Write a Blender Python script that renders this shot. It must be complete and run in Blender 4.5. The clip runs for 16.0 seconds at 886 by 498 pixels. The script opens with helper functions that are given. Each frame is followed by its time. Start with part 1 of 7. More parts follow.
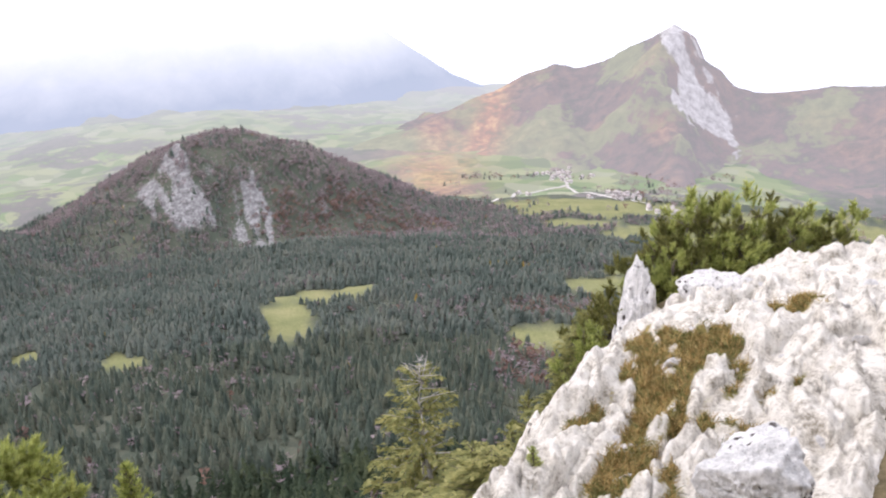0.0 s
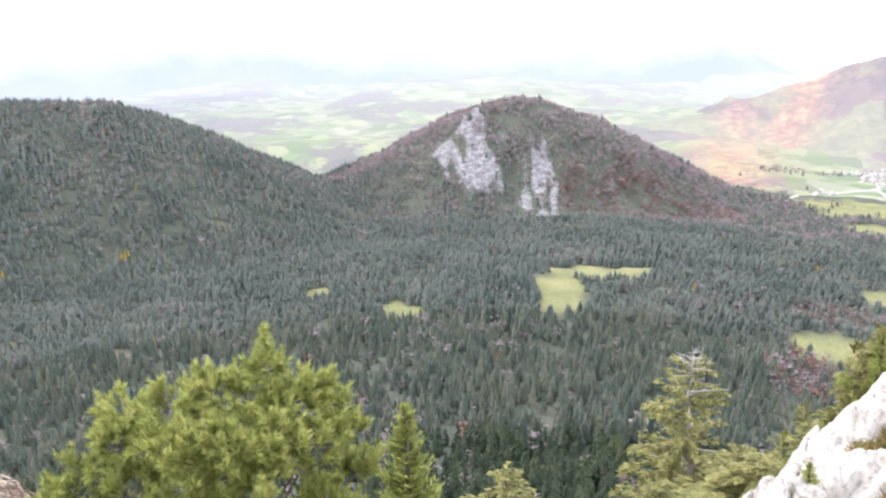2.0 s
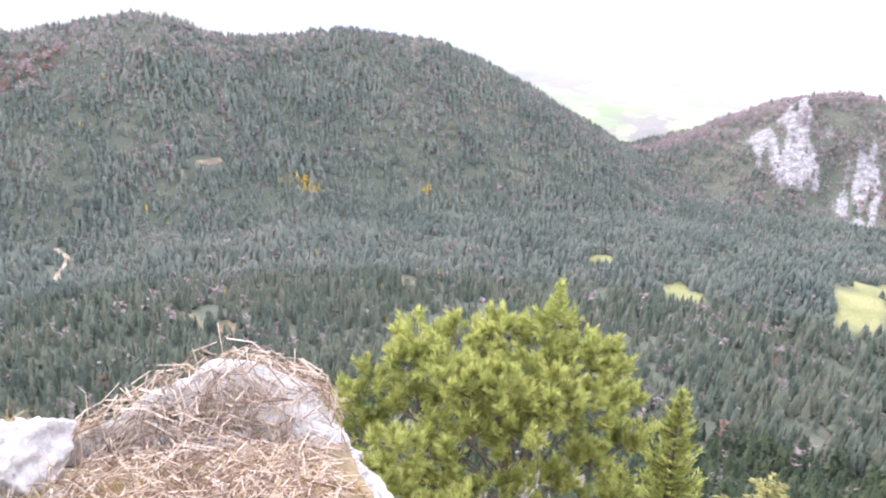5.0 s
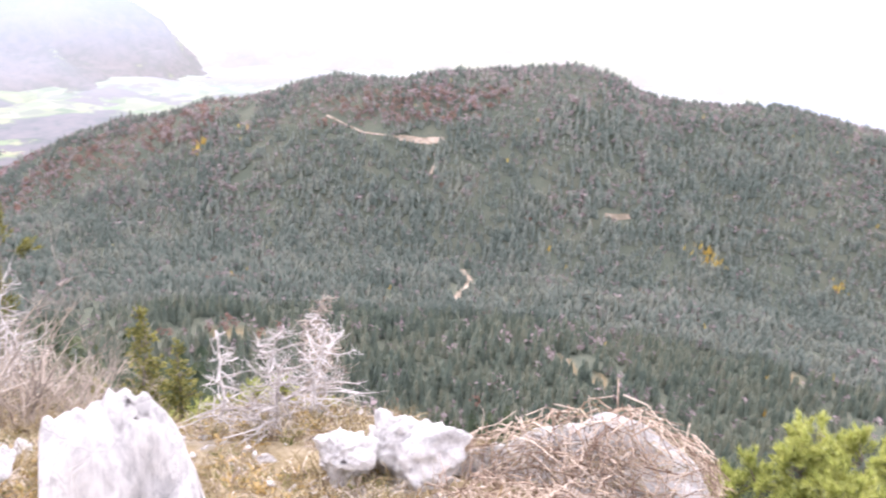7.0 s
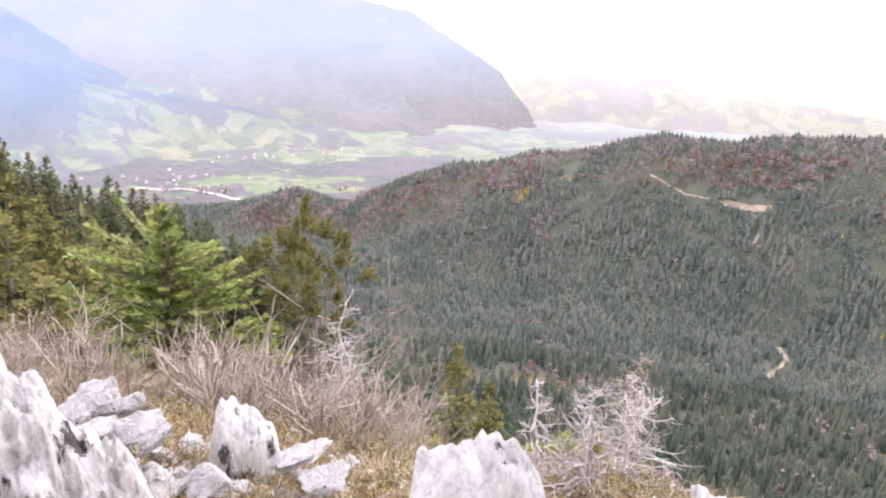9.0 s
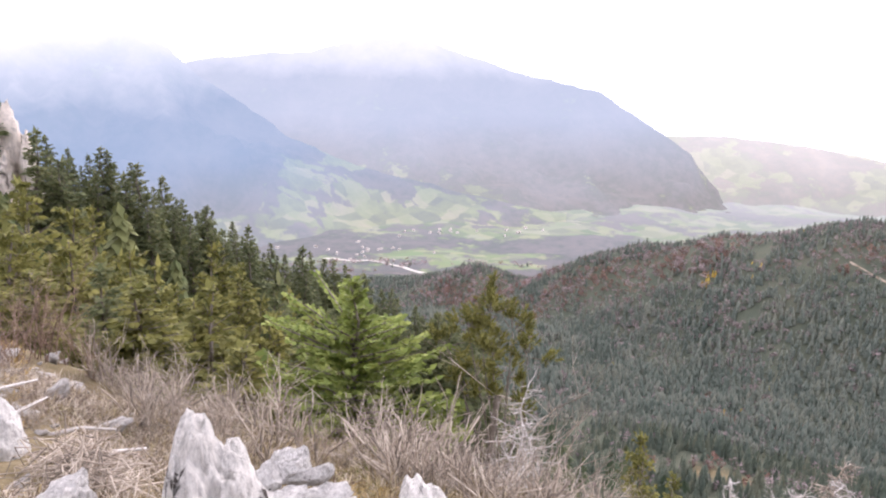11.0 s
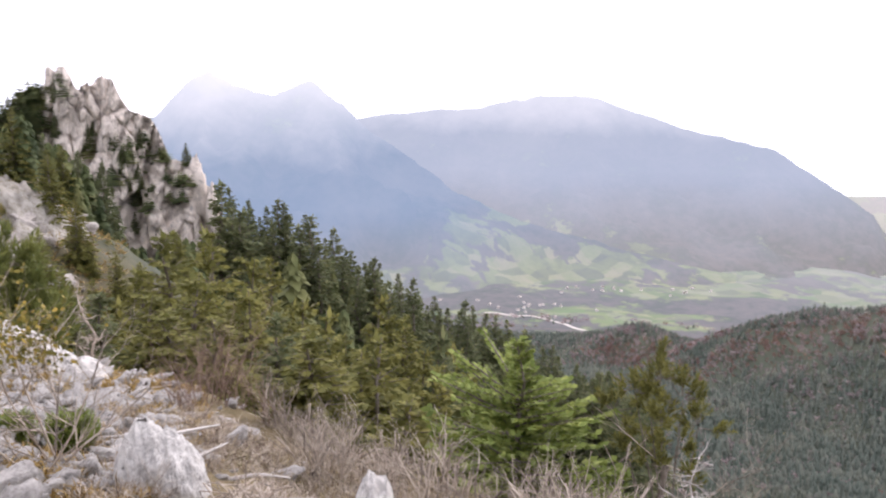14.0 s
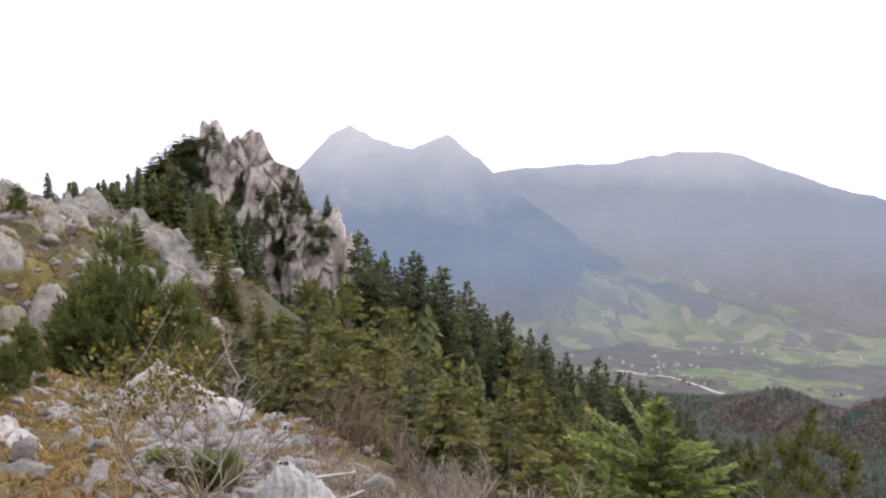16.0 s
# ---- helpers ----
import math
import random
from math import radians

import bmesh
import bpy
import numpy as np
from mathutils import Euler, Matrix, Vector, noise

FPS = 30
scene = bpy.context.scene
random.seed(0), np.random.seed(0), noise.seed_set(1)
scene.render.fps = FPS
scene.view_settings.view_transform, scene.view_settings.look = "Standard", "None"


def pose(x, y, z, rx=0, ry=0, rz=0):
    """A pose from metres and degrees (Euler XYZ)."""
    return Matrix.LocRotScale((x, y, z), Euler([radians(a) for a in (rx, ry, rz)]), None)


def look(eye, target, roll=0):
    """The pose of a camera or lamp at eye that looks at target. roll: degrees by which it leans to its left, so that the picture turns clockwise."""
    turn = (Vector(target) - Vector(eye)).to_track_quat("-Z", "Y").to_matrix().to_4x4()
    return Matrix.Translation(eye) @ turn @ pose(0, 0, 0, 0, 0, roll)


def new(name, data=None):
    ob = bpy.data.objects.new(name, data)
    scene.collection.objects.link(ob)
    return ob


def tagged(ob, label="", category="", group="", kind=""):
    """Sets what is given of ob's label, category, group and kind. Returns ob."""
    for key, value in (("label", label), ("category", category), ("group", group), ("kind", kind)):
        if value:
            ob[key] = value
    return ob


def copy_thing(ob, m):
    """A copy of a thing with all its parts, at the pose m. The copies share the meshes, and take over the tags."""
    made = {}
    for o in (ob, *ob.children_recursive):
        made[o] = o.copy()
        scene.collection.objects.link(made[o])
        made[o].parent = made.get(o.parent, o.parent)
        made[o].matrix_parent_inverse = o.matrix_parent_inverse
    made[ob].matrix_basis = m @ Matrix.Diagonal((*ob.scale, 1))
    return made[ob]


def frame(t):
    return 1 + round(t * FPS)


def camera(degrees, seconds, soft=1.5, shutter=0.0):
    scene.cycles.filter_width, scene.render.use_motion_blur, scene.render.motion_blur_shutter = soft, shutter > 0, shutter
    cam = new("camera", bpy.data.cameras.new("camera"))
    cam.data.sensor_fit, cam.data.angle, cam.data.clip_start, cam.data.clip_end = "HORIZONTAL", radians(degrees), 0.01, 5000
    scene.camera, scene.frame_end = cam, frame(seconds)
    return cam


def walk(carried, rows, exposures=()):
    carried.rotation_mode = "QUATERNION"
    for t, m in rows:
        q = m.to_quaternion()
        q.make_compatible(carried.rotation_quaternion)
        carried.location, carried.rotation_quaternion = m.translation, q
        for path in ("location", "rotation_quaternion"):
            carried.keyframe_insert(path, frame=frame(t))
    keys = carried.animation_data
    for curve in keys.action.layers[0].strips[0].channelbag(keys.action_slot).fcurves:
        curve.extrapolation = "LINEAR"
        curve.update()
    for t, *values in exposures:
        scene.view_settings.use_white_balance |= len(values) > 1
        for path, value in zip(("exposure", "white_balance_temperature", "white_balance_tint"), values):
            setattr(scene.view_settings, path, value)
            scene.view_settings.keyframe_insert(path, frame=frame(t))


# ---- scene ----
cam = camera(49.77, 16.0, 2.05, 0.3)
PATH = [
    (0.0, pose(0.066, -0.014, -0.020, 68.66, 1.40, -6.90)),
    (0.5, pose(0.044, -0.014, -0.023, 67.94, 1.25, -4.46)),
    (1.0, pose(0.005, -0.008, -0.016, 66.64, 1.32, -0.35)),
    (1.5, pose(-0.045, -0.017, -0.019, 67.39, 1.05, 5.58)),
    (2.0, pose(-0.087, -0.026, -0.016, 67.49, 0.87, 11.25)),
    (2.5, pose(-0.122, -0.038, -0.015, 67.34, 0.50, 14.67)),
    (3.0, pose(-0.149, -0.054, -0.024, 65.32, -0.48, 17.53)),
    (3.5, pose(-0.185, -0.080, -0.027, 64.33, -0.50, 19.37)),
    (3.7, pose(-0.195, -0.086, -0.026, 64.51, -0.60, 21.73)),
    (5.8, pose(-0.313, -0.138, -0.013, 65.33, -2.67, 38.88)),
    (6.0, pose(-0.323, -0.142, -0.012, 65.65, -2.63, 42.03)),
    (6.5, pose(-0.371, -0.193, -0.025, 67.61, -3.07, 50.70)),
    (7.0, pose(-0.410, -0.255, -0.026, 67.20, -3.99, 57.51)),
    (7.5, pose(-0.427, -0.267, -0.039, 67.78, -3.85, 65.53)),
    (8.0, pose(-0.446, -0.331, -0.027, 68.00, -3.04, 71.05)),
    (8.5, pose(-0.469, -0.373, -0.024, 69.10, -3.97, 76.38)),
    (9.0, pose(-0.491, -0.385, -0.032, 69.35, -2.82, 77.01)),
    (9.5, pose(-0.519, -0.399, -0.033, 69.83, -2.65, 79.57)),
    (10.0, pose(-0.539, -0.420, -0.033, 70.25, -2.41, 83.26)),
    (10.2, pose(-0.545, -0.428, -0.030, 71.49, -2.55, 84.62)),
    (12.3, pose(-0.506, -0.485, 0.029, 73.80, -0.47, 89.58)),
    (12.5, pose(-0.506, -0.491, 0.031, 73.61, -0.86, 88.35)),
    (13.0, pose(-0.505, -0.505, 0.039, 74.05, -0.77, 91.43)),
    (13.5, pose(-0.507, -0.519, 0.051, 75.04, -0.85, 94.63)),
    (14.0, pose(-0.511, -0.544, 0.070, 76.70, -0.62, 97.78)),
    (14.5, pose(-0.508, -0.563, 0.080, 78.19, -1.03, 100.84)),
    (15.0, pose(-0.503, -0.584, 0.067, 78.88, -0.79, 102.14)),
    (15.5, pose(-0.493, -0.596, 0.065, 79.08, -0.63, 103.45)),
    (16.0, pose(-0.488, -0.619, 0.073, 79.83, -0.50, 105.88)),
]
walk(cam, PATH, [(0.0, 0.35, 6150, 20), (1.0, 0.55, 6080, 21), (1.5, 0.78, 6050, 20), (2.0, 0.95, 5980, 20), (3.0, 1.20, 5900, 20), (3.5, 1.33, 5880, 21), (6.5, 1.44, 6160, 27), (7.5, 1.23, 6300, 27), (8.5, 1.06, 6380, 27), (9.5, 0.93, 6380, 27), (10.0, 0.84, 6380, 26), (12.5, 0.43, 6380, 25), (13.5, 0.38, 6380, 24), (14.0, 0.35, 6380, 23), (14.5, 0.23, 6380, 22), (15.0, 0.10, 6380, 21), (16.0, -0.18, 6380, 20)])

# ---- light ----
SUN_AZ, SUN_EL = 62.0, 38.0      # degrees; azimuth counted to the left of +y
world = bpy.data.worlds.new("world")
scene.world = world
world.use_nodes = True
wt = world.node_tree
wt.nodes.clear()
w_out = wt.nodes.new("ShaderNodeOutputWorld")
w_sky = wt.nodes.new("ShaderNodeTexSky")
w_sky.sky_type = 'NISHITA'
w_sky.sun_disc = False
w_sky.sun_elevation = radians(SUN_EL)
w_sky.sun_rotation = radians(-SUN_AZ)
w_b1 = wt.nodes.new("ShaderNodeBackground")
w_b1.inputs[1].default_value = 0.12
w_b2 = wt.nodes.new("ShaderNodeBackground")
w_b2.inputs[1].default_value = 1.62
w_mix = wt.nodes.new("ShaderNodeMixShader")
w_co = wt.nodes.new("ShaderNodeTexCoord")
w_map = wt.nodes.new("ShaderNodeMapping")
w_map.inputs["Scale"].default_value = (1.0, 1.0, 3.0)
w_no = wt.nodes.new("ShaderNodeTexNoise")
w_no.inputs["Scale"].default_value = 2.2
w_no.inputs["Detail"].default_value = 5
w_ramp = wt.nodes.new("ShaderNodeValToRGB")
w_ramp.color_ramp.elements[0].position, w_ramp.color_ramp.elements[0].color = 0.35, (0.76, 0.80, 0.88, 1)
w_ramp.color_ramp.elements[1].position, w_ramp.color_ramp.elements[1].color = 0.58, (0.99, 1.01, 1.04, 1)
w_mix.inputs[0].default_value = 0.93
wt.links.new(w_co.outputs["Generated"], w_map.inputs[0])
wt.links.new(w_map.outputs[0], w_no.inputs["Vector"])
wt.links.new(w_no.outputs["Fac"], w_ramp.inputs[0])
wt.links.new(w_ramp.outputs[0], w_b2.inputs[0])
wt.links.new(w_sky.outputs[0], w_b1.inputs[0])
wt.links.new(w_b1.outputs[0], w_mix.inputs[1])
wt.links.new(w_b2.outputs[0], w_mix.inputs[2])
wt.links.new(w_mix.outputs[0], w_out.inputs[0])
sun_data = bpy.data.lights.new("sun", 'SUN')
sun_data.energy, sun_data.angle, sun_data.color = 1.5, radians(12), (1.0, 0.95, 0.86)
sun = new("sun", sun_data)
sun.matrix_world = look((0, 0, 0), (math.sin(radians(SUN_AZ)) * math.cos(radians(SUN_EL)), -math.cos(radians(SUN_AZ)) * math.cos(radians(SUN_EL)), -math.sin(radians(SUN_EL))))


# ---- materials ----
def ramp_node(nt, stops):
    n = nt.nodes.new("ShaderNodeValToRGB")
    el = n.color_ramp.elements
    while len(el) < len(stops):
        el.new(0.5)
    for e, (p, c) in zip(el, stops):
        e.position, e.color = p, (*c, 1)
    return n


def noise_node(nt, vec, scale, detail=4, rough=0.6, stretch=None):
    if stretch:
        m = nt.nodes.new("ShaderNodeMapping")
        m.inputs["Scale"].default_value = stretch
        nt.links.new(vec, m.inputs[0])
        vec = m.outputs[0]
    n = nt.nodes.new("ShaderNodeTexNoise")
    n.inputs["Scale"].default_value, n.inputs["Detail"].default_value, n.inputs["Roughness"].default_value = scale, detail, rough
    nt.links.new(vec, n.inputs["Vector"])
    return n.outputs["Fac"]


def math_node(nt, op, a, b=None, clamp=False):
    n = nt.nodes.new("ShaderNodeMath")
    n.operation, n.use_clamp = op, clamp
    for i, v in enumerate((a, b)):
        if v is None:
            continue
        if isinstance(v, (int, float)):
            n.inputs[i].default_value = v
        else:
            nt.links.new(v, n.inputs[i])
    return n.outputs[0]


def mix_col(nt, fac, a, b, kind='MIX'):
    n = nt.nodes.new("ShaderNodeMix")
    n.data_type, n.blend_type = 'RGBA', kind
    for i, v in ((0, fac), (6, a), (7, b)):
        if isinstance(v, (int, float)):
            n.inputs[i].default_value = v
        elif isinstance(v, tuple):
            n.inputs[i].default_value = (*v, 1)
        else:
            nt.links.new(v, n.inputs[i])
    return n.outputs[2]


def start(name):
    m = bpy.data.materials.new(name)
    m.use_nodes = True
    nt = m.node_tree
    return m, nt, nt.nodes["Principled BSDF"], nt.nodes["Material Output"]


def bump_to(nt, bsdf, height, strength, dist):
    b = nt.nodes.new("ShaderNodeBump")
    b.inputs["Strength"].default_value, b.inputs["Distance"].default_value = strength, dist
    nt.links.new(height, b.inputs["Height"])
    nt.links.new(b.outputs[0], bsdf.inputs["Normal"])


def varied(name, stops, s1, s2, rough=0.9, bump=0.3, dist=0.02, island=0.0, world_space=False, leaf=0.0, stretch=None, tree=0.0):
    """Colour from noise at two scales, with a share of chance per piece."""
    m, nt, bsdf, out = start(name)
    if world_space:
        vec = nt.nodes.new("ShaderNodeNewGeometry").outputs["Position"]
    else:
        vec = nt.nodes.new("ShaderNodeTexCoord").outputs["Object"]
    a, b = noise_node(nt, vec, s1, 3, stretch=stretch), noise_node(nt, vec, s2, 5, stretch=stretch)
    f = math_node(nt, 'ADD', math_node(nt, 'MULTIPLY', a, 0.55), math_node(nt, 'MULTIPLY', b, 0.45))
    if island:
        r = nt.nodes.new("ShaderNodeNewGeometry").outputs["Random Per Island"]
        f = math_node(nt, 'ADD', f, math_node(nt, 'MULTIPLY', math_node(nt, 'SUBTRACT', r, 0.5), island))
    if tree:
        tint = nt.nodes.new("ShaderNodeAttribute")
        tint.attribute_name = "tint"
        f = math_node(nt, 'ADD', f, math_node(nt, 'MULTIPLY', math_node(nt, 'SUBTRACT', tint.outputs["Fac"], 0.5), tree))
    info = nt.nodes.new("ShaderNodeObjectInfo").outputs["Random"]
    f = math_node(nt, 'ADD', f, math_node(nt, 'MULTIPLY', math_node(nt, 'SUBTRACT', info, 0.5), 0.12))
    rp = ramp_node(nt, stops)
    nt.links.new(f, rp.inputs[0])
    nt.links.new(rp.outputs[0], bsdf.inputs["Base Color"])
    bsdf.inputs["Roughness"].default_value = rough
    bsdf.inputs["Specular IOR Level"].default_value = 0.25
    if bump:
        bump_to(nt, bsdf, b, bump, dist)
    if leaf:
        tr = nt.nodes.new("ShaderNodeBsdfTranslucent")
        nt.links.new(rp.outputs[0], tr.inputs[0])
        mx = nt.nodes.new("ShaderNodeMixShader")
        mx.inputs[0].default_value = leaf
        nt.links.new(bsdf.outputs[0], mx.inputs[1])
        nt.links.new(tr.outputs[0], mx.inputs[2])
        nt.links.new(mx.outputs[0], out.inputs[0])
    return m


def limestone(name, tint, scale, streak=None, dark=0.12, low=0.20):
    """Pale limestone with grey weathering, cracks and dark solution holes."""
    m, nt, bsdf, out = start(name)
    vec = nt.nodes.new("ShaderNodeTexCoord").outputs["Object"]
    big, fine = noise_node(nt, vec, 1.6 * scale, 4, stretch=streak), noise_node(nt, vec, 9 * scale, 8, 0.7, stretch=streak)
    rp = ramp_node(nt, [(0.30, tuple(low * c for c in tint)), (0.43, tuple(0.42 * c for c in tint)), (0.52, tuple(0.56 * c for c in tint)), (0.64, tuple(0.70 * c for c in tint))])
    nt.links.new(math_node(nt, 'ADD', math_node(nt, 'MULTIPLY', big, 0.5), math_node(nt, 'MULTIPLY', fine, 0.5)), rp.inputs[0])
    vo = nt.nodes.new("ShaderNodeTexVoronoi")
    vo.inputs["Scale"].default_value = 3.1 * scale
    vm = nt.nodes.new("ShaderNodeMapping")
    vm.inputs["Scale"].default_value = (1.0, 1.0, 0.5) if streak else (1.0, 1.0, 1.0)
    nt.links.new(vec, vm.inputs[0])
    nt.links.new(vm.outputs[0], vo.inputs["Vector"])
    hole = nt.nodes.new("ShaderNodeMapRange")
    hole.inputs[1].default_value, hole.inputs[2].default_value, hole.inputs[3].default_value, hole.inputs[4].default_value = dark - 0.10, dark, 0.9, 0
    pit = math_node(nt, 'ADD', vo.outputs["Distance"], math_node(nt, 'MULTIPLY', math_node(nt, 'SUBTRACT', fine, 0.5), 1.1))
    nt.links.new(math_node(nt, 'ADD', pit, math_node(nt, 'MULTIPLY', math_node(nt, 'SUBTRACT', 0.56, noise_node(nt, vec, 0.9 * scale, 2)), 1.6)), hole.inputs[0])
    cr = nt.nodes.new("ShaderNodeTexVoronoi")
    cr.feature = 'DISTANCE_TO_EDGE'
    cr.inputs["Scale"].default_value = 1.7 * scale
    warp = nt.nodes.new("ShaderNodeTexNoise")
    warp.inputs["Scale"].default_value = 2.3 * scale
    nt.links.new(vec, warp.inputs["Vector"])
    wm = nt.nodes.new("ShaderNodeVectorMath")
    wm.operation = 'MULTIPLY_ADD'
    wm.inputs[1].default_value = (0.9 / scale, 0.9 / scale, 0.9 / scale)
    nt.links.new(warp.outputs["Color"], wm.inputs[0])
    nt.links.new(vec, wm.inputs[2])
    nt.links.new(wm.outputs[0], cr.inputs["Vector"])
    crack = nt.nodes.new("ShaderNodeMapRange")
    crack.inputs[1].default_value, crack.inputs[2].default_value, crack.inputs[3].default_value, crack.inputs[4].default_value = 0.0, 0.010, 0.14, 0
    nt.links.new(cr.outputs["Distance"], crack.inputs[0])
    lich = nt.nodes.new("ShaderNodeMapRange")
    lich.inputs[1].default_value, lich.inputs[2].default_value, lich.inputs[3].default_value, lich.inputs[4].default_value = 0.58, 0.68, 0, 0.5
    nt.links.new(noise_node(nt, vec, 4.4 * scale, 6, 0.65), lich.inputs[0])
    c = mix_col(nt, lich.outputs[0], rp.outputs[0], (0.17, 0.165, 0.15))
    c = mix_col(nt, crack.outputs[0], c, (0.10, 0.095, 0.085))
    c = mix_col(nt, hole.outputs[0], c, (0.05, 0.035, 0.028))
    nt.links.new(c, bsdf.inputs["Base Color"])
    bsdf.inputs["Roughness"].default_value = 0.93
    bsdf.inputs["Specular IOR Level"].default_value = 0.2
    h = math_node(nt, 'SUBTRACT', math_node(nt, 'ADD', fine, math_node(nt, 'MULTIPLY', big, 1.5)), math_node(nt, 'ADD', hole.outputs[0], crack.outputs[0]))
    bump_to(nt, bsdf, h, 1.0, 0.10 / scale)
    return m


def ground_material():
    """Forest floor, meadow, dry alpine turf and bare rock by the land cover stored on the sheet."""
    m, nt, bsdf, out = start("ground_cover")
    vec = nt.nodes.new("ShaderNodeNewGeometry").outputs["Position"]
    at = nt.nodes.new("ShaderNodeAttribute")
    at.attribute_name = "cover"
    sep = nt.nodes.new("ShaderNodeSeparateColor")
    nt.links.new(at.outputs["Color"], sep.inputs[0])
    near_n, mid_n, far_n = noise_node(nt, vec, 6.0, 8, 0.7), noise_node(nt, vec, 0.35, 6), noise_node(nt, vec, 0.02, 5)
    two = math_node(nt, 'ADD', math_node(nt, 'MULTIPLY', mid_n, 0.5), math_node(nt, 'MULTIPLY', far_n, 0.5))
    floor_c = ramp_node(nt, [(0.35, (0.050, 0.064, 0.046)), (0.5, (0.080, 0.090, 0.064)), (0.65, (0.118, 0.116, 0.082))])
    nt.links.new(two, floor_c.inputs[0])
    grass_c = ramp_node(nt, [(0.35, (0.13, 0.142, 0.058)), (0.5, (0.19, 0.192, 0.080)), (0.65, (0.26, 0.238, 0.112))])
    nt.links.new(two, grass_c.inputs[0])
    turf_c = ramp_node(nt, [(0.30, (0.06, 0.05, 0.028)), (0.45, (0.13, 0.102, 0.052)), (0.56, (0.21, 0.165, 0.095)), (0.7, (0.34, 0.285, 0.195))])
    nt.links.new(math_node(nt, 'ADD', math_node(nt, 'MULTIPLY', near_n, 0.6), math_node(nt, 'MULTIPLY', mid_n, 0.4)), turf_c.inputs[0])
    rock_far = noise_node(nt, vec, 0.11, 6, 0.7, (1, 1, 0.5))
    rock_c = ramp_node(nt, [(0.36, (0.07, 0.066, 0.062)), (0.46, (0.16, 0.152, 0.145)), (0.55, (0.27, 0.262, 0.25)), (0.65, (0.39, 0.378, 0.358))])
    nt.links.new(math_node(nt, 'ADD', math_node(nt, 'MULTIPLY', rock_far, 0.55), math_node(nt, 'MULTIPLY', mid_n, 0.45)), rock_c.inputs[0])
    c = mix_col(nt, sep.outputs[0], floor_c.outputs[0], grass_c.outputs[0])
    c = mix_col(nt, sep.outputs[2], c, turf_c.outputs[0])
    edge = math_node(nt, 'MULTIPLY', math_node(nt, 'SUBTRACT', math_node(nt, 'ADD', sep.outputs[1], math_node(nt, 'MULTIPLY', math_node(nt, 'SUBTRACT', mid_n, 0.5), 1.2)), 0.4), 6.0, True)
    edge = math_node(nt, 'MULTIPLY', edge, math_node(nt, 'MULTIPLY', sep.outputs[1], 4.0, True))
    c = mix_col(nt, edge, c, rock_c.outputs[0])
    nt.links.new(c, bsdf.inputs["Base Color"])
    bsdf.inputs["Roughness"].default_value = 0.95
    bsdf.inputs["Specular IOR Level"].default_value = 0.15
    bump_to(nt, bsdf, math_node(nt, 'ADD', near_n, mid_n), 0.6, 0.06)
    return m


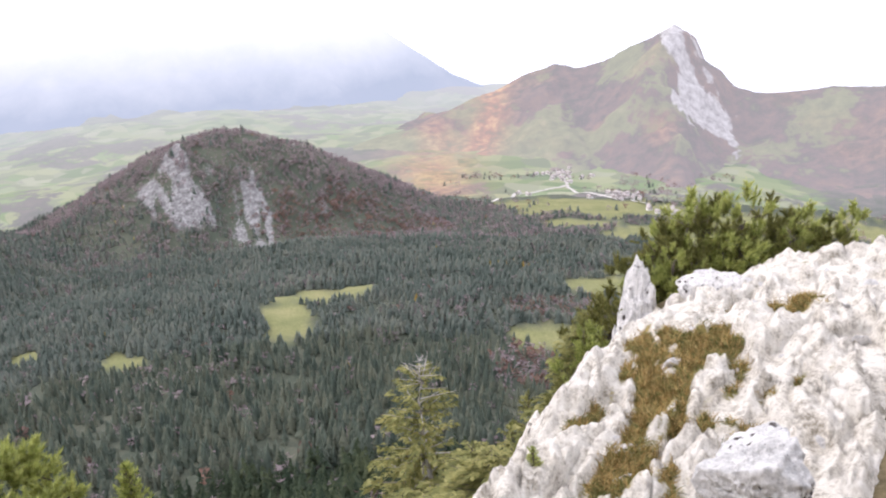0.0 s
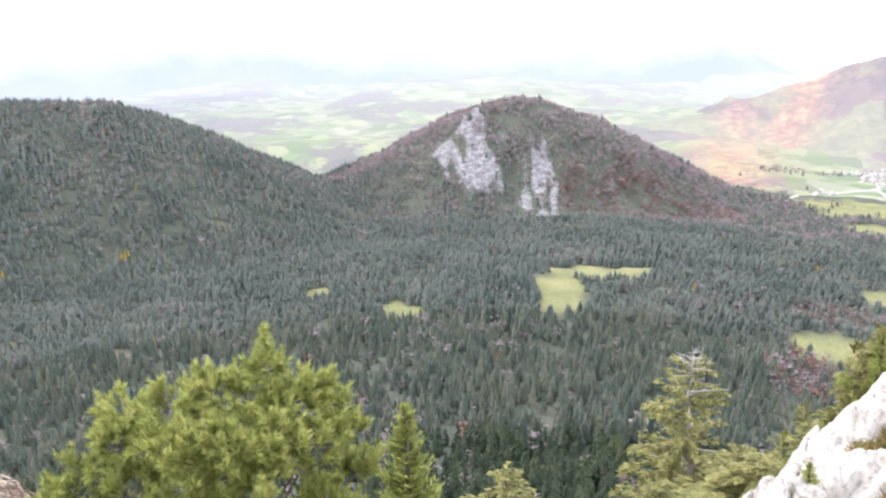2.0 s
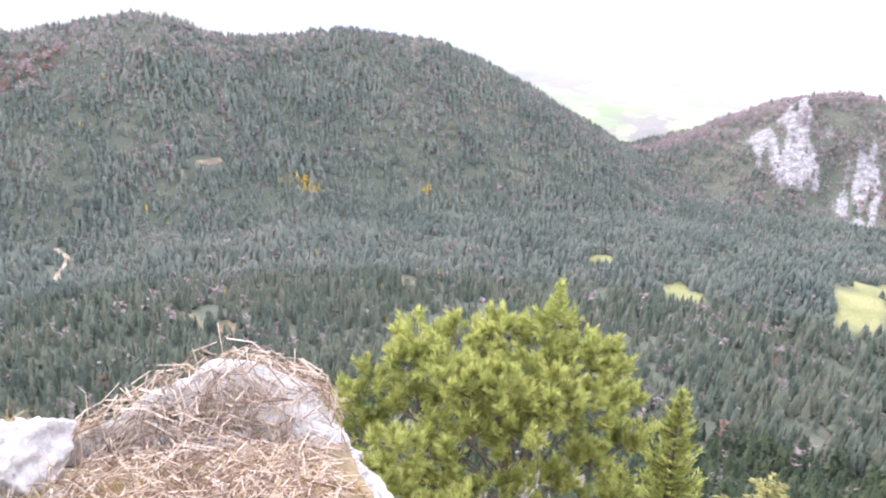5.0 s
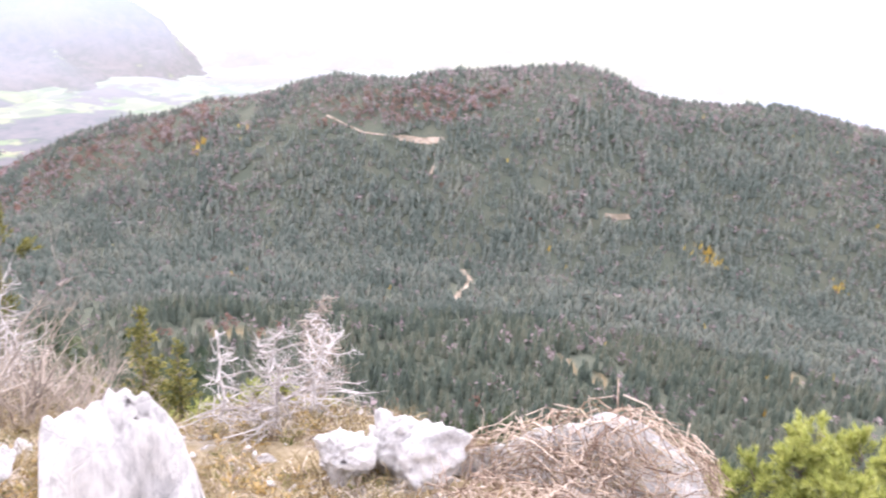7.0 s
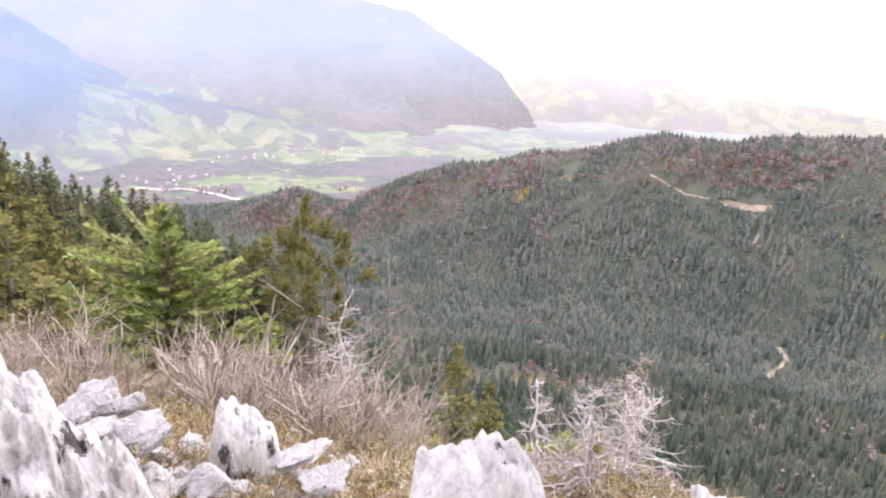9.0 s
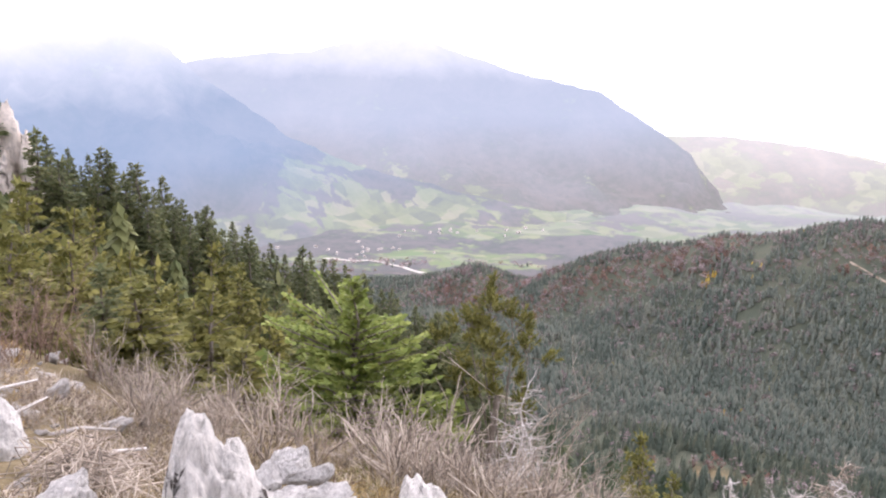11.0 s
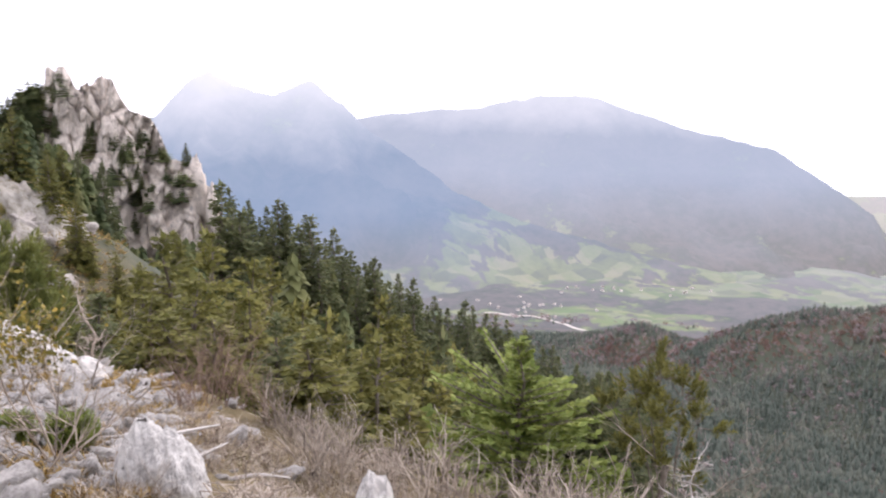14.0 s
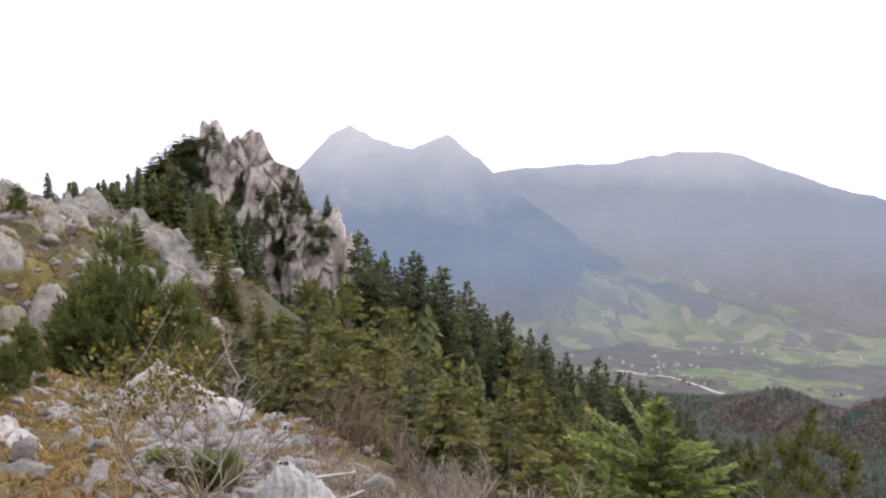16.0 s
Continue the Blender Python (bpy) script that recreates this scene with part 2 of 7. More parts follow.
def distance_material(name, haze, share, kind):
    """Land a long way off, its haze and cloud mixed in as emission. kind: valley, or a mountain's wood and rock."""
    m, nt, bsdf, out = start(name)
    vec = nt.nodes.new("ShaderNodeNewGeometry").outputs["Position"]
    at = nt.nodes.new("ShaderNodeAttribute")
    at.attribute_name = "cover"
    sep = nt.nodes.new("ShaderNodeSeparateColor")
    nt.links.new(at.outputs["Color"], sep.inputs[0])
    n1, n2 = noise_node(nt, vec, 0.0045, 6, 0.62), noise_node(nt, vec, 0.03, 6, 0.7)
    vo = nt.nodes.new("ShaderNodeTexVoronoi")
    vo.inputs["Scale"].default_value = 0.017
    nt.links.new(vec, vo.inputs["Vector"])
    field = ramp_node(nt, [(0.0, (0.07, 0.12, 0.04)), (0.28, (0.15, 0.20, 0.07)), (0.5, (0.25, 0.26, 0.13)), (0.7, (0.11, 0.135, 0.07)), (0.85, (0.27, 0.275, 0.17)), (1.0, (0.12, 0.19, 0.06))])
    sp = nt.nodes.new("ShaderNodeSeparateColor")
    nt.links.new(vo.outputs["Color"], sp.inputs[0])
    nt.links.new(sp.outputs[0], field.inputs[0])
    field_c = field.outputs[0]
    if kind != "valley":
        past = ramp_node(nt, [(0.32, (0.10, 0.12, 0.055)), (0.5, (0.18, 0.20, 0.085)), (0.66, (0.30, 0.27, 0.15))] if kind == "mountain" else [(0.30, (0.07, 0.09, 0.05)), (0.42, (0.13, 0.16, 0.06)), (0.52, (0.20, 0.24, 0.085)), (0.66, (0.30, 0.28, 0.16))])
        mixed = math_node(nt, 'ADD', math_node(nt, 'MULTIPLY', n1, 0.4), math_node(nt, 'MULTIPLY', n2, 0.6))
        if kind != "mountain":
            mixed = math_node(nt, 'ADD', math_node(nt, 'MULTIPLY', mixed, 0.6), math_node(nt, 'ADD', math_node(nt, 'MULTIPLY', sp.outputs[0], 0.30), 0.05))
        nt.links.new(mixed, past.inputs[0])
        field_c = past.outputs[0]
    wood = ramp_node(nt, [(0.32, (0.030, 0.045, 0.034)), (0.45, (0.052, 0.060, 0.050)), (0.53, (0.105, 0.092, 0.090)), (0.66, (0.150, 0.122, 0.110))] if kind in ("cloudy", "valley") else [(0.32, (0.030, 0.045, 0.030)), (0.45, (0.055, 0.062, 0.045)), (0.53, (0.12, 0.088, 0.072)), (0.66, (0.20, 0.13, 0.085))])
    nt.links.new(math_node(nt, 'ADD', math_node(nt, 'MULTIPLY', n1, 0.5), math_node(nt, 'MULTIPLY', n2, 0.5)), wood.inputs[0])
    w = math_node(nt, 'ADD', sep.outputs[0], math_node(nt, 'MULTIPLY', math_node(nt, 'SUBTRACT', math_node(nt, 'ADD', n1, math_node(nt, 'MULTIPLY', n2, 0.5)), 0.75), 3.0))
    w = math_node(nt, 'MULTIPLY', math_node(nt, 'SUBTRACT', w, 0.42), 6.0, True)
    c = mix_col(nt, w, field_c, wood.outputs[0])
    redden = math_node(nt, 'MULTIPLY', sep.outputs[2], math_node(nt, 'MULTIPLY', math_node(nt, 'SUBTRACT', n2, 0.22), 3.4, True))
    # reds are autumn woods; the gold top stop also has sunlight put into it
    red_c = ramp_node(nt, [(0.3, (0.18, 0.075, 0.045)), (0.5, (0.34, 0.15, 0.075)), (0.68, (0.60, 0.40, 0.16))])
    nt.links.new(n2, red_c.inputs[0])
    c = mix_col(nt, redden, c, red_c.outputs[0])
    rk = math_node(nt, 'MULTIPLY', math_node(nt, 'SUBTRACT', math_node(nt, 'ADD', sep.outputs[1], math_node(nt, 'SUBTRACT', n2, 0.5)), 0.35), 5.0, True)
    stone_c = ramp_node(nt, [(0.36, (0.20, 0.19, 0.18)), (0.47, (0.40, 0.385, 0.36)), (0.6, (0.60, 0.585, 0.555))])
    nt.links.new(noise_node(nt, vec, 0.05, 7, 0.75, (1, 1, 0.35)), stone_c.inputs[0])
    c = mix_col(nt, rk, c, stone_c.outputs[0])
    nt.links.new(c, bsdf.inputs["Base Color"])
    bsdf.inputs["Roughness"].default_value = 1.0
    bsdf.inputs["Specular IOR Level"].default_value = 0.0
    haze_glow = nt.nodes.new("ShaderNodeEmission")
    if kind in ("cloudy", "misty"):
        # emission stands for air: neutral haze at the foot, cloud white towards the top
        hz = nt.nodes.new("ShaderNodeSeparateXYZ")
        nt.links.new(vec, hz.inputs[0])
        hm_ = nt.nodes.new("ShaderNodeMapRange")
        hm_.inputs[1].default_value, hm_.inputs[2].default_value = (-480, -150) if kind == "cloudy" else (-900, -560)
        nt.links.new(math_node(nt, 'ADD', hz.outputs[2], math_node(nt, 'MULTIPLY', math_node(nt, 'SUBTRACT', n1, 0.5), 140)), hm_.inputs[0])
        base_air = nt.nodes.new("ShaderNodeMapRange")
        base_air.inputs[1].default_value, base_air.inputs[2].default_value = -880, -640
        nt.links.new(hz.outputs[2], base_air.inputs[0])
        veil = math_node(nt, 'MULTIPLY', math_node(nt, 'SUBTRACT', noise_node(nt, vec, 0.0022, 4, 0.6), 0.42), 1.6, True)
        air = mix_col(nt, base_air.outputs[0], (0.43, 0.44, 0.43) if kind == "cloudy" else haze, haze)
        nt.links.new(mix_col(nt, hm_.outputs[0], mix_col(nt, veil, air, tuple(0.75 * q + 0.20 for q in haze)), tuple(0.25 * q + 0.92 for q in haze)), haze_glow.inputs[0])
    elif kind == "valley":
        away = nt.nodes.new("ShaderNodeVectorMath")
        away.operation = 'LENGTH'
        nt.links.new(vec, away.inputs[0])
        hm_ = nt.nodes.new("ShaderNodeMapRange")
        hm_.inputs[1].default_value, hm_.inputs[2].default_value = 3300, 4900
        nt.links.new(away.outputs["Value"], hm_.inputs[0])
        # haze emission turns brighter and warmer where sun reaches the valley's air
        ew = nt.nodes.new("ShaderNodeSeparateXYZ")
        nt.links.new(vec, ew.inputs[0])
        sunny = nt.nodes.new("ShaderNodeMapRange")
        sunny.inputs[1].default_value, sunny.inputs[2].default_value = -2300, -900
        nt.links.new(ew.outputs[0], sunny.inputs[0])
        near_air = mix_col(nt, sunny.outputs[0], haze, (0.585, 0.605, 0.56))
        nt.links.new(mix_col(nt, hm_.outputs[0], near_air, tuple(0.5 * q + 0.40 for q in haze)), haze_glow.inputs[0])
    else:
        # one even haze colour, with no change by height or distance
        haze_glow.inputs[0].default_value = (*haze, 1)
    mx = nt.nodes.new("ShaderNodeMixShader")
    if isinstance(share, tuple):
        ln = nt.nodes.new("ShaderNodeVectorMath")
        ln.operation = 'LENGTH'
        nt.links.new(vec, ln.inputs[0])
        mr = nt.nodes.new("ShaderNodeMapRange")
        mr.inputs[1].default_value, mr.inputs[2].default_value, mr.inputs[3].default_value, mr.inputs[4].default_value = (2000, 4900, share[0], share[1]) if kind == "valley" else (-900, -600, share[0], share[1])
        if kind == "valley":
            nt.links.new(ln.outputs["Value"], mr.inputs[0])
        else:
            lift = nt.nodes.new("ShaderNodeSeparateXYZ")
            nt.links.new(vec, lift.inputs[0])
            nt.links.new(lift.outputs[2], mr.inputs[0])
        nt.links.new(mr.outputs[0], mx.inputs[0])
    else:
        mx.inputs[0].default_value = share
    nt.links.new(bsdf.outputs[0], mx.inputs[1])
    nt.links.new(haze_glow.outputs[0], mx.inputs[2])
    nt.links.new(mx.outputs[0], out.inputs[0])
    return m


M_GROUND = ground_material()
# each is given its haze colour and the share shown as emission
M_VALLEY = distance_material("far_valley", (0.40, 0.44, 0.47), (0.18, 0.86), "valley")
# nearly half of its look is haze emission laid over woods and cliff
M_VILLAGE_MT = distance_material("hazed_village_mountain", (0.56, 0.535, 0.55), 0.45, "mountain")
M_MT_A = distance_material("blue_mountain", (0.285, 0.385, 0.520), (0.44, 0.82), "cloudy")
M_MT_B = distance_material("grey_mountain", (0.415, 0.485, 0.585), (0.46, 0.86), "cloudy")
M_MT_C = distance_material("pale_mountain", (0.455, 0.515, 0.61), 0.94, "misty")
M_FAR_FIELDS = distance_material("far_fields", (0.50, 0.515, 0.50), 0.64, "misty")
# haze put into needle colours: far spruces palest and greyest, bowl spruces less so
M_SPRUCE_HAZED = varied("hazed_spruce_needles", [(0.32, (0.106, 0.134, 0.110)), (0.45, (0.151, 0.180, 0.148)), (0.56, (0.192, 0.214, 0.173)), (0.70, (0.245, 0.252, 0.195))], 0.012, 0.12, 0.9, 0, island=0.08, world_space=True, leaf=0.42, tree=0.2)
M_SPRUCE_HALF_HAZED = varied("half_hazed_spruce_needles", [(0.32, (0.076, 0.101, 0.079)), (0.45, (0.113, 0.142, 0.107)), (0.56, (0.145, 0.170, 0.125)), (0.70, (0.192, 0.204, 0.143))], 0.012, 0.12, 0.9, 0, island=0.08, world_space=True, leaf=0.42, tree=0.25)
# nearest spruces keep the darker green without haze
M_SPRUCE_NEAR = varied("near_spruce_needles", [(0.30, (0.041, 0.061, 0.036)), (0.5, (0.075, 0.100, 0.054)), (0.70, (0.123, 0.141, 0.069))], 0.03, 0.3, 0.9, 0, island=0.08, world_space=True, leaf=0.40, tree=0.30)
M_BARE = varied("bare_beech_twigs", [(0.25, (0.228, 0.186, 0.185)), (0.5, (0.299, 0.240, 0.235)), (0.75, (0.376, 0.302, 0.292))], 0.02, 0.3, 0.95, 0, island=0.08, world_space=True, leaf=0.3, tree=0.4)
M_RED = varied("autumn_beech_leaves", [(0.25, (0.165, 0.110, 0.092)), (0.5, (0.215, 0.138, 0.112)), (0.75, (0.29, 0.172, 0.125))], 0.02, 0.3, 0.95, 0, island=0.08, world_space=True, leaf=0.3, tree=0.45)
M_GOLD = varied("golden_larch_needles", [(0.25, (0.26, 0.15, 0.03)), (0.5, (0.40, 0.29, 0.06)), (0.75, (0.52, 0.40, 0.10))], 0.05, 0.4, 0.95, 0, island=0.08, world_space=True, tree=0.4)
M_NEEDLE_DARK = varied("dark_spruce_sprays", [(0.25, (0.086, 0.104, 0.054)), (0.5, (0.146, 0.166, 0.076)), (0.75, (0.22, 0.225, 0.10))], 0.5, 3.0, 0.8, 0, island=0.35, leaf=0.38)
M_HILLSIDE = varied("hillside_spruce_needles", [(0.25, (0.048, 0.068, 0.028)), (0.5, (0.100, 0.122, 0.046)), (0.75, (0.175, 0.18, 0.066))], 0.15, 1.2, 0.8, 0, island=0.08, world_space=True, leaf=0.2, tree=0.4)
M_NEEDLE_OLIVE = varied("olive_spruce_sprays", [(0.25, (0.086, 0.092, 0.028)), (0.5, (0.178, 0.176, 0.050)), (0.75, (0.305, 0.282, 0.084))], 0.5, 3.0, 0.75, 0, island=0.4, leaf=0.38)
M_NEEDLE_YELLOW = varied("yellowing_spruce_sprays", [(0.25, (0.12, 0.13, 0.045)), (0.5, (0.25, 0.25, 0.085)), (0.75, (0.40, 0.37, 0.14))], 0.5, 3.0, 0.75, 0, island=0.4, leaf=0.40)
M_NEEDLE_PINE = varied("pine_needles", [(0.25, (0.17, 0.20, 0.052)), (0.5, (0.345, 0.38, 0.10)), (0.75, (0.54, 0.54, 0.18))], 1.6, 6.0, 0.6, 0, island=0.35, leaf=0.38)
M_NEEDLE_DEEP = varied("deep_green_pine_needles", [(0.25, (0.094, 0.118, 0.034)), (0.5, (0.178, 0.200, 0.058)), (0.75, (0.29, 0.29, 0.09))], 0.9, 4.0, 0.7, 0, island=0.35, leaf=0.35)
M_NEEDLE_GREEN = varied("bright_fir_sprays", [(0.25, (0.104, 0.144, 0.034)), (0.5, (0.200, 0.250, 0.060)), (0.75, (0.32, 0.36, 0.098))], 0.9, 4.0, 0.75, 0, island=0.35, leaf=0.25)
M_LEAF_YELLOW = varied("rowan_leaves", [(0.25, (0.09, 0.085, 0.022)), (0.5, (0.19, 0.165, 0.035)), (0.75, (0.38, 0.27, 0.055))], 2.0, 8.0, 0.6, 0, island=0.6, leaf=0.25)
M_BARK = varied("grey_bark", [(0.3, (0.07, 0.055, 0.042)), (0.5, (0.15, 0.125, 0.10)), (0.7, (0.27, 0.24, 0.20))], 3.0, 18.0, 0.95, 0.5, 0.01, stretch=(4, 4, 1))
M_DEADWOOD = varied("bleached_deadwood", [(0.3, (0.26, 0.23, 0.205)), (0.5, (0.45, 0.42, 0.385)), (0.7, (0.62, 0.59, 0.555))], 3.0, 20.0, 0.9, 0.4, 0.005, island=0.3)
M_TWIG = varied("grey_brown_twigs", [(0.3, (0.20, 0.17, 0.14)), (0.5, (0.385, 0.32, 0.255)), (0.7, (0.56, 0.485, 0.40))], 2.0, 9.0, 0.95, 0, island=0.5)
M_TWIG_RED = varied("reddish_twigs", [(0.3, (0.15, 0.10, 0.075)), (0.5, (0.27, 0.19, 0.14)), (0.7, (0.38, 0.28, 0.215))], 2.0, 9.0, 0.95, 0, island=0.5)
M_STEM = varied("pinkish_dead_stems", [(0.25, (0.17, 0.115, 0.08)), (0.5, (0.36, 0.27, 0.195)), (0.75, (0.56, 0.46, 0.36))], 2.5, 9.0, 0.85, 0, island=0.8)
M_STRAW = varied("dry_grass", [(0.25, (0.16, 0.12, 0.06)), (0.5, (0.335, 0.265, 0.14)), (0.75, (0.51, 0.43, 0.27))], 1.5, 9.0, 0.85, 0, island=0.7, leaf=0.15)
M_MAT = varied("matted_dry_stems", [(0.25, (0.14, 0.10, 0.075)), (0.5, (0.34, 0.275, 0.205)), (0.75, (0.54, 0.47, 0.38))], 2.5, 9.0, 0.85, 0, island=0.8)
M_RUST = varied("rusty_grass", [(0.25, (0.16, 0.105, 0.036)), (0.5, (0.34, 0.225, 0.075)), (0.75, (0.52, 0.37, 0.15))], 0.7, 6.0, 0.9, 0, island=0.6, leaf=0.15)
M_MOSS = varied("mossy_turf", [(0.25, (0.075, 0.085, 0.025)), (0.5, (0.165, 0.165, 0.05)), (0.75, (0.28, 0.25, 0.09))], 1.5, 9.0, 0.9, 0, island=0.6, leaf=0.15)
M_ROCK = limestone("white_limestone", (1.16, 1.12, 1.05), 1.9, None, 0.21)
M_ROCK_GREY = limestone("fluted_grey_limestone", (1.32, 1.26, 1.17), 2.2, (2.2, 2.2, 0.75), 0.28)
M_ROCK_STONE = limestone("limestone_rubble", (1.22, 1.17, 1.10), 2.6, None, 0.06)
M_ROCK_RUBBLE = limestone("grey_rubble", (0.76, 0.72, 0.67), 2.4, None, 0.05)
M_CRAG = limestone("weathered_crag_limestone", (1.34, 1.19, 1.03), 0.30, (1.8, 1.8, 0.6), -0.2, 0.34)
M_KNOLL_ROCK = limestone("weathered_knoll_limestone", (0.84, 0.77, 0.69), 1.1, None, 0.0, 0.30)
M_WALL = varied("pale_render", [(0.3, (0.50, 0.47, 0.42)), (0.6, (0.72, 0.69, 0.64))], 0.2, 2.0, 0.9, 0.1)
M_ROOF = varied("weathered_roof_tiles", [(0.3, (0.30, 0.26, 0.235)), (0.6, (0.46, 0.41, 0.38))], 0.3, 2.0, 0.85, 0.2)
M_ROAD = varied("pale_track", [(0.3, (0.36, 0.33, 0.29)), (0.6, (0.56, 0.53, 0.48))], 0.02, 0.3, 0.95, 0.1, world_space=True)
M_TRACK = varied("pale_earth", [(0.38, (0.13, 0.11, 0.075)), (0.48, (0.26, 0.205, 0.15)), (0.6, (0.40, 0.33, 0.26))], 0.05, 0.25, 0.95, 0.1, world_space=True)


# ---- geometry helpers ----
def lattice(ix, iy, iz, seed):
    h = (ix * 374761393 + iy * 668265263 + iz * 2147483647 + seed * 1274126177) & 0xFFFFFFFF
    h = ((h ^ (h >> 13)) * 1274126177) & 0xFFFFFFFF
    return ((h ^ (h >> 16)) & 0xFFFF) / 65535.0


def value_noise(p, seed=0):
    """Smooth noise in -1..1 at the rows of p (n x 3)."""
    p = np.asarray(p, float)
    i = np.floor(p).astype(np.int64)
    f = p - i
    f = f * f * (3 - 2 * f)
    r = 0
    for dx in (0, 1):
        for dy in (0, 1):
            for dz in (0, 1):
                w = (f[:, 0] if dx else 1 - f[:, 0]) * (f[:, 1] if dy else 1 - f[:, 1]) * (f[:, 2] if dz else 1 - f[:, 2])
                r = r + w * lattice(i[:, 0] + dx, i[:, 1] + dy, i[:, 2] + dz, seed)
    return r * 2 - 1


def fbm(p, seed=0, octaves=4, gain=0.5):
    r, a = 0, 1.0
    p = np.asarray(p, float)
    for k in range(octaves):
        r = r + a * value_noise(p, seed + k)
        p, a = p * 2.03 + 7.1, a * gain
    return r


def fbm2(x, y, scale, seed=0, octaves=4):
    return fbm(np.stack([np.ravel(x) / scale, np.ravel(y) / scale, np.full(np.size(x), 0.37)], 1), seed, octaves).reshape(np.shape(x))


def smax(a, b, k):
    h = np.clip(0.5 + 0.5 * (a - b) / k, 0, 1)
    return b + (a - b) * h + k * h * (1 - h)


def make_mesh(name, verts, faces, material, smooth=False):
    me = bpy.data.meshes.new(name)
    verts = np.asarray(verts, np.float32).reshape(-1, 3)
    faces = np.asarray(faces, np.int32)
    n, k = faces.shape
    me.vertices.add(len(verts))
    me.vertices.foreach_set("co", verts.ravel())
    me.loops.add(n * k)
    me.loops.foreach_set("vertex_index", faces.ravel())
    me.polygons.add(n)
    me.polygons.foreach_set("loop_start", np.arange(0, n * k, k, dtype=np.int32))
    me.update(calc_edges=True)
    if smooth:
        me.polygons.foreach_set("use_smooth", np.ones(n, bool))
    if material:
        me.materials.append(material)
    return me


def mesh_part(name, me, parent=None, label=""):
    ob = new(name, me)
    if parent:
        ob.parent = parent
    if label:
        tagged(ob, label)
    return ob


def polar(az, r):
    a = np.radians(az)
    return -np.sin(a) * r, np.cos(a) * r


def spot(az, el, r):
    """The place at the bearing az and the height angle el, r metres off level, from where the walker holds the camera on that bearing."""
    a = radians(az)
    return Vector((-0.5 * math.sin(a) - r * math.sin(a), 0.5 * math.cos(a) - 0.5 + r * math.cos(a), r * math.tan(radians(el))))


# ---- the lie of the land ----
FLOOR_R = [0, 2, 9, 25, 60, 150, 350, 500, 700, 870, 1050, 1400, 1700, 2300, 3300, 4900]
FLOOR_Z = [-1.75, -1.95, -8.5, -25, -64, -150, -288, -354, -412, -450, -480, -545, -600, -735, -835, -1005]
# shoulder round the viewpoint: bearing, reach, height at its rim
RIM_A = [-80, -60, -30, 0, 20, 30, 35, 37, 39.5, 45, 60, 75, 90, 100, 110, 124, 132, 150, 280]
RIM_R = [40, 6, 3, 2, 2.0, 2.2, 2.6, 3.4, 5.6, 6.0, 7.2, 8.2, 9.6, 11, 14, 21, 25, 60, 40]
RIM_Z = [-2, -3, -2.5, -1.95, -2.1, -2.3, -2.7, -3.2, -4.1, -4.15, -4.6, -5.0, -4.85, -5.0, -5.6, -6.6, -6.6, -5, -2]


def crest(pts):
    """Crest line from rows of bearing, distance and height angle."""
    return [(*polar(a, r), r * math.tan(radians(e))) for a, r, e in pts]


HUMP = crest([(17.5, 1760, -18.20), (13.3, 1760, -47.29), (9.7, 1760, -22.70), (8.0, 1760, -13.76), (6.3, 1760, -13.89), (4.6, 1760, -16.85), (2.9, 1750, -14.83), (-0.5, 1740, -18.63), (-4.0, 1720, -47.14), (-7.0, 1700, -69.87)])
WOODED = crest([(17.5, 1640, -49.58), (20.3, 1620, -28.60), (23.8, 1600, -27.39), (27.2, 1580, -31.01), (30.2, 1570, -37.46), (32.5, 1560, -12.40), (36.5, 1540, -12.00), (39.5, 1520, -12.57), (43.0, 1500, -12.59), (46.0, 1490, -16.69), (48.5, 1480, -11.22), (51.0, 1480, -11.58), (57.0, 1490, -12.23), (63.0, 1500, -12.85), (69.7, 1530, -14.53), (75.0, 1580, -15.54), (80.0, 1650, -19.29), (85.0, 1720, -17.47), (91.5, 1800, -18.75), (98.0, 1900, -19.50)])
SPUR = crest([(116, 112, -15.0), (110, 104, -15.5), (103.0, 98, -18.5), (98, 98, -21.5), (92, 104, -25.5), (87, 112, -30), (80, 130, -43)])
KNOLL = crest([(150, 46, -4), (138, 46, -5.2), (131, 44, -6.9), (127, 46, -7.6), (125.5, 60, -12.5), (123.5, 90, -12.5), (121, 115, -11.5), (124, 170, -9), (140, 260, -5)])


def ridge(x, y, pts, slope, soft):
    best = np.full(np.shape(x), -1e9)
    for (x0, y0, z0), (x1, y1, z1) in zip(pts, pts[1:]):
        dx, dy = x1 - x0, y1 - y0
        t = np.clip(((x - x0) * dx + (y - y0) * dy) / (dx * dx + dy * dy), 0, 1)
        d = np.hypot(x - x0 - t * dx, y - y0 - t * dy)
        best = np.maximum(best, z0 + t * (z1 - z0) - slope * (np.sqrt(d * d + soft * soft) - soft))
    return best


def bearing(x, y):
    a = np.degrees(np.arctan2(-x, y))
    return np.where(a < -80, a + 360, a)


def ledge_side(az, r):
    """Metres to the inner side of the limestone slope's rim (negative: beyond it)."""
    rim = np.interp(r, [5, 9, 12.4, 14.5, 17.1, 19.2, 20.5, 22.0, 22.8, 24.2, 26.4, 31], [4, -3.5, -8.8, -12.8, -15.5, -17.0, -18.6, -21.3, -23.2, -25.2, -28, -40])
    return (rim - np.where(az > 180, az - 360, az)) * np.pi / 180 * r


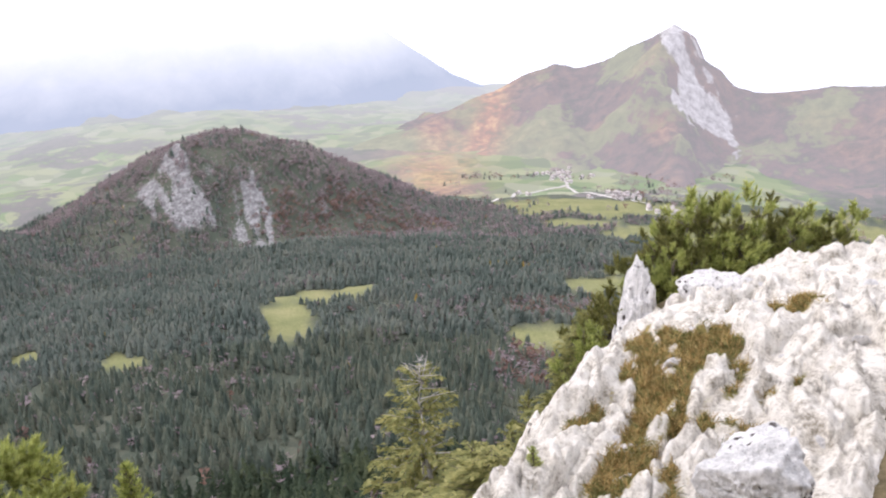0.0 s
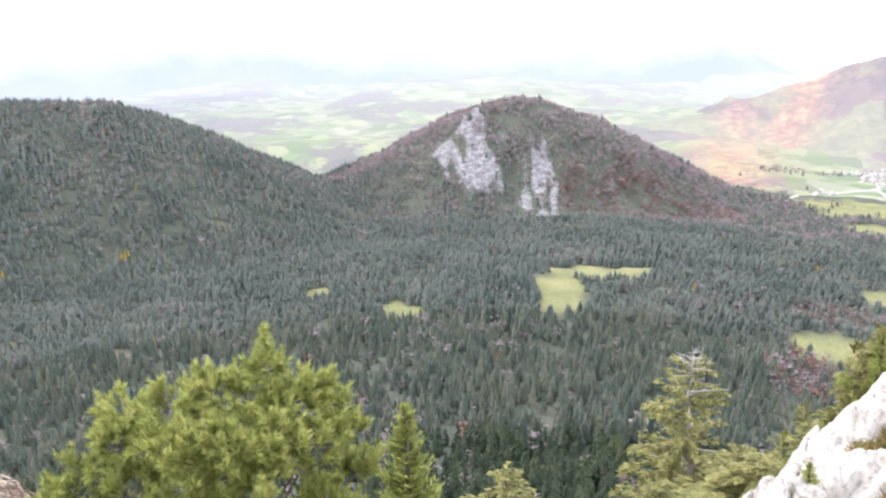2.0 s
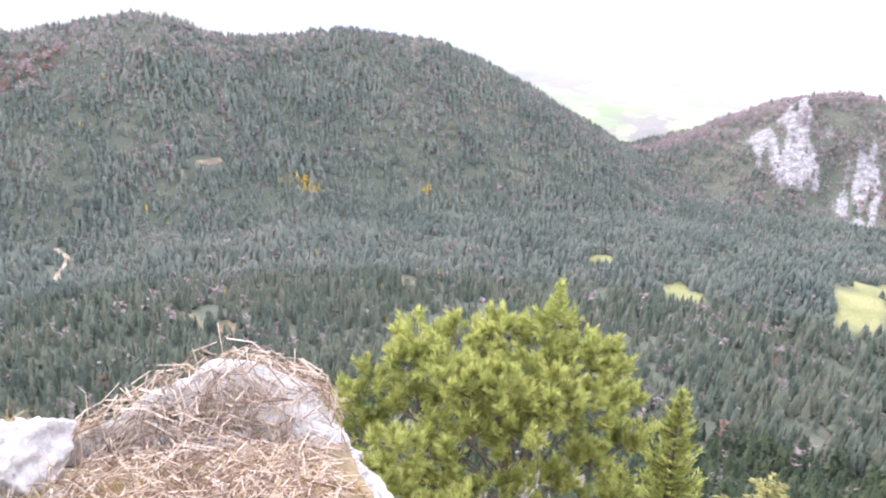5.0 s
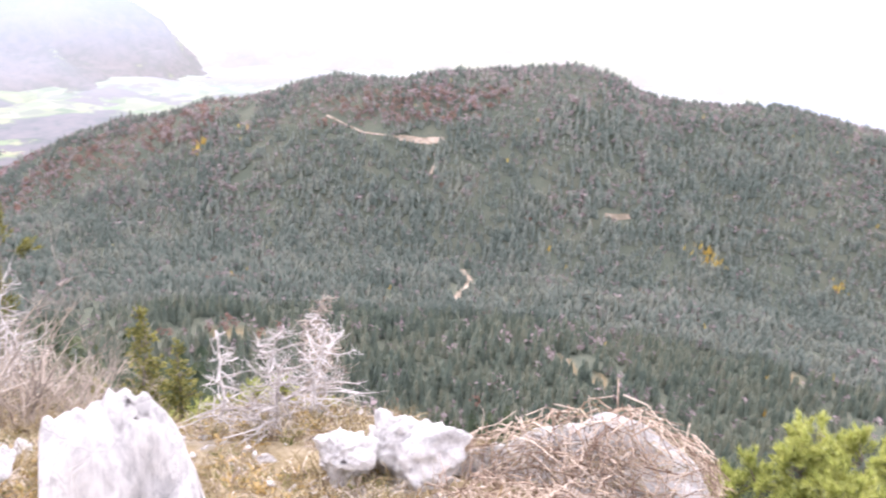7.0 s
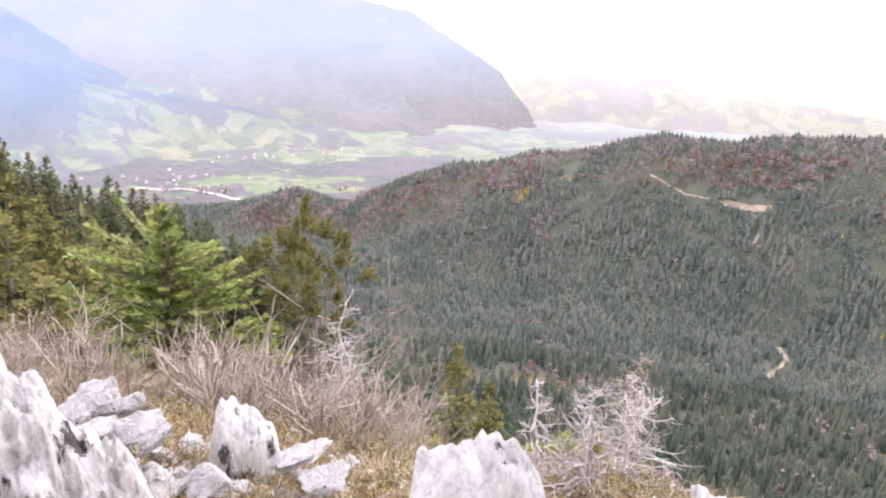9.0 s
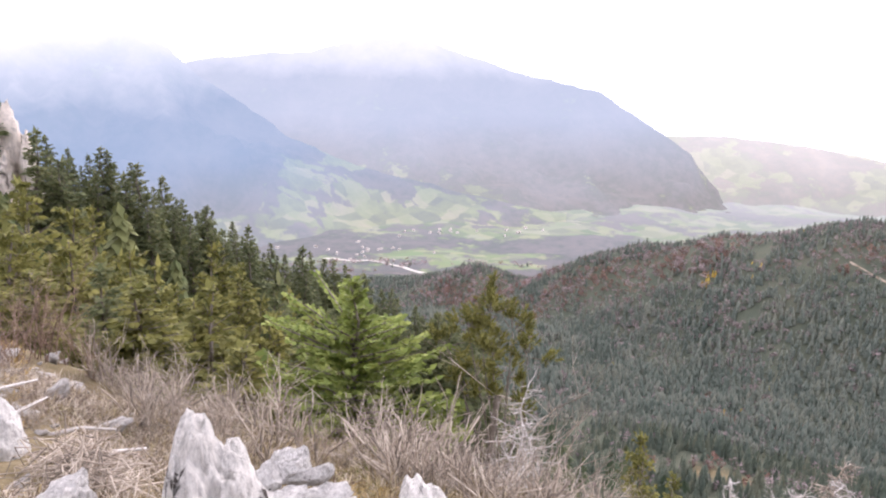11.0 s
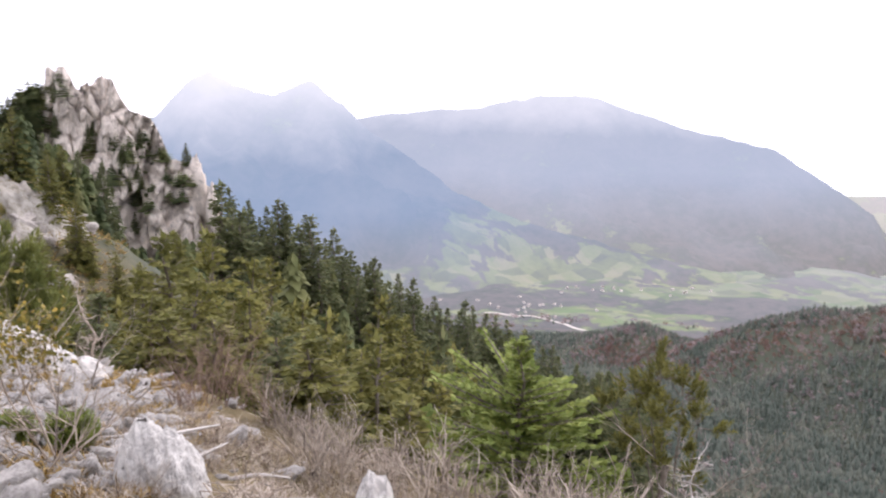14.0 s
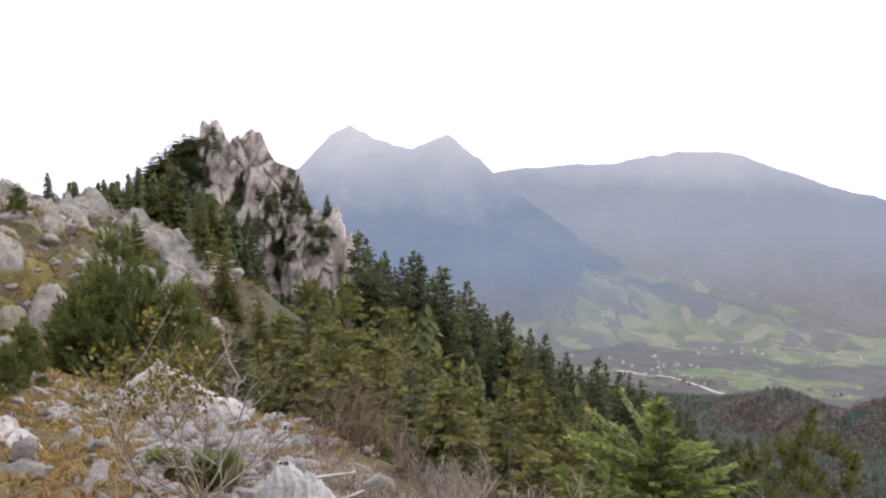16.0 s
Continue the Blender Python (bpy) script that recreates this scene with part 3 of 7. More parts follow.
def land(x, y):
    x, y = np.asarray(x, float), np.asarray(y, float)
    r, az = np.hypot(x, y), bearing(x, y)
    z = np.interp(r, FLOOR_R, FLOOR_Z)
    z = z + np.clip((r - 40) / 400, 0, 1) * 14 * fbm2(x, y, 260, 3) + np.clip((r - 8) / 60, 0, 1) * 2.2 * fbm2(x, y, 22, 8)
    z = smax(z, ridge(x, y, HUMP, 0.60, 55) - 5 + 7 * fbm2(x, y, 90, 5), 25)
    z = smax(z, ridge(x, y, WOODED, 0.60, 60) - 9 + 6 * fbm2(x, y, 130, 6), 40)
    near = r < 420
    if np.any(near):
        xs, ys, rs, a = x[near], y[near], r[near], az[near]
        n1, n2 = fbm2(xs, ys, 7.0, 21), fbm2(xs, ys, 1.3, 22, 5)
        zn = smax(z[near], ridge(xs, ys, SPUR, 0.95, 6) + 1.5 * n1, 6)
        zn = smax(zn, ridge(xs, ys, KNOLL, 1.0, 5) + 0.9 * n1 + 0.25 * n2, 2)
        rim, rz = np.interp(a, RIM_A, RIM_R), np.interp(a, RIM_A, RIM_Z)
        sh = np.where(rs < rim, -1.75 + (rz + 1.75) * (rs / rim), rz - 1.15 * (rs - rim))
        sh = sh - 0.30 * np.clip((rs - 6.2) / 2.6, 0, 1) * np.interp(a, [68, 76, 108, 113], [0, 1, 1, 0])
        sh = sh + np.clip(rs / 5, 0, 1) * (0.10 * n2 + 0.12 * n1)
        zn = smax(zn, sh, 0.5)
        side = ledge_side(a, rs)
        led = -9.6 - 0.05 * (rs - 12) + np.where(side > 0, 0.20 * np.minimum(side, 9), np.interp(a, [-20, -13], [0, 1]) * 1.7 * side + np.interp(a, [-20, -13], [1, 0]) * np.interp(rs, [18, 24], [1.5, 0.5]) * side) + 0.30 * n1 + 0.22 * np.abs(n2)
        led = np.where((rs > 5) & (rs < 60), led, -99)
        led = led - np.maximum(rs - 30, 0) * 1.1
        zn = smax(zn, led, 0.6)
        z[near] = zn
    return z


def on_land(az, r, dz=0.0):
    x, y = polar(az, r)
    return Vector((float(x), float(y), float(land(np.array([x]), np.array([y]))[0]) + dz))


def in_patches(x, y, patches):
    """How far inside one of the ellipses (bearing, distance, half width across, half depth, turn): over 0 is inside."""
    best = np.full(np.shape(x), -9.0)
    wob = 0.30 * fbm2(x, y, 45, 31, 3) + 0.14 * fbm2(x, y, 11, 32, 3)
    for a, r, w, d, turn in patches:
        cx, cy = polar(a, r)
        c, s = math.cos(radians(a + turn)), math.sin(radians(a + turn))
        u, v = (x - cx) * c + (y - cy) * s, -(x - cx) * s + (y - cy) * c
        best = np.maximum(best, 1 - np.hypot(u / w, v / d) + wob)
    return best


MEADOWS = [(1.6, 1080, 78, 46, 6), (4.2, 985, 34, 100, 0), (-1.8, 1112, 50, 26, 0), (-3.6, 1125, 30, 14, 0), (20.0, 1010, 13, 26, 0), (14.9, 925, 16, 30, 0), (13.9, 905, 16, 26, 0), (-16.2, 1110, 46, 60, 0),
           (-12.9, 900, 46, 46, 0), (-18.6, 1220, 60, 50, 0), (-15.5, 1640, 90, 60, 0), (-22, 1560, 160, 130, 0), (-17, 1880, 300, 150, 0), (-28, 1800, 260, 220, 0), (-9.5, 1560, 40, 9, 0), (-3.5, 1420, 26, 7, 0)]
CLEARINGS = [(54.3, 1085, 6, 42, 8), (53.9, 1030, 6, 38, -18), (54.7, 985, 6, 34, 14), (57.6, 1340, 42, 17, 0), (60.9, 1360, 30, 7, -14), (62.9, 1394, 16, 7, -24), (57.0, 1285, 4, 40, 0), (45.0, 1215, 20, 10, 0),
             (64.1, 1158, 7, 12, 0), (32.6, 870, 9, 30, 10), (46.9, 770, 5, 34, 16), (44.6, 735, 12, 18, 0), (69, 790, 30, 9, 0), (25.5, 1330, 30, 9, 0)]
FACES = [([-18.9, -18.4, -17.7, -16.9, -16.2, -15.5, -14.8, -14.1], [9.2, 10.4, 11.6, 12.2, 11.6, 10.5, 10.2, 9.5], [8.2, 7.7, 7.7, 8.2, 8.8, 8.8, 8.7, 9.0]),
         ([-20.4, -19.3, -18.0, -16.8, -15.9], [5.5, 6.0, 6.25, 6.1, 5.95], [3.95, 3.85, 4.1, 5.4, 5.7])]
CLIFFS = [(7.8, 1665, 11, 14, 0), (1.2, 1612, 14, 7, 0), (-0.6, 1622, 10, 6, 0)]
SCREE = [(6.3, 1530, 17, 46, 0), (5.2, 1490, 20, 24, 0)]
REDS = [(2.0, 1560, 120, 55, 0), (-2.5, 1610, 130, 60, 0), (59.0, 1408, 150, 40, 0), (76.0, 1500, 170, 55, 0), (85.0, 1640, 130, 50, 0), (-12.0, 800, 40, 60, 0), (-14.5, 1000, 60, 40, 0),
        (71.0, 1010, 40, 12, 0), (69.0, 800, 46, 14, 0), (67.2, 560, 16, 14, 0)]
GOLDS = [(39.4, 1215, 26, 14, 0), (31.3, 1255, 14, 12, 0), (49.2, 1140, 9, 10, 0), (68.6, 1436, 9, 14, 0), (71.2, 1429, 10, 12, 0), (-10.5, 1240, 60, 8, 0), (68.5, 1400, 8, 10, 0)]
BROWNS = [(6.0, 1760, 330, 150, 0), (16.0, 1800, 140, 60, 0), (50.0, 1470, 330, 90, 0), (66.0, 1500, 260, 60, 0), (82.0, 1680, 260, 60, 0)]


def cliff_mask(x, y, z=None):
    """Ragged faces streaked down the fall of the hill: each between a left and a right edge that change with the height angle."""
    az, r = bearing(x, y), np.hypot(x, y)
    el = np.degrees(np.arctan2(land(x, y), r))
    ragged = 0.60 * fbm2(az * 34, r * 0.22, 9.0, 33, 5) + 0.35 * fbm2(x, y, 24, 34, 4) + 0.06
    best = np.full(np.shape(x), -9.0)
    for e, left, right in FACES:
        d = np.minimum(np.interp(el, e, left) - az, az - np.interp(el, e, right))
        d = np.minimum(d, np.minimum(el - e[0], e[-1] - el) + 0.3)
        best = np.maximum(best, np.minimum(d, 0.45) + ragged)
    best = np.where((az > -3) & (az < 14) & (r > 1420) & (r < 1790), best, -9.0)
    return np.maximum(best, in_patches(x, y, CLIFFS) - 0.15 + 0.5 * ragged)


# one sheet of ground, finer towards the viewpoint and over the part in view
az_fine = np.concatenate([np.arange(-46, 140, 0.38), np.arange(140, 314, 3.0)])
r_fine = np.concatenate([[0.4], np.geomspace(0.9, 30, 160), np.geomspace(30.5, 2080, 150)])
AZ, RR = np.meshgrid(az_fine, r_fine)
gx, gy = polar(AZ, RR)
gz = land(gx, gy)
rock_mask = np.clip(cliff_mask(gx, gy) * 3, 0, 1)
gz = gz + rock_mask * 9 * np.abs(fbm2(gx, gy, 28, 41))
na = len(az_fine)
idx = np.arange(len(r_fine) * na).reshape(len(r_fine), na)
nxt = np.roll(idx, -1, axis=1)
quads = np.stack([idx[:-1], idx[1:], nxt[1:], nxt[:-1]], -1).reshape(-1, 4)
me = make_mesh("ground", np.stack([gx, gy, gz], -1), quads, M_GROUND, True)
grass = np.clip(in_patches(gx, gy, MEADOWS) * 4, 0, 1)
turf = np.clip(in_patches(gx, gy, CLEARINGS[-5:]) * 4, 0, 1)
turf = np.maximum(turf, np.clip((48 - RR) / 12, 0, 1))
a_all = bearing(gx, gy)
ledge_d = ledge_side(a_all, RR)
rocky = np.maximum(rock_mask, np.clip(in_patches(gx, gy, SCREE) * 2, 0, 0.75))
rocky = np.maximum(rocky, np.where((a_all > 117) & (a_all < 150) & (RR > 24) & (RR < 48), 0.22 + 0.30 * fbm2(gx, gy, 4.0, 54), 0))
rocky = np.maximum(rocky, np.where((a_all > 100) & (a_all < 150) & (RR > 7) & (RR < 40), 0.16 + 0.26 * fbm2(gx, gy, 2.0, 52), 0))
rocky = np.maximum(rocky, np.where((a_all > 60) & (a_all < 110) & (RR < 8), 0.14 + 0.22 * fbm2(gx, gy, 1.2, 53), 0))
cover = np.stack([grass, np.clip(rocky, 0, 1), turf, np.ones_like(grass)], -1)
attr = me.color_attributes.new("cover", 'FLOAT_COLOR', 'POINT')
attr.data.foreach_set("color", cover.astype(np.float32).ravel())
ground = tagged(new("ground", me), "mountain ground of forest floor, meadows, turf and limestone", "ground", kind="structure")


# ---- distant land ----
def far_sheet(name, material, pts, slope, soft, a0, a1, r0, r1, rough, cover_fn, label, da=0.2, dr=26, jag=6, foot=0):
    """A far mountain: a relief over the stretch a0..a1, r0..r1 that sinks below the valley at its edges."""
    A, R = np.meshgrid(np.arange(a0, a1 + da, da), np.arange(r0, r1 + dr, dr))
    x, y = polar(A, R)
    rg = fbm2(x, y, 420, 61, 5)
    rows = np.array(sorted(pts))
    off = R - np.interp(A, rows[:, 0], rows[:, 1])
    far = np.clip(np.abs(off) / 300, 0, 1)
    turned = A + 2.2 * far * fbm2(x, y, 350, 63, 4)
    top_z = np.interp(turned, rows[:, 0], rows[:, 1] * np.tan(np.radians(rows[:, 2])))
    gully = rg - 1.1 * np.abs(fbm2(x, y, 210, 62, 5))
    z = top_z - slope * (np.sqrt(off * off + soft * soft) - soft) + rough * gully * (0.10 + 1.5 * far) + jag * fbm2(x, y, 110, 64, 5)
    low = np.interp(R, FLOOR_R, FLOOR_Z) - 45
    z = smax(z, low, foot) if foot else np.maximum(z, low)
    n, m_ = A.shape
    ids = np.arange(n * m_).reshape(n, m_)
    f = np.stack([ids[:-1, :-1], ids[1:, :-1], ids[1:, 1:], ids[:-1, 1:]], -1).reshape(-1, 4)
    mesh = make_mesh(name, np.stack([x, y, z], -1), f, material, True)
    c = np.zeros((*A.shape, 4))
    c[..., 3] = 1
    cover_fn(c, A, R, x, y, z)
    at = mesh.color_attributes.new("cover", 'FLOAT_COLOR', 'POINT')
    at.data.foreach_set("color", np.clip(c, 0, 1).astype(np.float32).ravel())
    return tagged(new(name, mesh), label, "backdrop", kind="structure")


def valley_cover(c, A, R, x, y, z):
    band = np.exp(-((z / R + 0.288 + 0.006 * fbm2(x, y, 500, 72)) / 0.010) ** 2) * np.clip((A - 60) / 12, 0, 1)
    c[..., 0] = 0.36 + 0.55 * fbm2(x, y, 330, 71) + 0.4 * band + np.clip((A - 60) / 20, 0, 1) * (0.16 + 0.42 * np.exp(-((R - 2200) / 220) ** 2))
    c[..., 0] -= 0.8 * np.exp(-((A + 14) / 6) ** 2 - ((R - 2400) / 280) ** 2)
    # orange woods, with the sunlit slope's gold put into the same colour
    c[..., 2] = np.clip(0.75 * np.exp(-((A + 6) / 2.8) ** 2 - ((R - 2500) / 500) ** 2), 0, 1)


def village_mt_cover(c, A, R, x, y, z):
    el = np.degrees(np.arctan2(z, R))
    wob = fbm2(x, y, 240, 72)
    c[..., 0] = 0.72 + 0.45 * wob
    c[..., 0] -= 0.65 * np.exp(-((A + 12.3) / 1.5) ** 2 - ((el + 14.2) / 1.5) ** 2)
    c[..., 0] -= 0.9 * np.clip((-15.0 - el + 0.8 * wob + 0.7 * np.clip(A + 13, -4, 1)) / 0.5, 0, 1) * (0.75 + 0.4 * fbm2(x, y, 130, 79))
    band = np.interp(el, [-18.3, -16.4, -15, -13], [-7.4, -8.1, -8.9, -9.6])
    c[..., 2] = np.clip(1.1 * np.exp(-((A - band) / 1.05) ** 2) + 0.8 * np.exp(-((A + 6.2) / 1.3) ** 2 - ((el + 15.5) / 1.8) ** 2) + 0.25 * fbm2(x, y, 160, 73) + 0.5 * np.exp(-((A + 19.5) / 1.2) ** 2 - ((el + 14.2) / 1.2) ** 2), 0, 1)
    left = np.interp(el, [-15.0, -14.4, -13.7, -12.6, -10.9, -8.7], [-24.1, -23.0, -21.3, -20.35, -20.3, -19.1])
    right = np.interp(el, [-15.0, -13.9, -11.5, -9.9, -8.6], [-24.3, -23.9, -21.9, -21.1, -20.7])
    inside = np.minimum(left - A, A - right) + 0.35 * fbm2(x, y, 70, 76) - 0.25 * np.abs(fbm2(A * 60, R * 0.2, 9.0, 77))
    slab = np.exp(-((A - right + 0.55) / 0.35) ** 2) * np.clip((el + 13.6) / 0.6, 0, 1)
    c[..., 1] = np.clip(0.4 + 1.6 * inside, 0, 1) + 0.55 * slab * (0.7 + 0.6 * fbm2(x, y, 45, 75))


def mountain_cover(c, A, R, x, y, z):
    el = np.degrees(np.arctan2(z, R))
    wob = fbm2(x, y, 300, 80)
    line = np.interp(A, [70, 76, 82, 86, 90, 94, 97, 100, 104], [-14.6, -14.2, -13.6, -13.0, -12.2, -10.9, -11.0, -13.4, -15.0])
    low = np.clip((line - el + 0.7 * wob) / 0.5, 0, 1)
    groves = np.clip(np.maximum(fbm2(x, y, 200, 78, 5) * 1.8 + 0.25, 1 - 7 * np.abs(fbm2(x, y, 170, 83, 3))), 0, 1)
    c[..., 0] = 1.0 + 0.3 * fbm2(x, y, 260, 74) - low * (1.15 - 1.0 * groves) * (1 - 0.45 * np.clip((A - 97) / 3, 0, 1))
    upper = np.exp(-((A - 94.5) / 3.2) ** 2 - ((el + 10.4) / 0.9) ** 2)
    c[..., 0] -= 0.45 * upper * np.clip(fbm2(x, y, 120, 82, 4) + 0.4, 0, 1)
    c[..., 1] = np.clip((z + 330) / 160, 0, 1) * (0.4 + 0.4 * fbm2(x, y, 120, 75)) * np.where((A > 101.5) & (R < 4000), 1, 0)


def far_fields_cover(c, A, R, x, y, z):
    c[..., 0] = 0.42 + 0.5 * fbm2(x, y, 260, 74)


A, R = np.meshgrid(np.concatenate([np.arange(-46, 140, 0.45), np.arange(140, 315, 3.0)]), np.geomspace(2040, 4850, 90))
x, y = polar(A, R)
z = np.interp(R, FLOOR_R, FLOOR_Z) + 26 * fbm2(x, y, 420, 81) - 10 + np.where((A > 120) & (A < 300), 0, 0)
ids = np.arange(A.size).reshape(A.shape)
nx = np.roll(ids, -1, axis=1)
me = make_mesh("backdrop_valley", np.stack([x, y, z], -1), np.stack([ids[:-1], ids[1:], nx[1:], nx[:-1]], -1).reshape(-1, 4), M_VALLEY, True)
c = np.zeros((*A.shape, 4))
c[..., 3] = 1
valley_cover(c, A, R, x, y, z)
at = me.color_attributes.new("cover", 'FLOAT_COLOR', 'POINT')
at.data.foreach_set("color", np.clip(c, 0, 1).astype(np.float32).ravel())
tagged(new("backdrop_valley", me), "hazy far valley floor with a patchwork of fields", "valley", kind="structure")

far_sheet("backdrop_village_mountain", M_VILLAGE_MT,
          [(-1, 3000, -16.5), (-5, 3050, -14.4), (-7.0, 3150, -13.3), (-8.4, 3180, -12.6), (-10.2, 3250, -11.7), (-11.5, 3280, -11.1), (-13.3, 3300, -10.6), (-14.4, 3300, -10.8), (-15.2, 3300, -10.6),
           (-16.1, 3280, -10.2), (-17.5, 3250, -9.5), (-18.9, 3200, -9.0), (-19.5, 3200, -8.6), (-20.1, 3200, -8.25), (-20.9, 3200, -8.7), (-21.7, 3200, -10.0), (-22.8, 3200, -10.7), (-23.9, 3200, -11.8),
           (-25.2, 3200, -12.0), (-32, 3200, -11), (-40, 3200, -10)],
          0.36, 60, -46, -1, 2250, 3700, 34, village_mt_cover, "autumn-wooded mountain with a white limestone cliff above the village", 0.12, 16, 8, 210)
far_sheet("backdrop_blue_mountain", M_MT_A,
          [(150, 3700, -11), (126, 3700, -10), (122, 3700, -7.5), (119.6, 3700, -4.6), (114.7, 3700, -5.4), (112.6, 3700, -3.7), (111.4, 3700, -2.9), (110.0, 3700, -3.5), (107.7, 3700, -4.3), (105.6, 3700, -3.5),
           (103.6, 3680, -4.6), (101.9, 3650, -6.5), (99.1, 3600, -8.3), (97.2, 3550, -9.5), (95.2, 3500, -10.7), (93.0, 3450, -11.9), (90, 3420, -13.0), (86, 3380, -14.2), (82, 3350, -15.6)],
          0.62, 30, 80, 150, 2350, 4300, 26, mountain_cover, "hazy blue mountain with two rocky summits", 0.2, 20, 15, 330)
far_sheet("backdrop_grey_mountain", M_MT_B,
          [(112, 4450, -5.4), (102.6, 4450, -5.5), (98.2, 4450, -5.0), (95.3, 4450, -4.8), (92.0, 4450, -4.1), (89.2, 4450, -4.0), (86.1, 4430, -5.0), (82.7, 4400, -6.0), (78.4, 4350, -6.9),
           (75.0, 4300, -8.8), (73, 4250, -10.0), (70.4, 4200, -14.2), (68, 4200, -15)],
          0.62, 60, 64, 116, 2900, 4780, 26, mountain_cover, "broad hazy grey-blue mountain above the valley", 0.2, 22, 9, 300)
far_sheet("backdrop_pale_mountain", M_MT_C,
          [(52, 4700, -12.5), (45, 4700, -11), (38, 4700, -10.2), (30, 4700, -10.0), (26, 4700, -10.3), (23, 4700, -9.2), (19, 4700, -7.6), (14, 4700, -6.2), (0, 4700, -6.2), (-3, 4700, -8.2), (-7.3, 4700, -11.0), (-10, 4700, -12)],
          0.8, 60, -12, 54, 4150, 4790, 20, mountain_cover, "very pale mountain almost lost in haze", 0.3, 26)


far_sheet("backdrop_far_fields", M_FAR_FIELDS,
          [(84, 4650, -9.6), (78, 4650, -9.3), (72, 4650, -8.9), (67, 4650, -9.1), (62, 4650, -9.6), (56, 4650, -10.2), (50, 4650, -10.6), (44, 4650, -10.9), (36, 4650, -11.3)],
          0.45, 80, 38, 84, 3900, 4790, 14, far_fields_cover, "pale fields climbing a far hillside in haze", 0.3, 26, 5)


# ---- far woods ----
def cone_tree(tiers, sides, rng, spire=0.17):
    """A unit spruce: rings of drooping jagged skirts. Returns verts and triangles."""
    v, f = [], []
    for k in range(tiers):
        z0, z1 = 0.10 + 0.80 * k / tiers, min(1.0, 0.10 + 0.80 * (k + 1.75) / tiers)
        rad = spire * (1 - 0.88 * (k / tiers) ** 1.25)
        base = len(v)
        v.append((0, 0, z1))
        ph = rng.random() * 6.28
        for s in range(sides):
            a = ph + 6.283 * s / sides
            rr = rad * (1.0 if s % 2 == 0 else 0.62) * (0.85 + 0.3 * rng.random())
            v.append((rr * math.cos(a), rr * math.sin(a), z0 - (0.04 if s % 2 == 0 else -0.02) * (1 + rng.random())))
        for s in range(sides):
            f.append((base, base + 1 + s, base + 1 + (s + 1) % sides))
    return np.array(v), np.array(f)


def bough_tree(tiers, per, rng, spire=0.17):
    """A unit spruce of drooping boughs, each its own facet pair."""
    v, f = [], []
    for k in range(tiers):
        zc = 0.08 + 0.90 * (k + 0.5 * rng.random()) / tiers
        rad = spire * (1 - zc) ** 0.68 + 0.012
        for j in range(per):
            a = rng.random() * 6.283
            L = rad * rng.uniform(0.7, 1.2)
            w = L * 0.32 + 0.006
            ca, sa = math.cos(a), math.sin(a)
            b = len(v)
            v += [(0, 0, zc + 0.03), (ca * L * 0.55 - sa * w, sa * L * 0.55 + ca * w, zc - 0.012), (ca * L, sa * L, zc - 0.045 - 0.02 * rng.random()), (ca * L * 0.55 + sa * w, sa * L * 0.55 - ca * w, zc - 0.012)]
            f += [(b, b + 1, b + 2), (b, b + 2, b + 3)]
    return np.array(v), np.array(f)


def round_tree(rng, n):
    """A unit broadleaf crown: an uneven cloud of small facets on a stem."""
    v, f = [], []
    for k in range(n):
        th, u = rng.random() * 6.283, rng.random()
        rr = 0.30 * math.sqrt(1 - (2 * u - 1) ** 2) * (0.7 + 0.5 * rng.random())
        c = np.array((rr * math.cos(th), rr * math.sin(th), 0.30 + 0.66 * u))
        s = 0.10 + 0.07 * rng.random()
        d1, d2 = rng.normal(size=3), rng.normal(size=3)
        d1, d2 = d1 / np.linalg.norm(d1), d2 / np.linalg.norm(d2)
        b = len(v)
        v += [c + d1 * s, c + d2 * s, c - (d1 + d2) * s * 0.7]
        f.append((b, b + 1, b + 2))
    b = len(v)
    v += [np.array((-0.012, 0, 0)), np.array((0.012, 0, 0)), np.array((0, 0, 0.7))]
    f.append((b, b + 1, b + 2))
    return np.array(v), np.array(f)


def wood(name, material, places, templates, label, category, soft=False):
    """Many trees as one mesh. places: rows of x, y, z, height, girth."""
    rng = np.random.default_rng(len(places))
    vs, fs, ts, off = [], [], [], 0
    pick = rng.integers(0, len(templates), len(places))
    for k, (tv, tf) in enumerate(templates):
        p = places[pick == k]
        if not len(p):
            continue
        a = rng.random(len(p)) * 6.283
        ca, sa = np.cos(a)[:, None], np.sin(a)[:, None]
        h, g = p[:, 3:4], p[:, 3:4] * p[:, 4:5]
        xx = p[:, 0:1] + (tv[:, 0] * ca - tv[:, 1] * sa) * g
        yy = p[:, 1:2] + (tv[:, 0] * sa + tv[:, 1] * ca) * g
        zz = p[:, 2:3] + tv[:, 2] * h
        vs.append(np.stack([xx, yy, zz], -1).reshape(-1, 3))
        ts.append(np.repeat(rng.random(len(p)), len(tv)))
        fs.append((tf[None] + (np.arange(len(p)) * len(tv))[:, None, None]).reshape(-1, 3) + off)
        off += len(p) * len(tv)
    mesh = make_mesh(name, np.concatenate(vs), np.concatenate(fs), material, soft)
    mesh.attributes.new("tint", 'FLOAT', 'POINT').data.foreach_set("value", np.concatenate(ts).astype(np.float32))
    return tagged(new(name, mesh), label, category, kind="stuff")


rng = np.random.default_rng(5)


def scatter(a0, a1, r0, r1, spacing):
    n = int((r1 * r1 - r0 * r0) / 2 * radians(a1 - a0) / spacing ** 2)
    a = rng.uniform(a0, a1, n)
    r = np.sqrt(rng.uniform(r0 * r0, r1 * r1, n))
    x, y = polar(a, r)
    return x, y, r, a


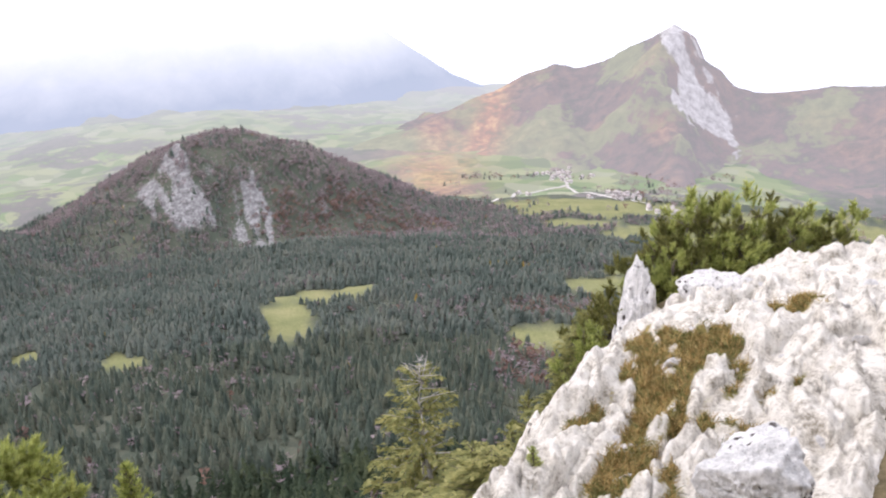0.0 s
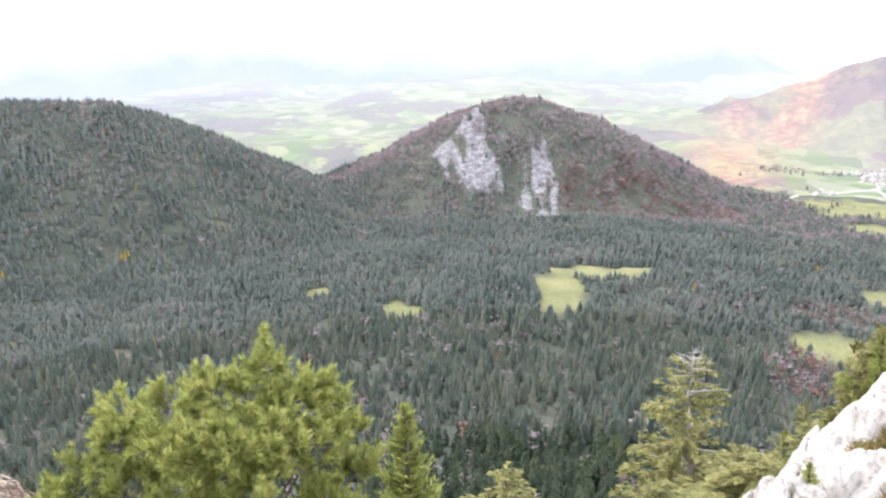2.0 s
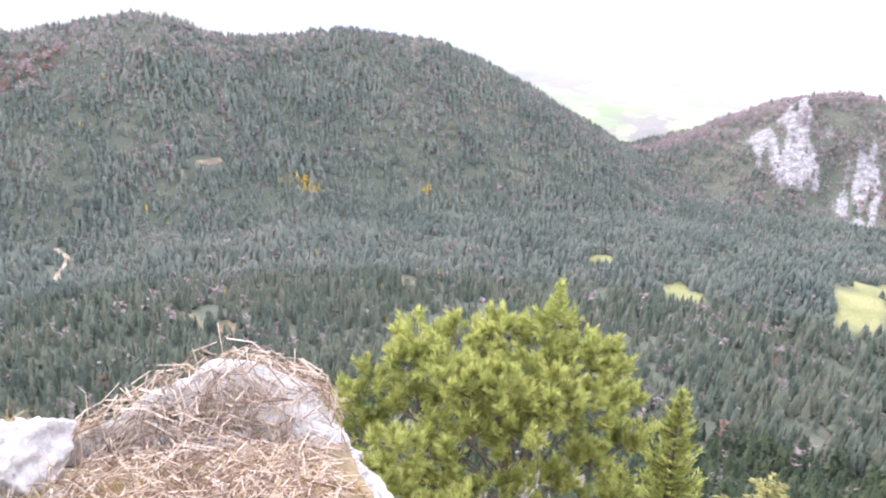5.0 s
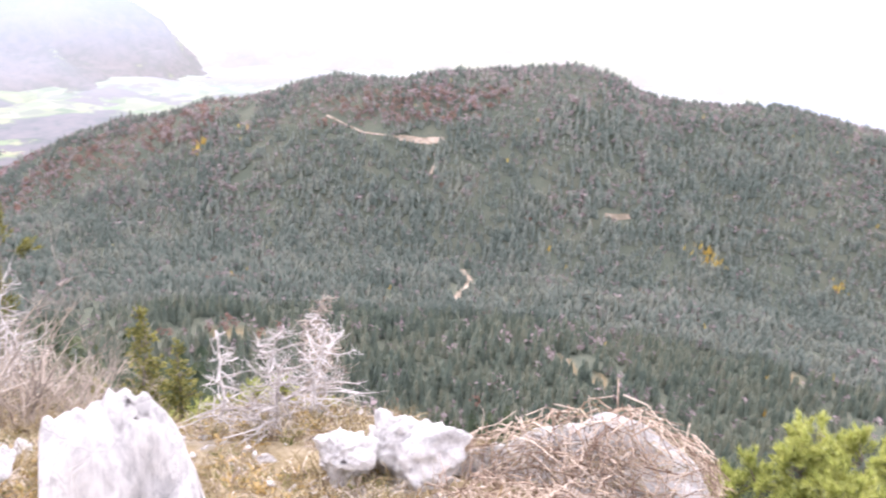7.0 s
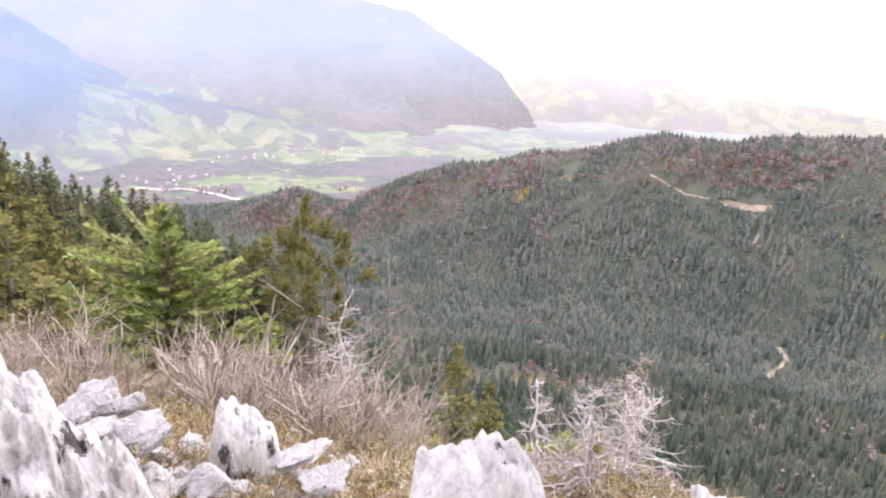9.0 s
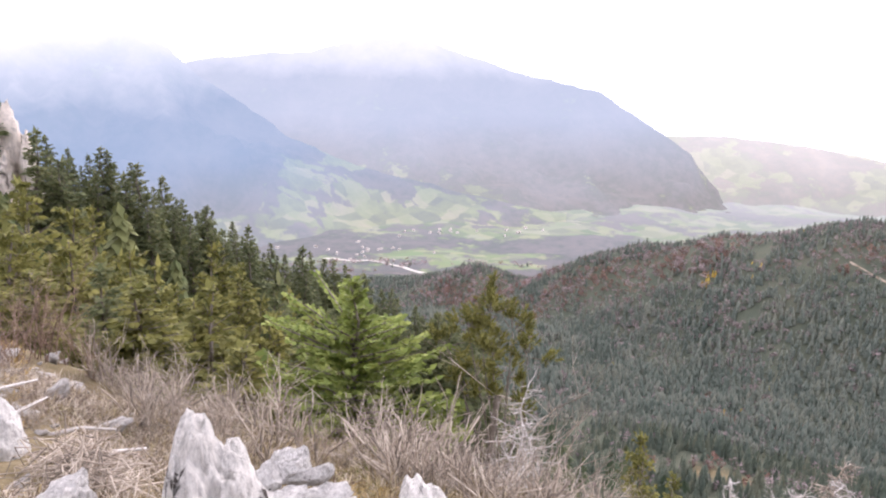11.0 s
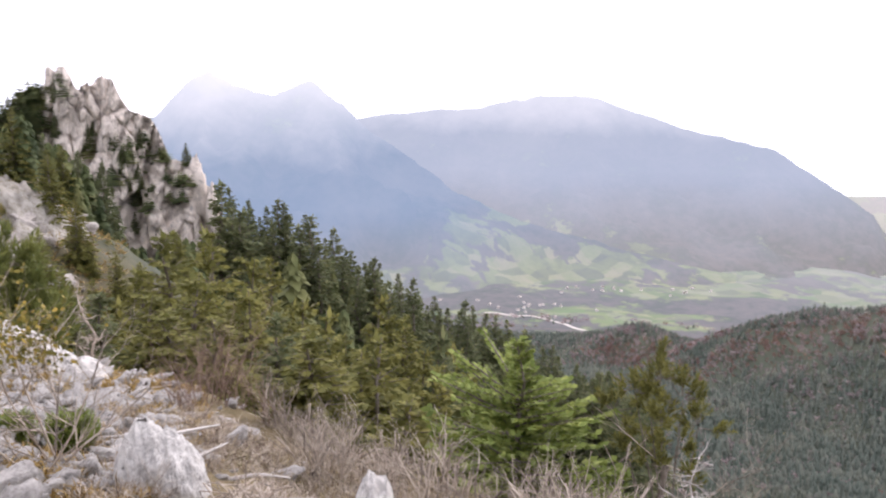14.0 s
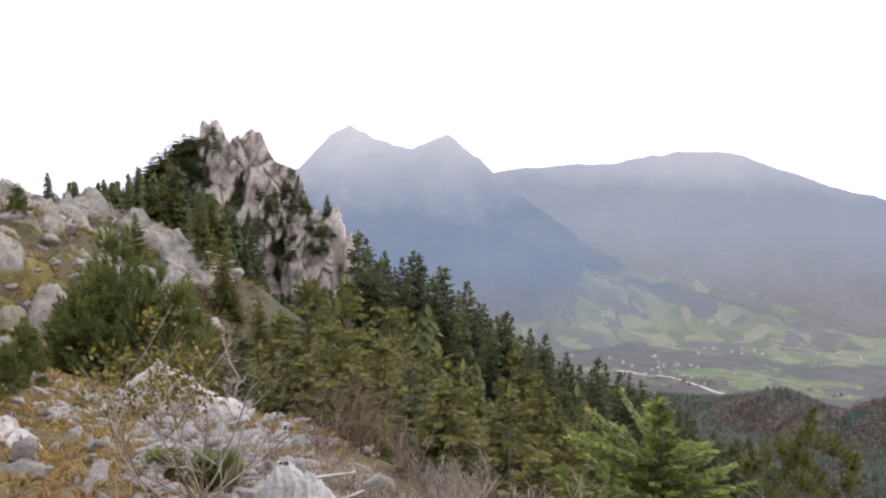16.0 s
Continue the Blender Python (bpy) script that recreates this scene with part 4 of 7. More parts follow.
# skyline seen from the viewpoint, to leave out trees that stand hidden behind the hills
sky_el = np.maximum.accumulate(np.where(RR > 60, gz / RR, -9), axis=0)


def hidden(x, y, z, r, a, h):
    i = np.clip(np.searchsorted(r_fine, r) - 2, 0, len(r_fine) - 1)
    j = np.clip(np.searchsorted(az_fine, a), 0, na - 1)
    return (z + h) / r < sky_el[i, j] - 0.004


lo = [cone_tree(2, 6, np.random.default_rng(k), 0.27) for k in range(6)]
mid = [cone_tree(5, 7, np.random.default_rng(k + 10), 0.23) for k in range(6)]
near_mid = [bough_tree(12, 5, np.random.default_rng(k + 15), 0.24) for k in range(6)]
hi = [bough_tree(10, 5, np.random.default_rng(k + 20), 0.22) for k in range(6)]
rnd = [round_tree(np.random.default_rng(k + 30), 26) for k in range(5)]
rnd_lo = [round_tree(np.random.default_rng(k + 40), 18) for k in range(5)]
kinds = {"lo": [], "mid": [], "near": [], "hi": [], "bare": [], "red": [], "gold": []}
for a0, a1, r0, r1, gap in ((-30, 101, 560, 900, 7.4), (-32, 101, 900, 1950, 5.8), (-30, 101, 330, 560, 8.0), (-14, 88, 45, 330, 5.8)):
    x, y, r, a = scatter(a0, a1, r0, r1, gap)
    z = land(x, y)
    h = rng.uniform(12, 25, len(x)) * (0.85 + 0.32 * fbm2(x, y, 60, 90))
    h = h * np.interp(r, [100, 330, 500, 800, 1000, 1350], [1.05, 1.05, 1.05, 1.0, 0.82, 0.74])
    keep = (in_patches(x, y, MEADOWS) < 0.03) & (in_patches(x, y, CLEARINGS) < 0.03) & ((cliff_mask(x, y) < 0.10 + 0.35 * rng.random(len(x))) | (rng.random(len(x)) < 0.10)) & (in_patches(x, y, SCREE) < 0.2)
    keep &= (fbm2(x, y, 30, 97, 3) > -0.75)
    keep &= ~hidden(x, y, z, r, a, h)
    x, y, z, r, a, h = (q[keep] for q in (x, y, z, r, a, h))
    brown, red = in_patches(x, y, BROWNS), in_patches(x, y, REDS)
    u = rng.random(len(x))
    mixed = 0.045 + 0.30 * np.clip(fbm2(x, y, 90, 91) - 0.05, 0, 1)
    p_bare = np.clip(np.where(brown > 0, 0.30 + 1.4 * brown, 0) + mixed, 0, 0.9)
    hump_top = (a < 20) & (r > 1480)
    p_bare = np.where(a > 20, np.minimum(p_bare + np.clip((r - 1180) / 300, 0, 1) * (0.22 + 0.3 * fbm2(x, y, 120, 93, 3)), 0.55), p_bare)
    p_bare = np.where(red > -0.2, np.maximum(p_bare, 0.45), p_bare)
    p_bare = np.where(hump_top, np.clip(p_bare + 0.55 - 0.05 * np.clip(a - 12, 0, 9), 0, 0.95), p_bare)
    p_red = np.clip(np.where(red > -0.2, 0.28 + 0.4 * red, 0), 0, np.where(r < 1150, 0.25, 0.5)) + 0.004 + np.where((red > 0) & (a < 5), 0.06, 0)
    p_gold = 0.0008 + 0.04 * np.clip(fbm2(x, y, 70, 92) - 0.6, 0, 1) + np.where(in_patches(x, y, GOLDS) > 0, 0.6, 0)
    t = np.where(u < p_red, 1, np.where(u < p_red + p_gold, 2, np.where(u < p_red + p_gold + p_bare, 3, 0)))
    rows = np.stack([x, y, z - 0.4, h, rng.uniform(0.85, 1.2, len(x))], 1)
    rows[t > 0, 3] *= 0.66
    rows[(t > 0), 4] *= 1.15
    if r1 > 330:
        kinds["red"].append(rows[t == 1])
        kinds["gold"].append(rows[t == 2])
        kinds["bare"].append(rows[t == 3])
    if r1 <= 330:
        top_el = np.degrees(np.arctan2(rows[:, 2] + rows[:, 3], r))
        t = np.where(top_el < np.interp(a, [-14, 0, 40, 54, 62, 70, 76, 84, 88], [-34, -37, -37, -33, -29, -27, -26, -25, -21]), t, 9)
        rows[:, 3] *= np.interp(r, [45, 150], [0.45, 1.0])
        kinds["hi"].append(rows[t == 0])
    elif r1 <= 560:
        kinds["near"].append(rows[t == 0])
    elif r1 <= 900:
        kinds["mid"].append(rows[t == 0])
    else:
        kinds["lo"].append(rows[t == 0])
wood("far_spruce_forest", M_SPRUCE_HAZED, np.concatenate(kinds["lo"]), lo, "dense dark green spruce forest covering far hillsides", "forest", True)
wood("spruce_forest", M_SPRUCE_HALF_HAZED, np.concatenate(kinds["mid"]), mid, "dense dark green spruce forest filling the valley bowl", "forest", True)
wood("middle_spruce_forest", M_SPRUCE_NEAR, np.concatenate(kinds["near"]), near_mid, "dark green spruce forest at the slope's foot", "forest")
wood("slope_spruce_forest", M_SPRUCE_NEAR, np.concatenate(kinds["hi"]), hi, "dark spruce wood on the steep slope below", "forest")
wood("bare_beech_wood", M_BARE, np.concatenate(kinds["bare"]), rnd_lo, "grey-brown leafless beech trees among the spruces", "forest")
wood("red_beech_wood", M_RED, np.concatenate(kinds["red"]), rnd, "rust-red autumn beech trees on the hill foot", "forest")
wood("golden_larches", M_GOLD, np.concatenate(kinds["gold"]), mid, "golden yellow larches scattered in the spruce forest", "forest")


def sheet_height(x, y):
    """Height of the ground sheet, between its own points."""
    a, r = bearing(x, y), np.hypot(x, y)
    j = np.clip(np.searchsorted(az_fine, a) - 1, 0, na - 2)
    i = np.clip(np.searchsorted(r_fine, r) - 1, 0, len(r_fine) - 2)
    u, v = (a - az_fine[j]) / (az_fine[j + 1] - az_fine[j]), (r - r_fine[i]) / (r_fine[i + 1] - r_fine[i])
    return (gz[i, j] * (1 - u) + gz[i, j + 1] * u) * (1 - v) + (gz[i + 1, j] * (1 - u) + gz[i + 1, j + 1] * u) * v


def forest_track(pts, width, label):
    """A pale earth track through the woods, laid on the land. pts: rows of bearing and distance."""
    path = []
    for (a_0, r_0), (a_1, r_1) in zip(pts, pts[1:]):
        path += [(a_0 + (a_1 - a_0) * k / 14, r_0 + (r_1 - r_0) * k / 14) for k in range(14)]
    path.append(pts[-1])
    mid_line = np.array([polar(a_, r_) for a_, r_ in path])
    d = np.gradient(mid_line, axis=0)
    d /= np.linalg.norm(d, axis=1)[:, None]
    wide = width * (0.5 + 0.25 * fbm2(mid_line[:, 0], mid_line[:, 1], 22, 120, 3))[:, None]
    sides = np.stack([-d[:, 1], d[:, 0]], 1) * wide
    edge = np.stack([mid_line + sides, mid_line - sides], 1).reshape(-1, 2)
    zz = sheet_height(edge[:, 0], edge[:, 1]) + 0.7
    f = [(2 * k, 2 * k + 1, 2 * k + 3, 2 * k + 2) for k in range(len(path) - 1)]
    return tagged(new("road_track", make_mesh("road_track", np.column_stack([edge, zz]), f, M_TRACK)), label, "track", kind="structure")


forest_track([(54.5, 1110), (54.1, 1075), (53.95, 1040), (54.15, 1015), (54.55, 995), (54.8, 965)], 6.5, "pale earth track winding through the spruce forest")
forest_track([(63.6, 1408), (62.4, 1382), (61.3, 1362), (60.0, 1350), (59.0, 1343)], 2.6, "pale earth track climbing the wooded hill")
forest_track([(59.1, 1343), (57.8, 1338), (56.3, 1334)], 11, "bright earth clearing beside the forest track")
forest_track([(56.9, 1322), (56.7, 1300), (57.0, 1278)], 4, "pale earth track below the clearing")
forest_track([(45.8, 1214), (45.0, 1217), (44.3, 1224)], 7, "pale earth clearing on the wooded hill")
forest_track([(47.3, 800), (47.0, 772), (46.8, 750)], 3.5, "narrow pale track through the spruces")


# ---- tree and rock builders ----
def tubes(segs, sides=5):
    """Tapered rods from rows of (p0, p1, r0, r1)."""
    p0 = np.array([s[0] for s in segs], float)
    p1 = np.array([s[1] for s in segs], float)
    r0 = np.array([s[2] for s in segs], float)[:, None, None]
    r1 = np.array([s[3] for s in segs], float)[:, None, None]
    d = p1 - p0
    d /= np.linalg.norm(d, axis=1)[:, None] + 1e-9
    ref = np.where(np.abs(d[:, 2:3]) > 0.9, np.array([[1.0, 0, 0]]), np.array([[0, 0, 1.0]]))
    u = np.cross(d, ref)
    u /= np.linalg.norm(u, axis=1)[:, None]
    w = np.cross(d, u)
    a = np.arange(sides) * 2 * np.pi / sides
    ring = u[:, None] * np.cos(a)[None, :, None] + w[:, None] * np.sin(a)[None, :, None]
    v = np.concatenate([p0[:, None] + ring * r0, p1[:, None] + ring * r1], 1)
    k = np.arange(sides)
    f = np.stack([k, (k + 1) % sides, sides + (k + 1) % sides, sides + k], 1)
    f = (f[None] + (np.arange(len(segs)) * 2 * sides)[:, None, None]).reshape(-1, 4)
    return v.reshape(-1, 3), f


def chain(pts, radii, sides=7):
    """One tapered stem through pts."""
    pts = np.array(pts, float)
    a = np.arange(sides) * 2 * np.pi / sides
    v = np.concatenate([p + np.stack([np.cos(a), np.sin(a), a * 0], 1) * r for p, r in zip(pts, radii)])
    f = [(i * sides + k, i * sides + (k + 1) % sides, (i + 1) * sides + (k + 1) % sides, (i + 1) * sides + k) for i in range(len(pts) - 1) for k in range(sides)]
    return v, f


def grow(rng, p, d, length, rad, depth, segs, tips, bend=0.25, kids=3, spread=0.8, lift=0.1, shrink=0.6, steps=3):
    """A limb that wanders, thins and forks."""
    p, d = np.array(p, float), np.array(d, float)
    for k in range(steps):
        d = d + rng.normal(size=3) * bend + np.array([0, 0, lift])
        d /= np.linalg.norm(d)
        q = p + d * length / steps
        r1 = rad * (1 - 0.55 / steps)
        segs.append((p, q, rad, r1))
        if depth > 0:
            for _ in range(kids if k else max(1, kids - 1)):
                e = d + rng.normal(size=3) * spread
                e /= np.linalg.norm(e)
                s = p + (q - p) * rng.random()
                grow(rng, s, e, length * shrink * rng.uniform(0.6, 1.1), rad * 0.5, depth - 1, segs, tips, bend, kids, spread, lift, shrink, max(2, steps - 1))
        p, rad = q, r1
    tips.append((p, d))


def quads_mesh(name, quads, material):
    v = np.array(quads, float).reshape(-1, 3)
    return make_mesh(name, v, np.arange(len(v)).reshape(-1, 4), material)


def kite(out, p, d, side, length, width, sag):
    m = p + d * length * 0.45
    q = p + d * length
    q = q + np.array([0, 0, -sag * length])
    out.append((p, m + side * width, q, m - side * width))


def spruce_meshes(name, seed, h, width, tiers, per, spray, droop, needles, bark, thin=0.08, low=0.08, shape=0.85, dead_top=0.0, wid=0.20, leader=1.0):
    """Trunk, limbs and needle sprays of a spruce or fir. dead_top: the share of the height that stands bare."""
    rng = np.random.default_rng(seed)
    trunk, limbs, leaf = [], [], []
    p, rad, n = np.zeros(3), h * 0.016 + 0.02, 8
    for k in range(n):
        q = np.array([rng.normal() * 0.012 * h, rng.normal() * 0.012 * h, h * (k + 1) / n])
        trunk.append((p, q, rad * (1 - k / n) + 0.008, rad * (1 - (k + 1) / n) + 0.006))
        p = q
    for k in range(tiers):
        f = low + (1 - low) * (k + rng.random() * 0.7) / tiers
        z = f * h
        wide = width * 0.5 * (1 - f) ** shape * (1.0 if f > 0.25 else 0.75 + f) + 0.012 * width
        if f > leader:
            wide *= 0.30
        sp = spray * (0.30 + 0.70 * (1 - f))
        for j in range(per):
            if rng.random() < thin:
                continue
            a = rng.random() * 6.283
            L = wide * rng.uniform(0.55, 1.15)
            d = np.array([math.cos(a), math.sin(a), 0.18 - droop + 0.5 * f])
            d /= np.linalg.norm(d)
            s = np.array([-math.sin(a), math.cos(a), 0])
            p0 = np.array([0, 0, min(0.985 * h, z + rng.normal() * 0.55 * h / tiers)])
            if f > 1 - dead_top or rng.random() < 0.5:
                limbs.append((p0, p0 + d * L, 0.006 + 0.02 * L, 0.004))
            if f > 1 - dead_top:
                continue
            m = max(3, int(L / (sp * 0.42)))
            for i in range(m):
                t = (i + 0.6) / m
                b = p0 + d * L * t + np.array([0, 0, -droop * 0.5 * L * t * t])
                for sg in (-1, 1):
                    e = d * rng.uniform(0.5, 1.0) + s * sg * rng.uniform(0.35, 1.0) + np.array([0, 0, rng.normal() * 0.22 - droop * 0.3])
                    e /= np.linalg.norm(e)
                    tw = s * sg * 0.3 + d * -0.6 + np.array([0, 0, rng.normal() * 0.6])
                    tw = tw - e * np.dot(tw, e)
                    tw /= np.linalg.norm(tw) + 1e-9
                    kite(leaf, b, e, tw, sp * rng.uniform(0.6, 1.2), sp * wid, droop)
            kite(leaf, p0 + d * L * 0.8, d, s, sp, sp * 0.22, droop)
    for i in range(6):
        a = i * 1.047
        if dead_top == 0:
            kite(leaf, np.array([0, 0, h * (0.93 + 0.01 * i)]), np.array([math.cos(a) * 0.4, math.sin(a) * 0.4, 0.9]), np.array([-math.sin(a), math.cos(a), 0]), spray * 0.7, spray * 0.12, 0)
    tv, tf = chain([t[0] for t in trunk] + [trunk[-1][1]], [t[2] for t in trunk] + [trunk[-1][3]], 7)
    lv, lf = tubes(limbs, 3)
    return [("trunk", make_mesh(name + "_trunk", tv, tf, bark, True)), ("branchwork", make_mesh(name + "_limbs", lv, lf, bark)), ("crown", quads_mesh(name + "_crown", leaf, needles))]


def needle_tuft(out, rng, p, d, n, length, shoot):
    """A pine shoot set round with needles."""
    d = d / (np.linalg.norm(d) + 1e-9)
    ref = np.array([0, 0, 1.0]) if abs(d[2]) < 0.9 else np.array([1.0, 0, 0])
    u = np.cross(d, ref)
    u /= np.linalg.norm(u)
    w = np.cross(d, u)
    a, t = rng.random(n) * 6.283, rng.random(n) ** 0.8
    out_dir = u[None] * np.cos(a)[:, None] + w[None] * np.sin(a)[:, None]
    e = out_dir * (0.95 - 0.45 * t)[:, None] + d[None] * (0.35 + 0.75 * t)[:, None]
    e /= np.linalg.norm(e, axis=1)[:, None]
    b = p[None] + d[None] * (t * shoot)[:, None]
    s = np.cross(e, d[None] + 0.01)
    s /= np.linalg.norm(s, axis=1)[:, None] + 1e-9
    L = length * rng.uniform(0.7, 1.15, n)[:, None]
    out.append(np.stack([b + s * length * 0.085, b + e * L, b - s * length * 0.085], 1))


def pine_meshes(name, seed, h, lobes, shoots, needles, bark, length=0.085, n=34, leader=True):
    """A bushy mountain pine. lobes: rows of x, y, z, radius of the crown's clumps."""
    rng = np.random.default_rng(seed)
    segs, tips, tri = [], [], []
    top = max(l[2] + l[3] for l in lobes)
    grow(rng, (0, 0, 0), (0.05, 0, 1), top * 0.75, h * 0.022 + 0.02, 0, segs, tips, 0.08, 0, 0.5, 0.1, 0.6, 5)
    for x, y, z, r in lobes:
        c = np.array([x, y, z])
        root = np.array([x * 0.12, y * 0.12, max(0.1, z * 0.55)])
        mid = (root + c) / 2 + rng.normal(size=3) * 0.1 * r
        segs += [(root, mid, 0.022 * r + 0.008, 0.018 * r + 0.006), (mid, c, 0.018 * r + 0.006, 0.008)]
        for _ in range(max(4, int(shoots * r * r / 6))):
            g = rng.normal(size=3)
            g /= np.linalg.norm(g)
            if g[2] < -0.55:
                g[2] *= -0.6
            s = c + g * r * np.array([1, 1, 0.85]) * rng.uniform(0.55, 1.0)
            segs.append((c + (s - c) * 0.3, s, 0.010, 0.005))
            # a branch end: one leading shoot with side shoots round it
            for k in range(6):
                d = g * 0.6 + np.array([0, 0, 0.8]) + rng.normal(size=3) * (0.12 if k == 0 else 0.50)
                d /= np.linalg.norm(d)
                q = s + rng.normal(size=3) * length * 0.35
                needle_tuft(tri, rng, q, d, n, length, length * (1.9 if k == 0 else 1.3))
    if leader:
        tx, ty, tz, tr = max(lobes, key=lambda l: l[2] + l[3])
        for k in range(5):
            p = np.array([tx, ty, tz + tr * 0.7 + k * 0.07])
            for _ in range(3):
                needle_tuft(tri, rng, p, np.array([rng.normal() * 0.5, rng.normal() * 0.5, 1.0]), n, length * 0.9, length)
    t = np.concatenate(tri).reshape(-1, 3)
    sv, sf = tubes(segs, 5)
    return [("trunk", make_mesh(name + "_trunk", sv, sf, bark, True)), ("crown", make_mesh(name + "_crown", t, np.arange(len(t)).reshape(-1, 3), needles))]


def plant(name, parts, place, label, category, group="", turn=0.0, scale=1.0):
    e = new(name)
    for n, mesh in parts:
        o = mesh_part(n, mesh, e)
        if n in ("branchwork", "crown", "foliage", "stem"):
            tagged(o, kind="stuff")
    e.matrix_basis = Matrix.Translation(place) @ Matrix.Rotation(turn, 4, 'Z')
    e.scale = (scale, scale, scale) if isinstance(scale, (int, float)) else scale
    return tagged(e, label, category, group)


def ball(level):
    bm = bmesh.new()
    bmesh.ops.create_icosphere(bm, subdivisions=level, radius=1)
    v = np.array([q.co[:] for q in bm.verts])
    f = np.array([[q.index for q in p.verts] for p in bm.faces])
    bm.free()
    return v / np.linalg.norm(v, axis=1)[:, None], f


BALL = {k: ball(k) for k in (2, 3, 4, 5, 6)}


def rock_mesh(name, size, seed, material, level=4, facets=14, rough=0.10, flute=0.0, taper=0.0, grain=1.0, cut=(0.55, 0.97)):
    """A boulder: a ball cut by chance planes, then broken up by noise. flute: upright runnels. taper: how much it narrows upwards."""
    rng = np.random.default_rng(seed)
    d, f = BALL[level]
    rad = np.full(len(d), 1.25)
    for _ in range(facets):
        n = rng.normal(size=3)
        n /= np.linalg.norm(n)
        c = d @ n
        o = rng.uniform(*cut)
        rad = np.minimum(rad, np.where(c > 0.05, o / np.maximum(c, 0.05), 9))
    rad = rad * (1 + rough * fbm(d * 2.4 * grain + seed, seed, 5, 0.55))
    ridged = 1 - np.abs(fbm(d * 4.5 * grain + seed * 2, seed + 9, 4, 0.6))
    rad = rad - rough * 0.55 * (ridged - 0.6) - rough * 0.7 * np.maximum(fbm(d * 8 * grain - seed, seed + 5, 2) - 0.5, 0)
    if flute:
        a = np.arctan2(d[:, 1], d[:, 0])
        q = np.stack([np.cos(a) * 5.5, np.sin(a) * 5.5, d[:, 2] * 0.7], 1)
        rad = rad - flute * np.abs(fbm(q + seed, seed + 3, 4))
    v = d * rad[:, None]
    if taper:
        t = (v[:, 2] + 1) / 2
        v[:, :2] *= (1 + taper * (0.5 - t))[:, None]
    v = v * np.array(size) / 2
    return make_mesh(name, v, f, material, True)


def bush_meshes(name, seed, h, stems, depth, material, spread=0.7, kids=3, rad=0.012, lift=0.15, bend=0.25, sides=4, lean=0.5, shrink=0.6):
    rng = np.random.default_rng(seed)
    segs, tips = [], []
    for _ in range(stems):
        a = rng.random() * 6.283
        grow(rng, (rng.normal() * 0.06 * h, rng.normal() * 0.06 * h, 0), (math.cos(a) * lean * rng.random(), math.sin(a) * lean * rng.random(), 1), h * rng.uniform(0.55, 1.0), rad, depth, segs, tips,
             bend, kids, spread, lift, shrink)
    v, f = tubes(segs, sides)
    return make_mesh(name, v, f, material), tips


def snag_meshes(name, seed, h, material, arms=40, reach=0.35):
    """A dead conifer: a bare stem with crooked bleached arms."""
    rng = np.random.default_rng(seed)
    segs, tips, arm = [], [], []
    p, rad = np.zeros(3), 0.015 * h
    for k in range(8):
        q = p + np.array([rng.normal() * 0.03 * h, rng.normal() * 0.03 * h, h / 8])
        segs.append((p, q, rad * (1 - k / 8) + 0.006, rad * (1 - (k + 1) / 8) + 0.005))
        for _ in range(arms // 8):
            a = rng.random() * 6.283
            L = reach * h * (1.15 - k / 8) * rng.uniform(0.5, 1.1)
            grow(rng, p + (q - p) * rng.random(), (math.cos(a), math.sin(a), rng.normal() * 0.2), L, 0.011 * h * (1.1 - k / 8) * 0.45 + 0.005, 1, arm, tips, 0.24, 2, 0.8, 0.03, 0.5, 4)
        p = q
    tv, tf = chain([t[0] for t in segs] + [segs[-1][1]], [t[2] for t in segs] + [segs[-1][3]], 6)
    av, af = tubes(arm, 4)
    return [("trunk", make_mesh(name + "_trunk", tv, tf, material, True)), ("branchwork", make_mesh(name + "_branches", av, af, material))]


def blades(rng, pts, normals, n_each, length, width, lay, material, name):
    """Grass: bent slips of leaf in tufts. lay: how far they lie over."""
    p = np.repeat(np.asarray(pts, float), n_each, axis=0)
    m = len(p)
    p = p + rng.normal(size=(m, 3)) * np.array([0.5, 0.5, 0.05]) * length * 0.45
    d = rng.normal(size=(m, 3)) * np.array([1, 1, 0.3]) * lay + np.repeat(np.asarray(normals, float), n_each, axis=0)
    d /= np.linalg.norm(d, axis=1)[:, None]
    L = (length * rng.uniform(0.4, 1.2, m))[:, None]
    s = np.cross(d, rng.normal(size=(m, 3)))
    s /= np.linalg.norm(s, axis=1)[:, None] + 1e-9
    mid = p + d * L * 0.55
    tip = mid + (d + np.array([0, 0, -0.55]) * lay + rng.normal(size=(m, 3)) * 0.25) * L * 0.45
    w = width
    v = np.stack([p - s * w / 2, p + s * w / 2, mid + s * w * 0.4, mid - s * w * 0.4, tip], 1).reshape(-1, 3)
    b = (np.arange(m) * 5)[:, None]
    f = np.concatenate([b + np.array([[0, 1, 2]]), b + np.array([[0, 2, 3]]), b + np.array([[3, 2, 4]])])
    return make_mesh(name, v, f, material)


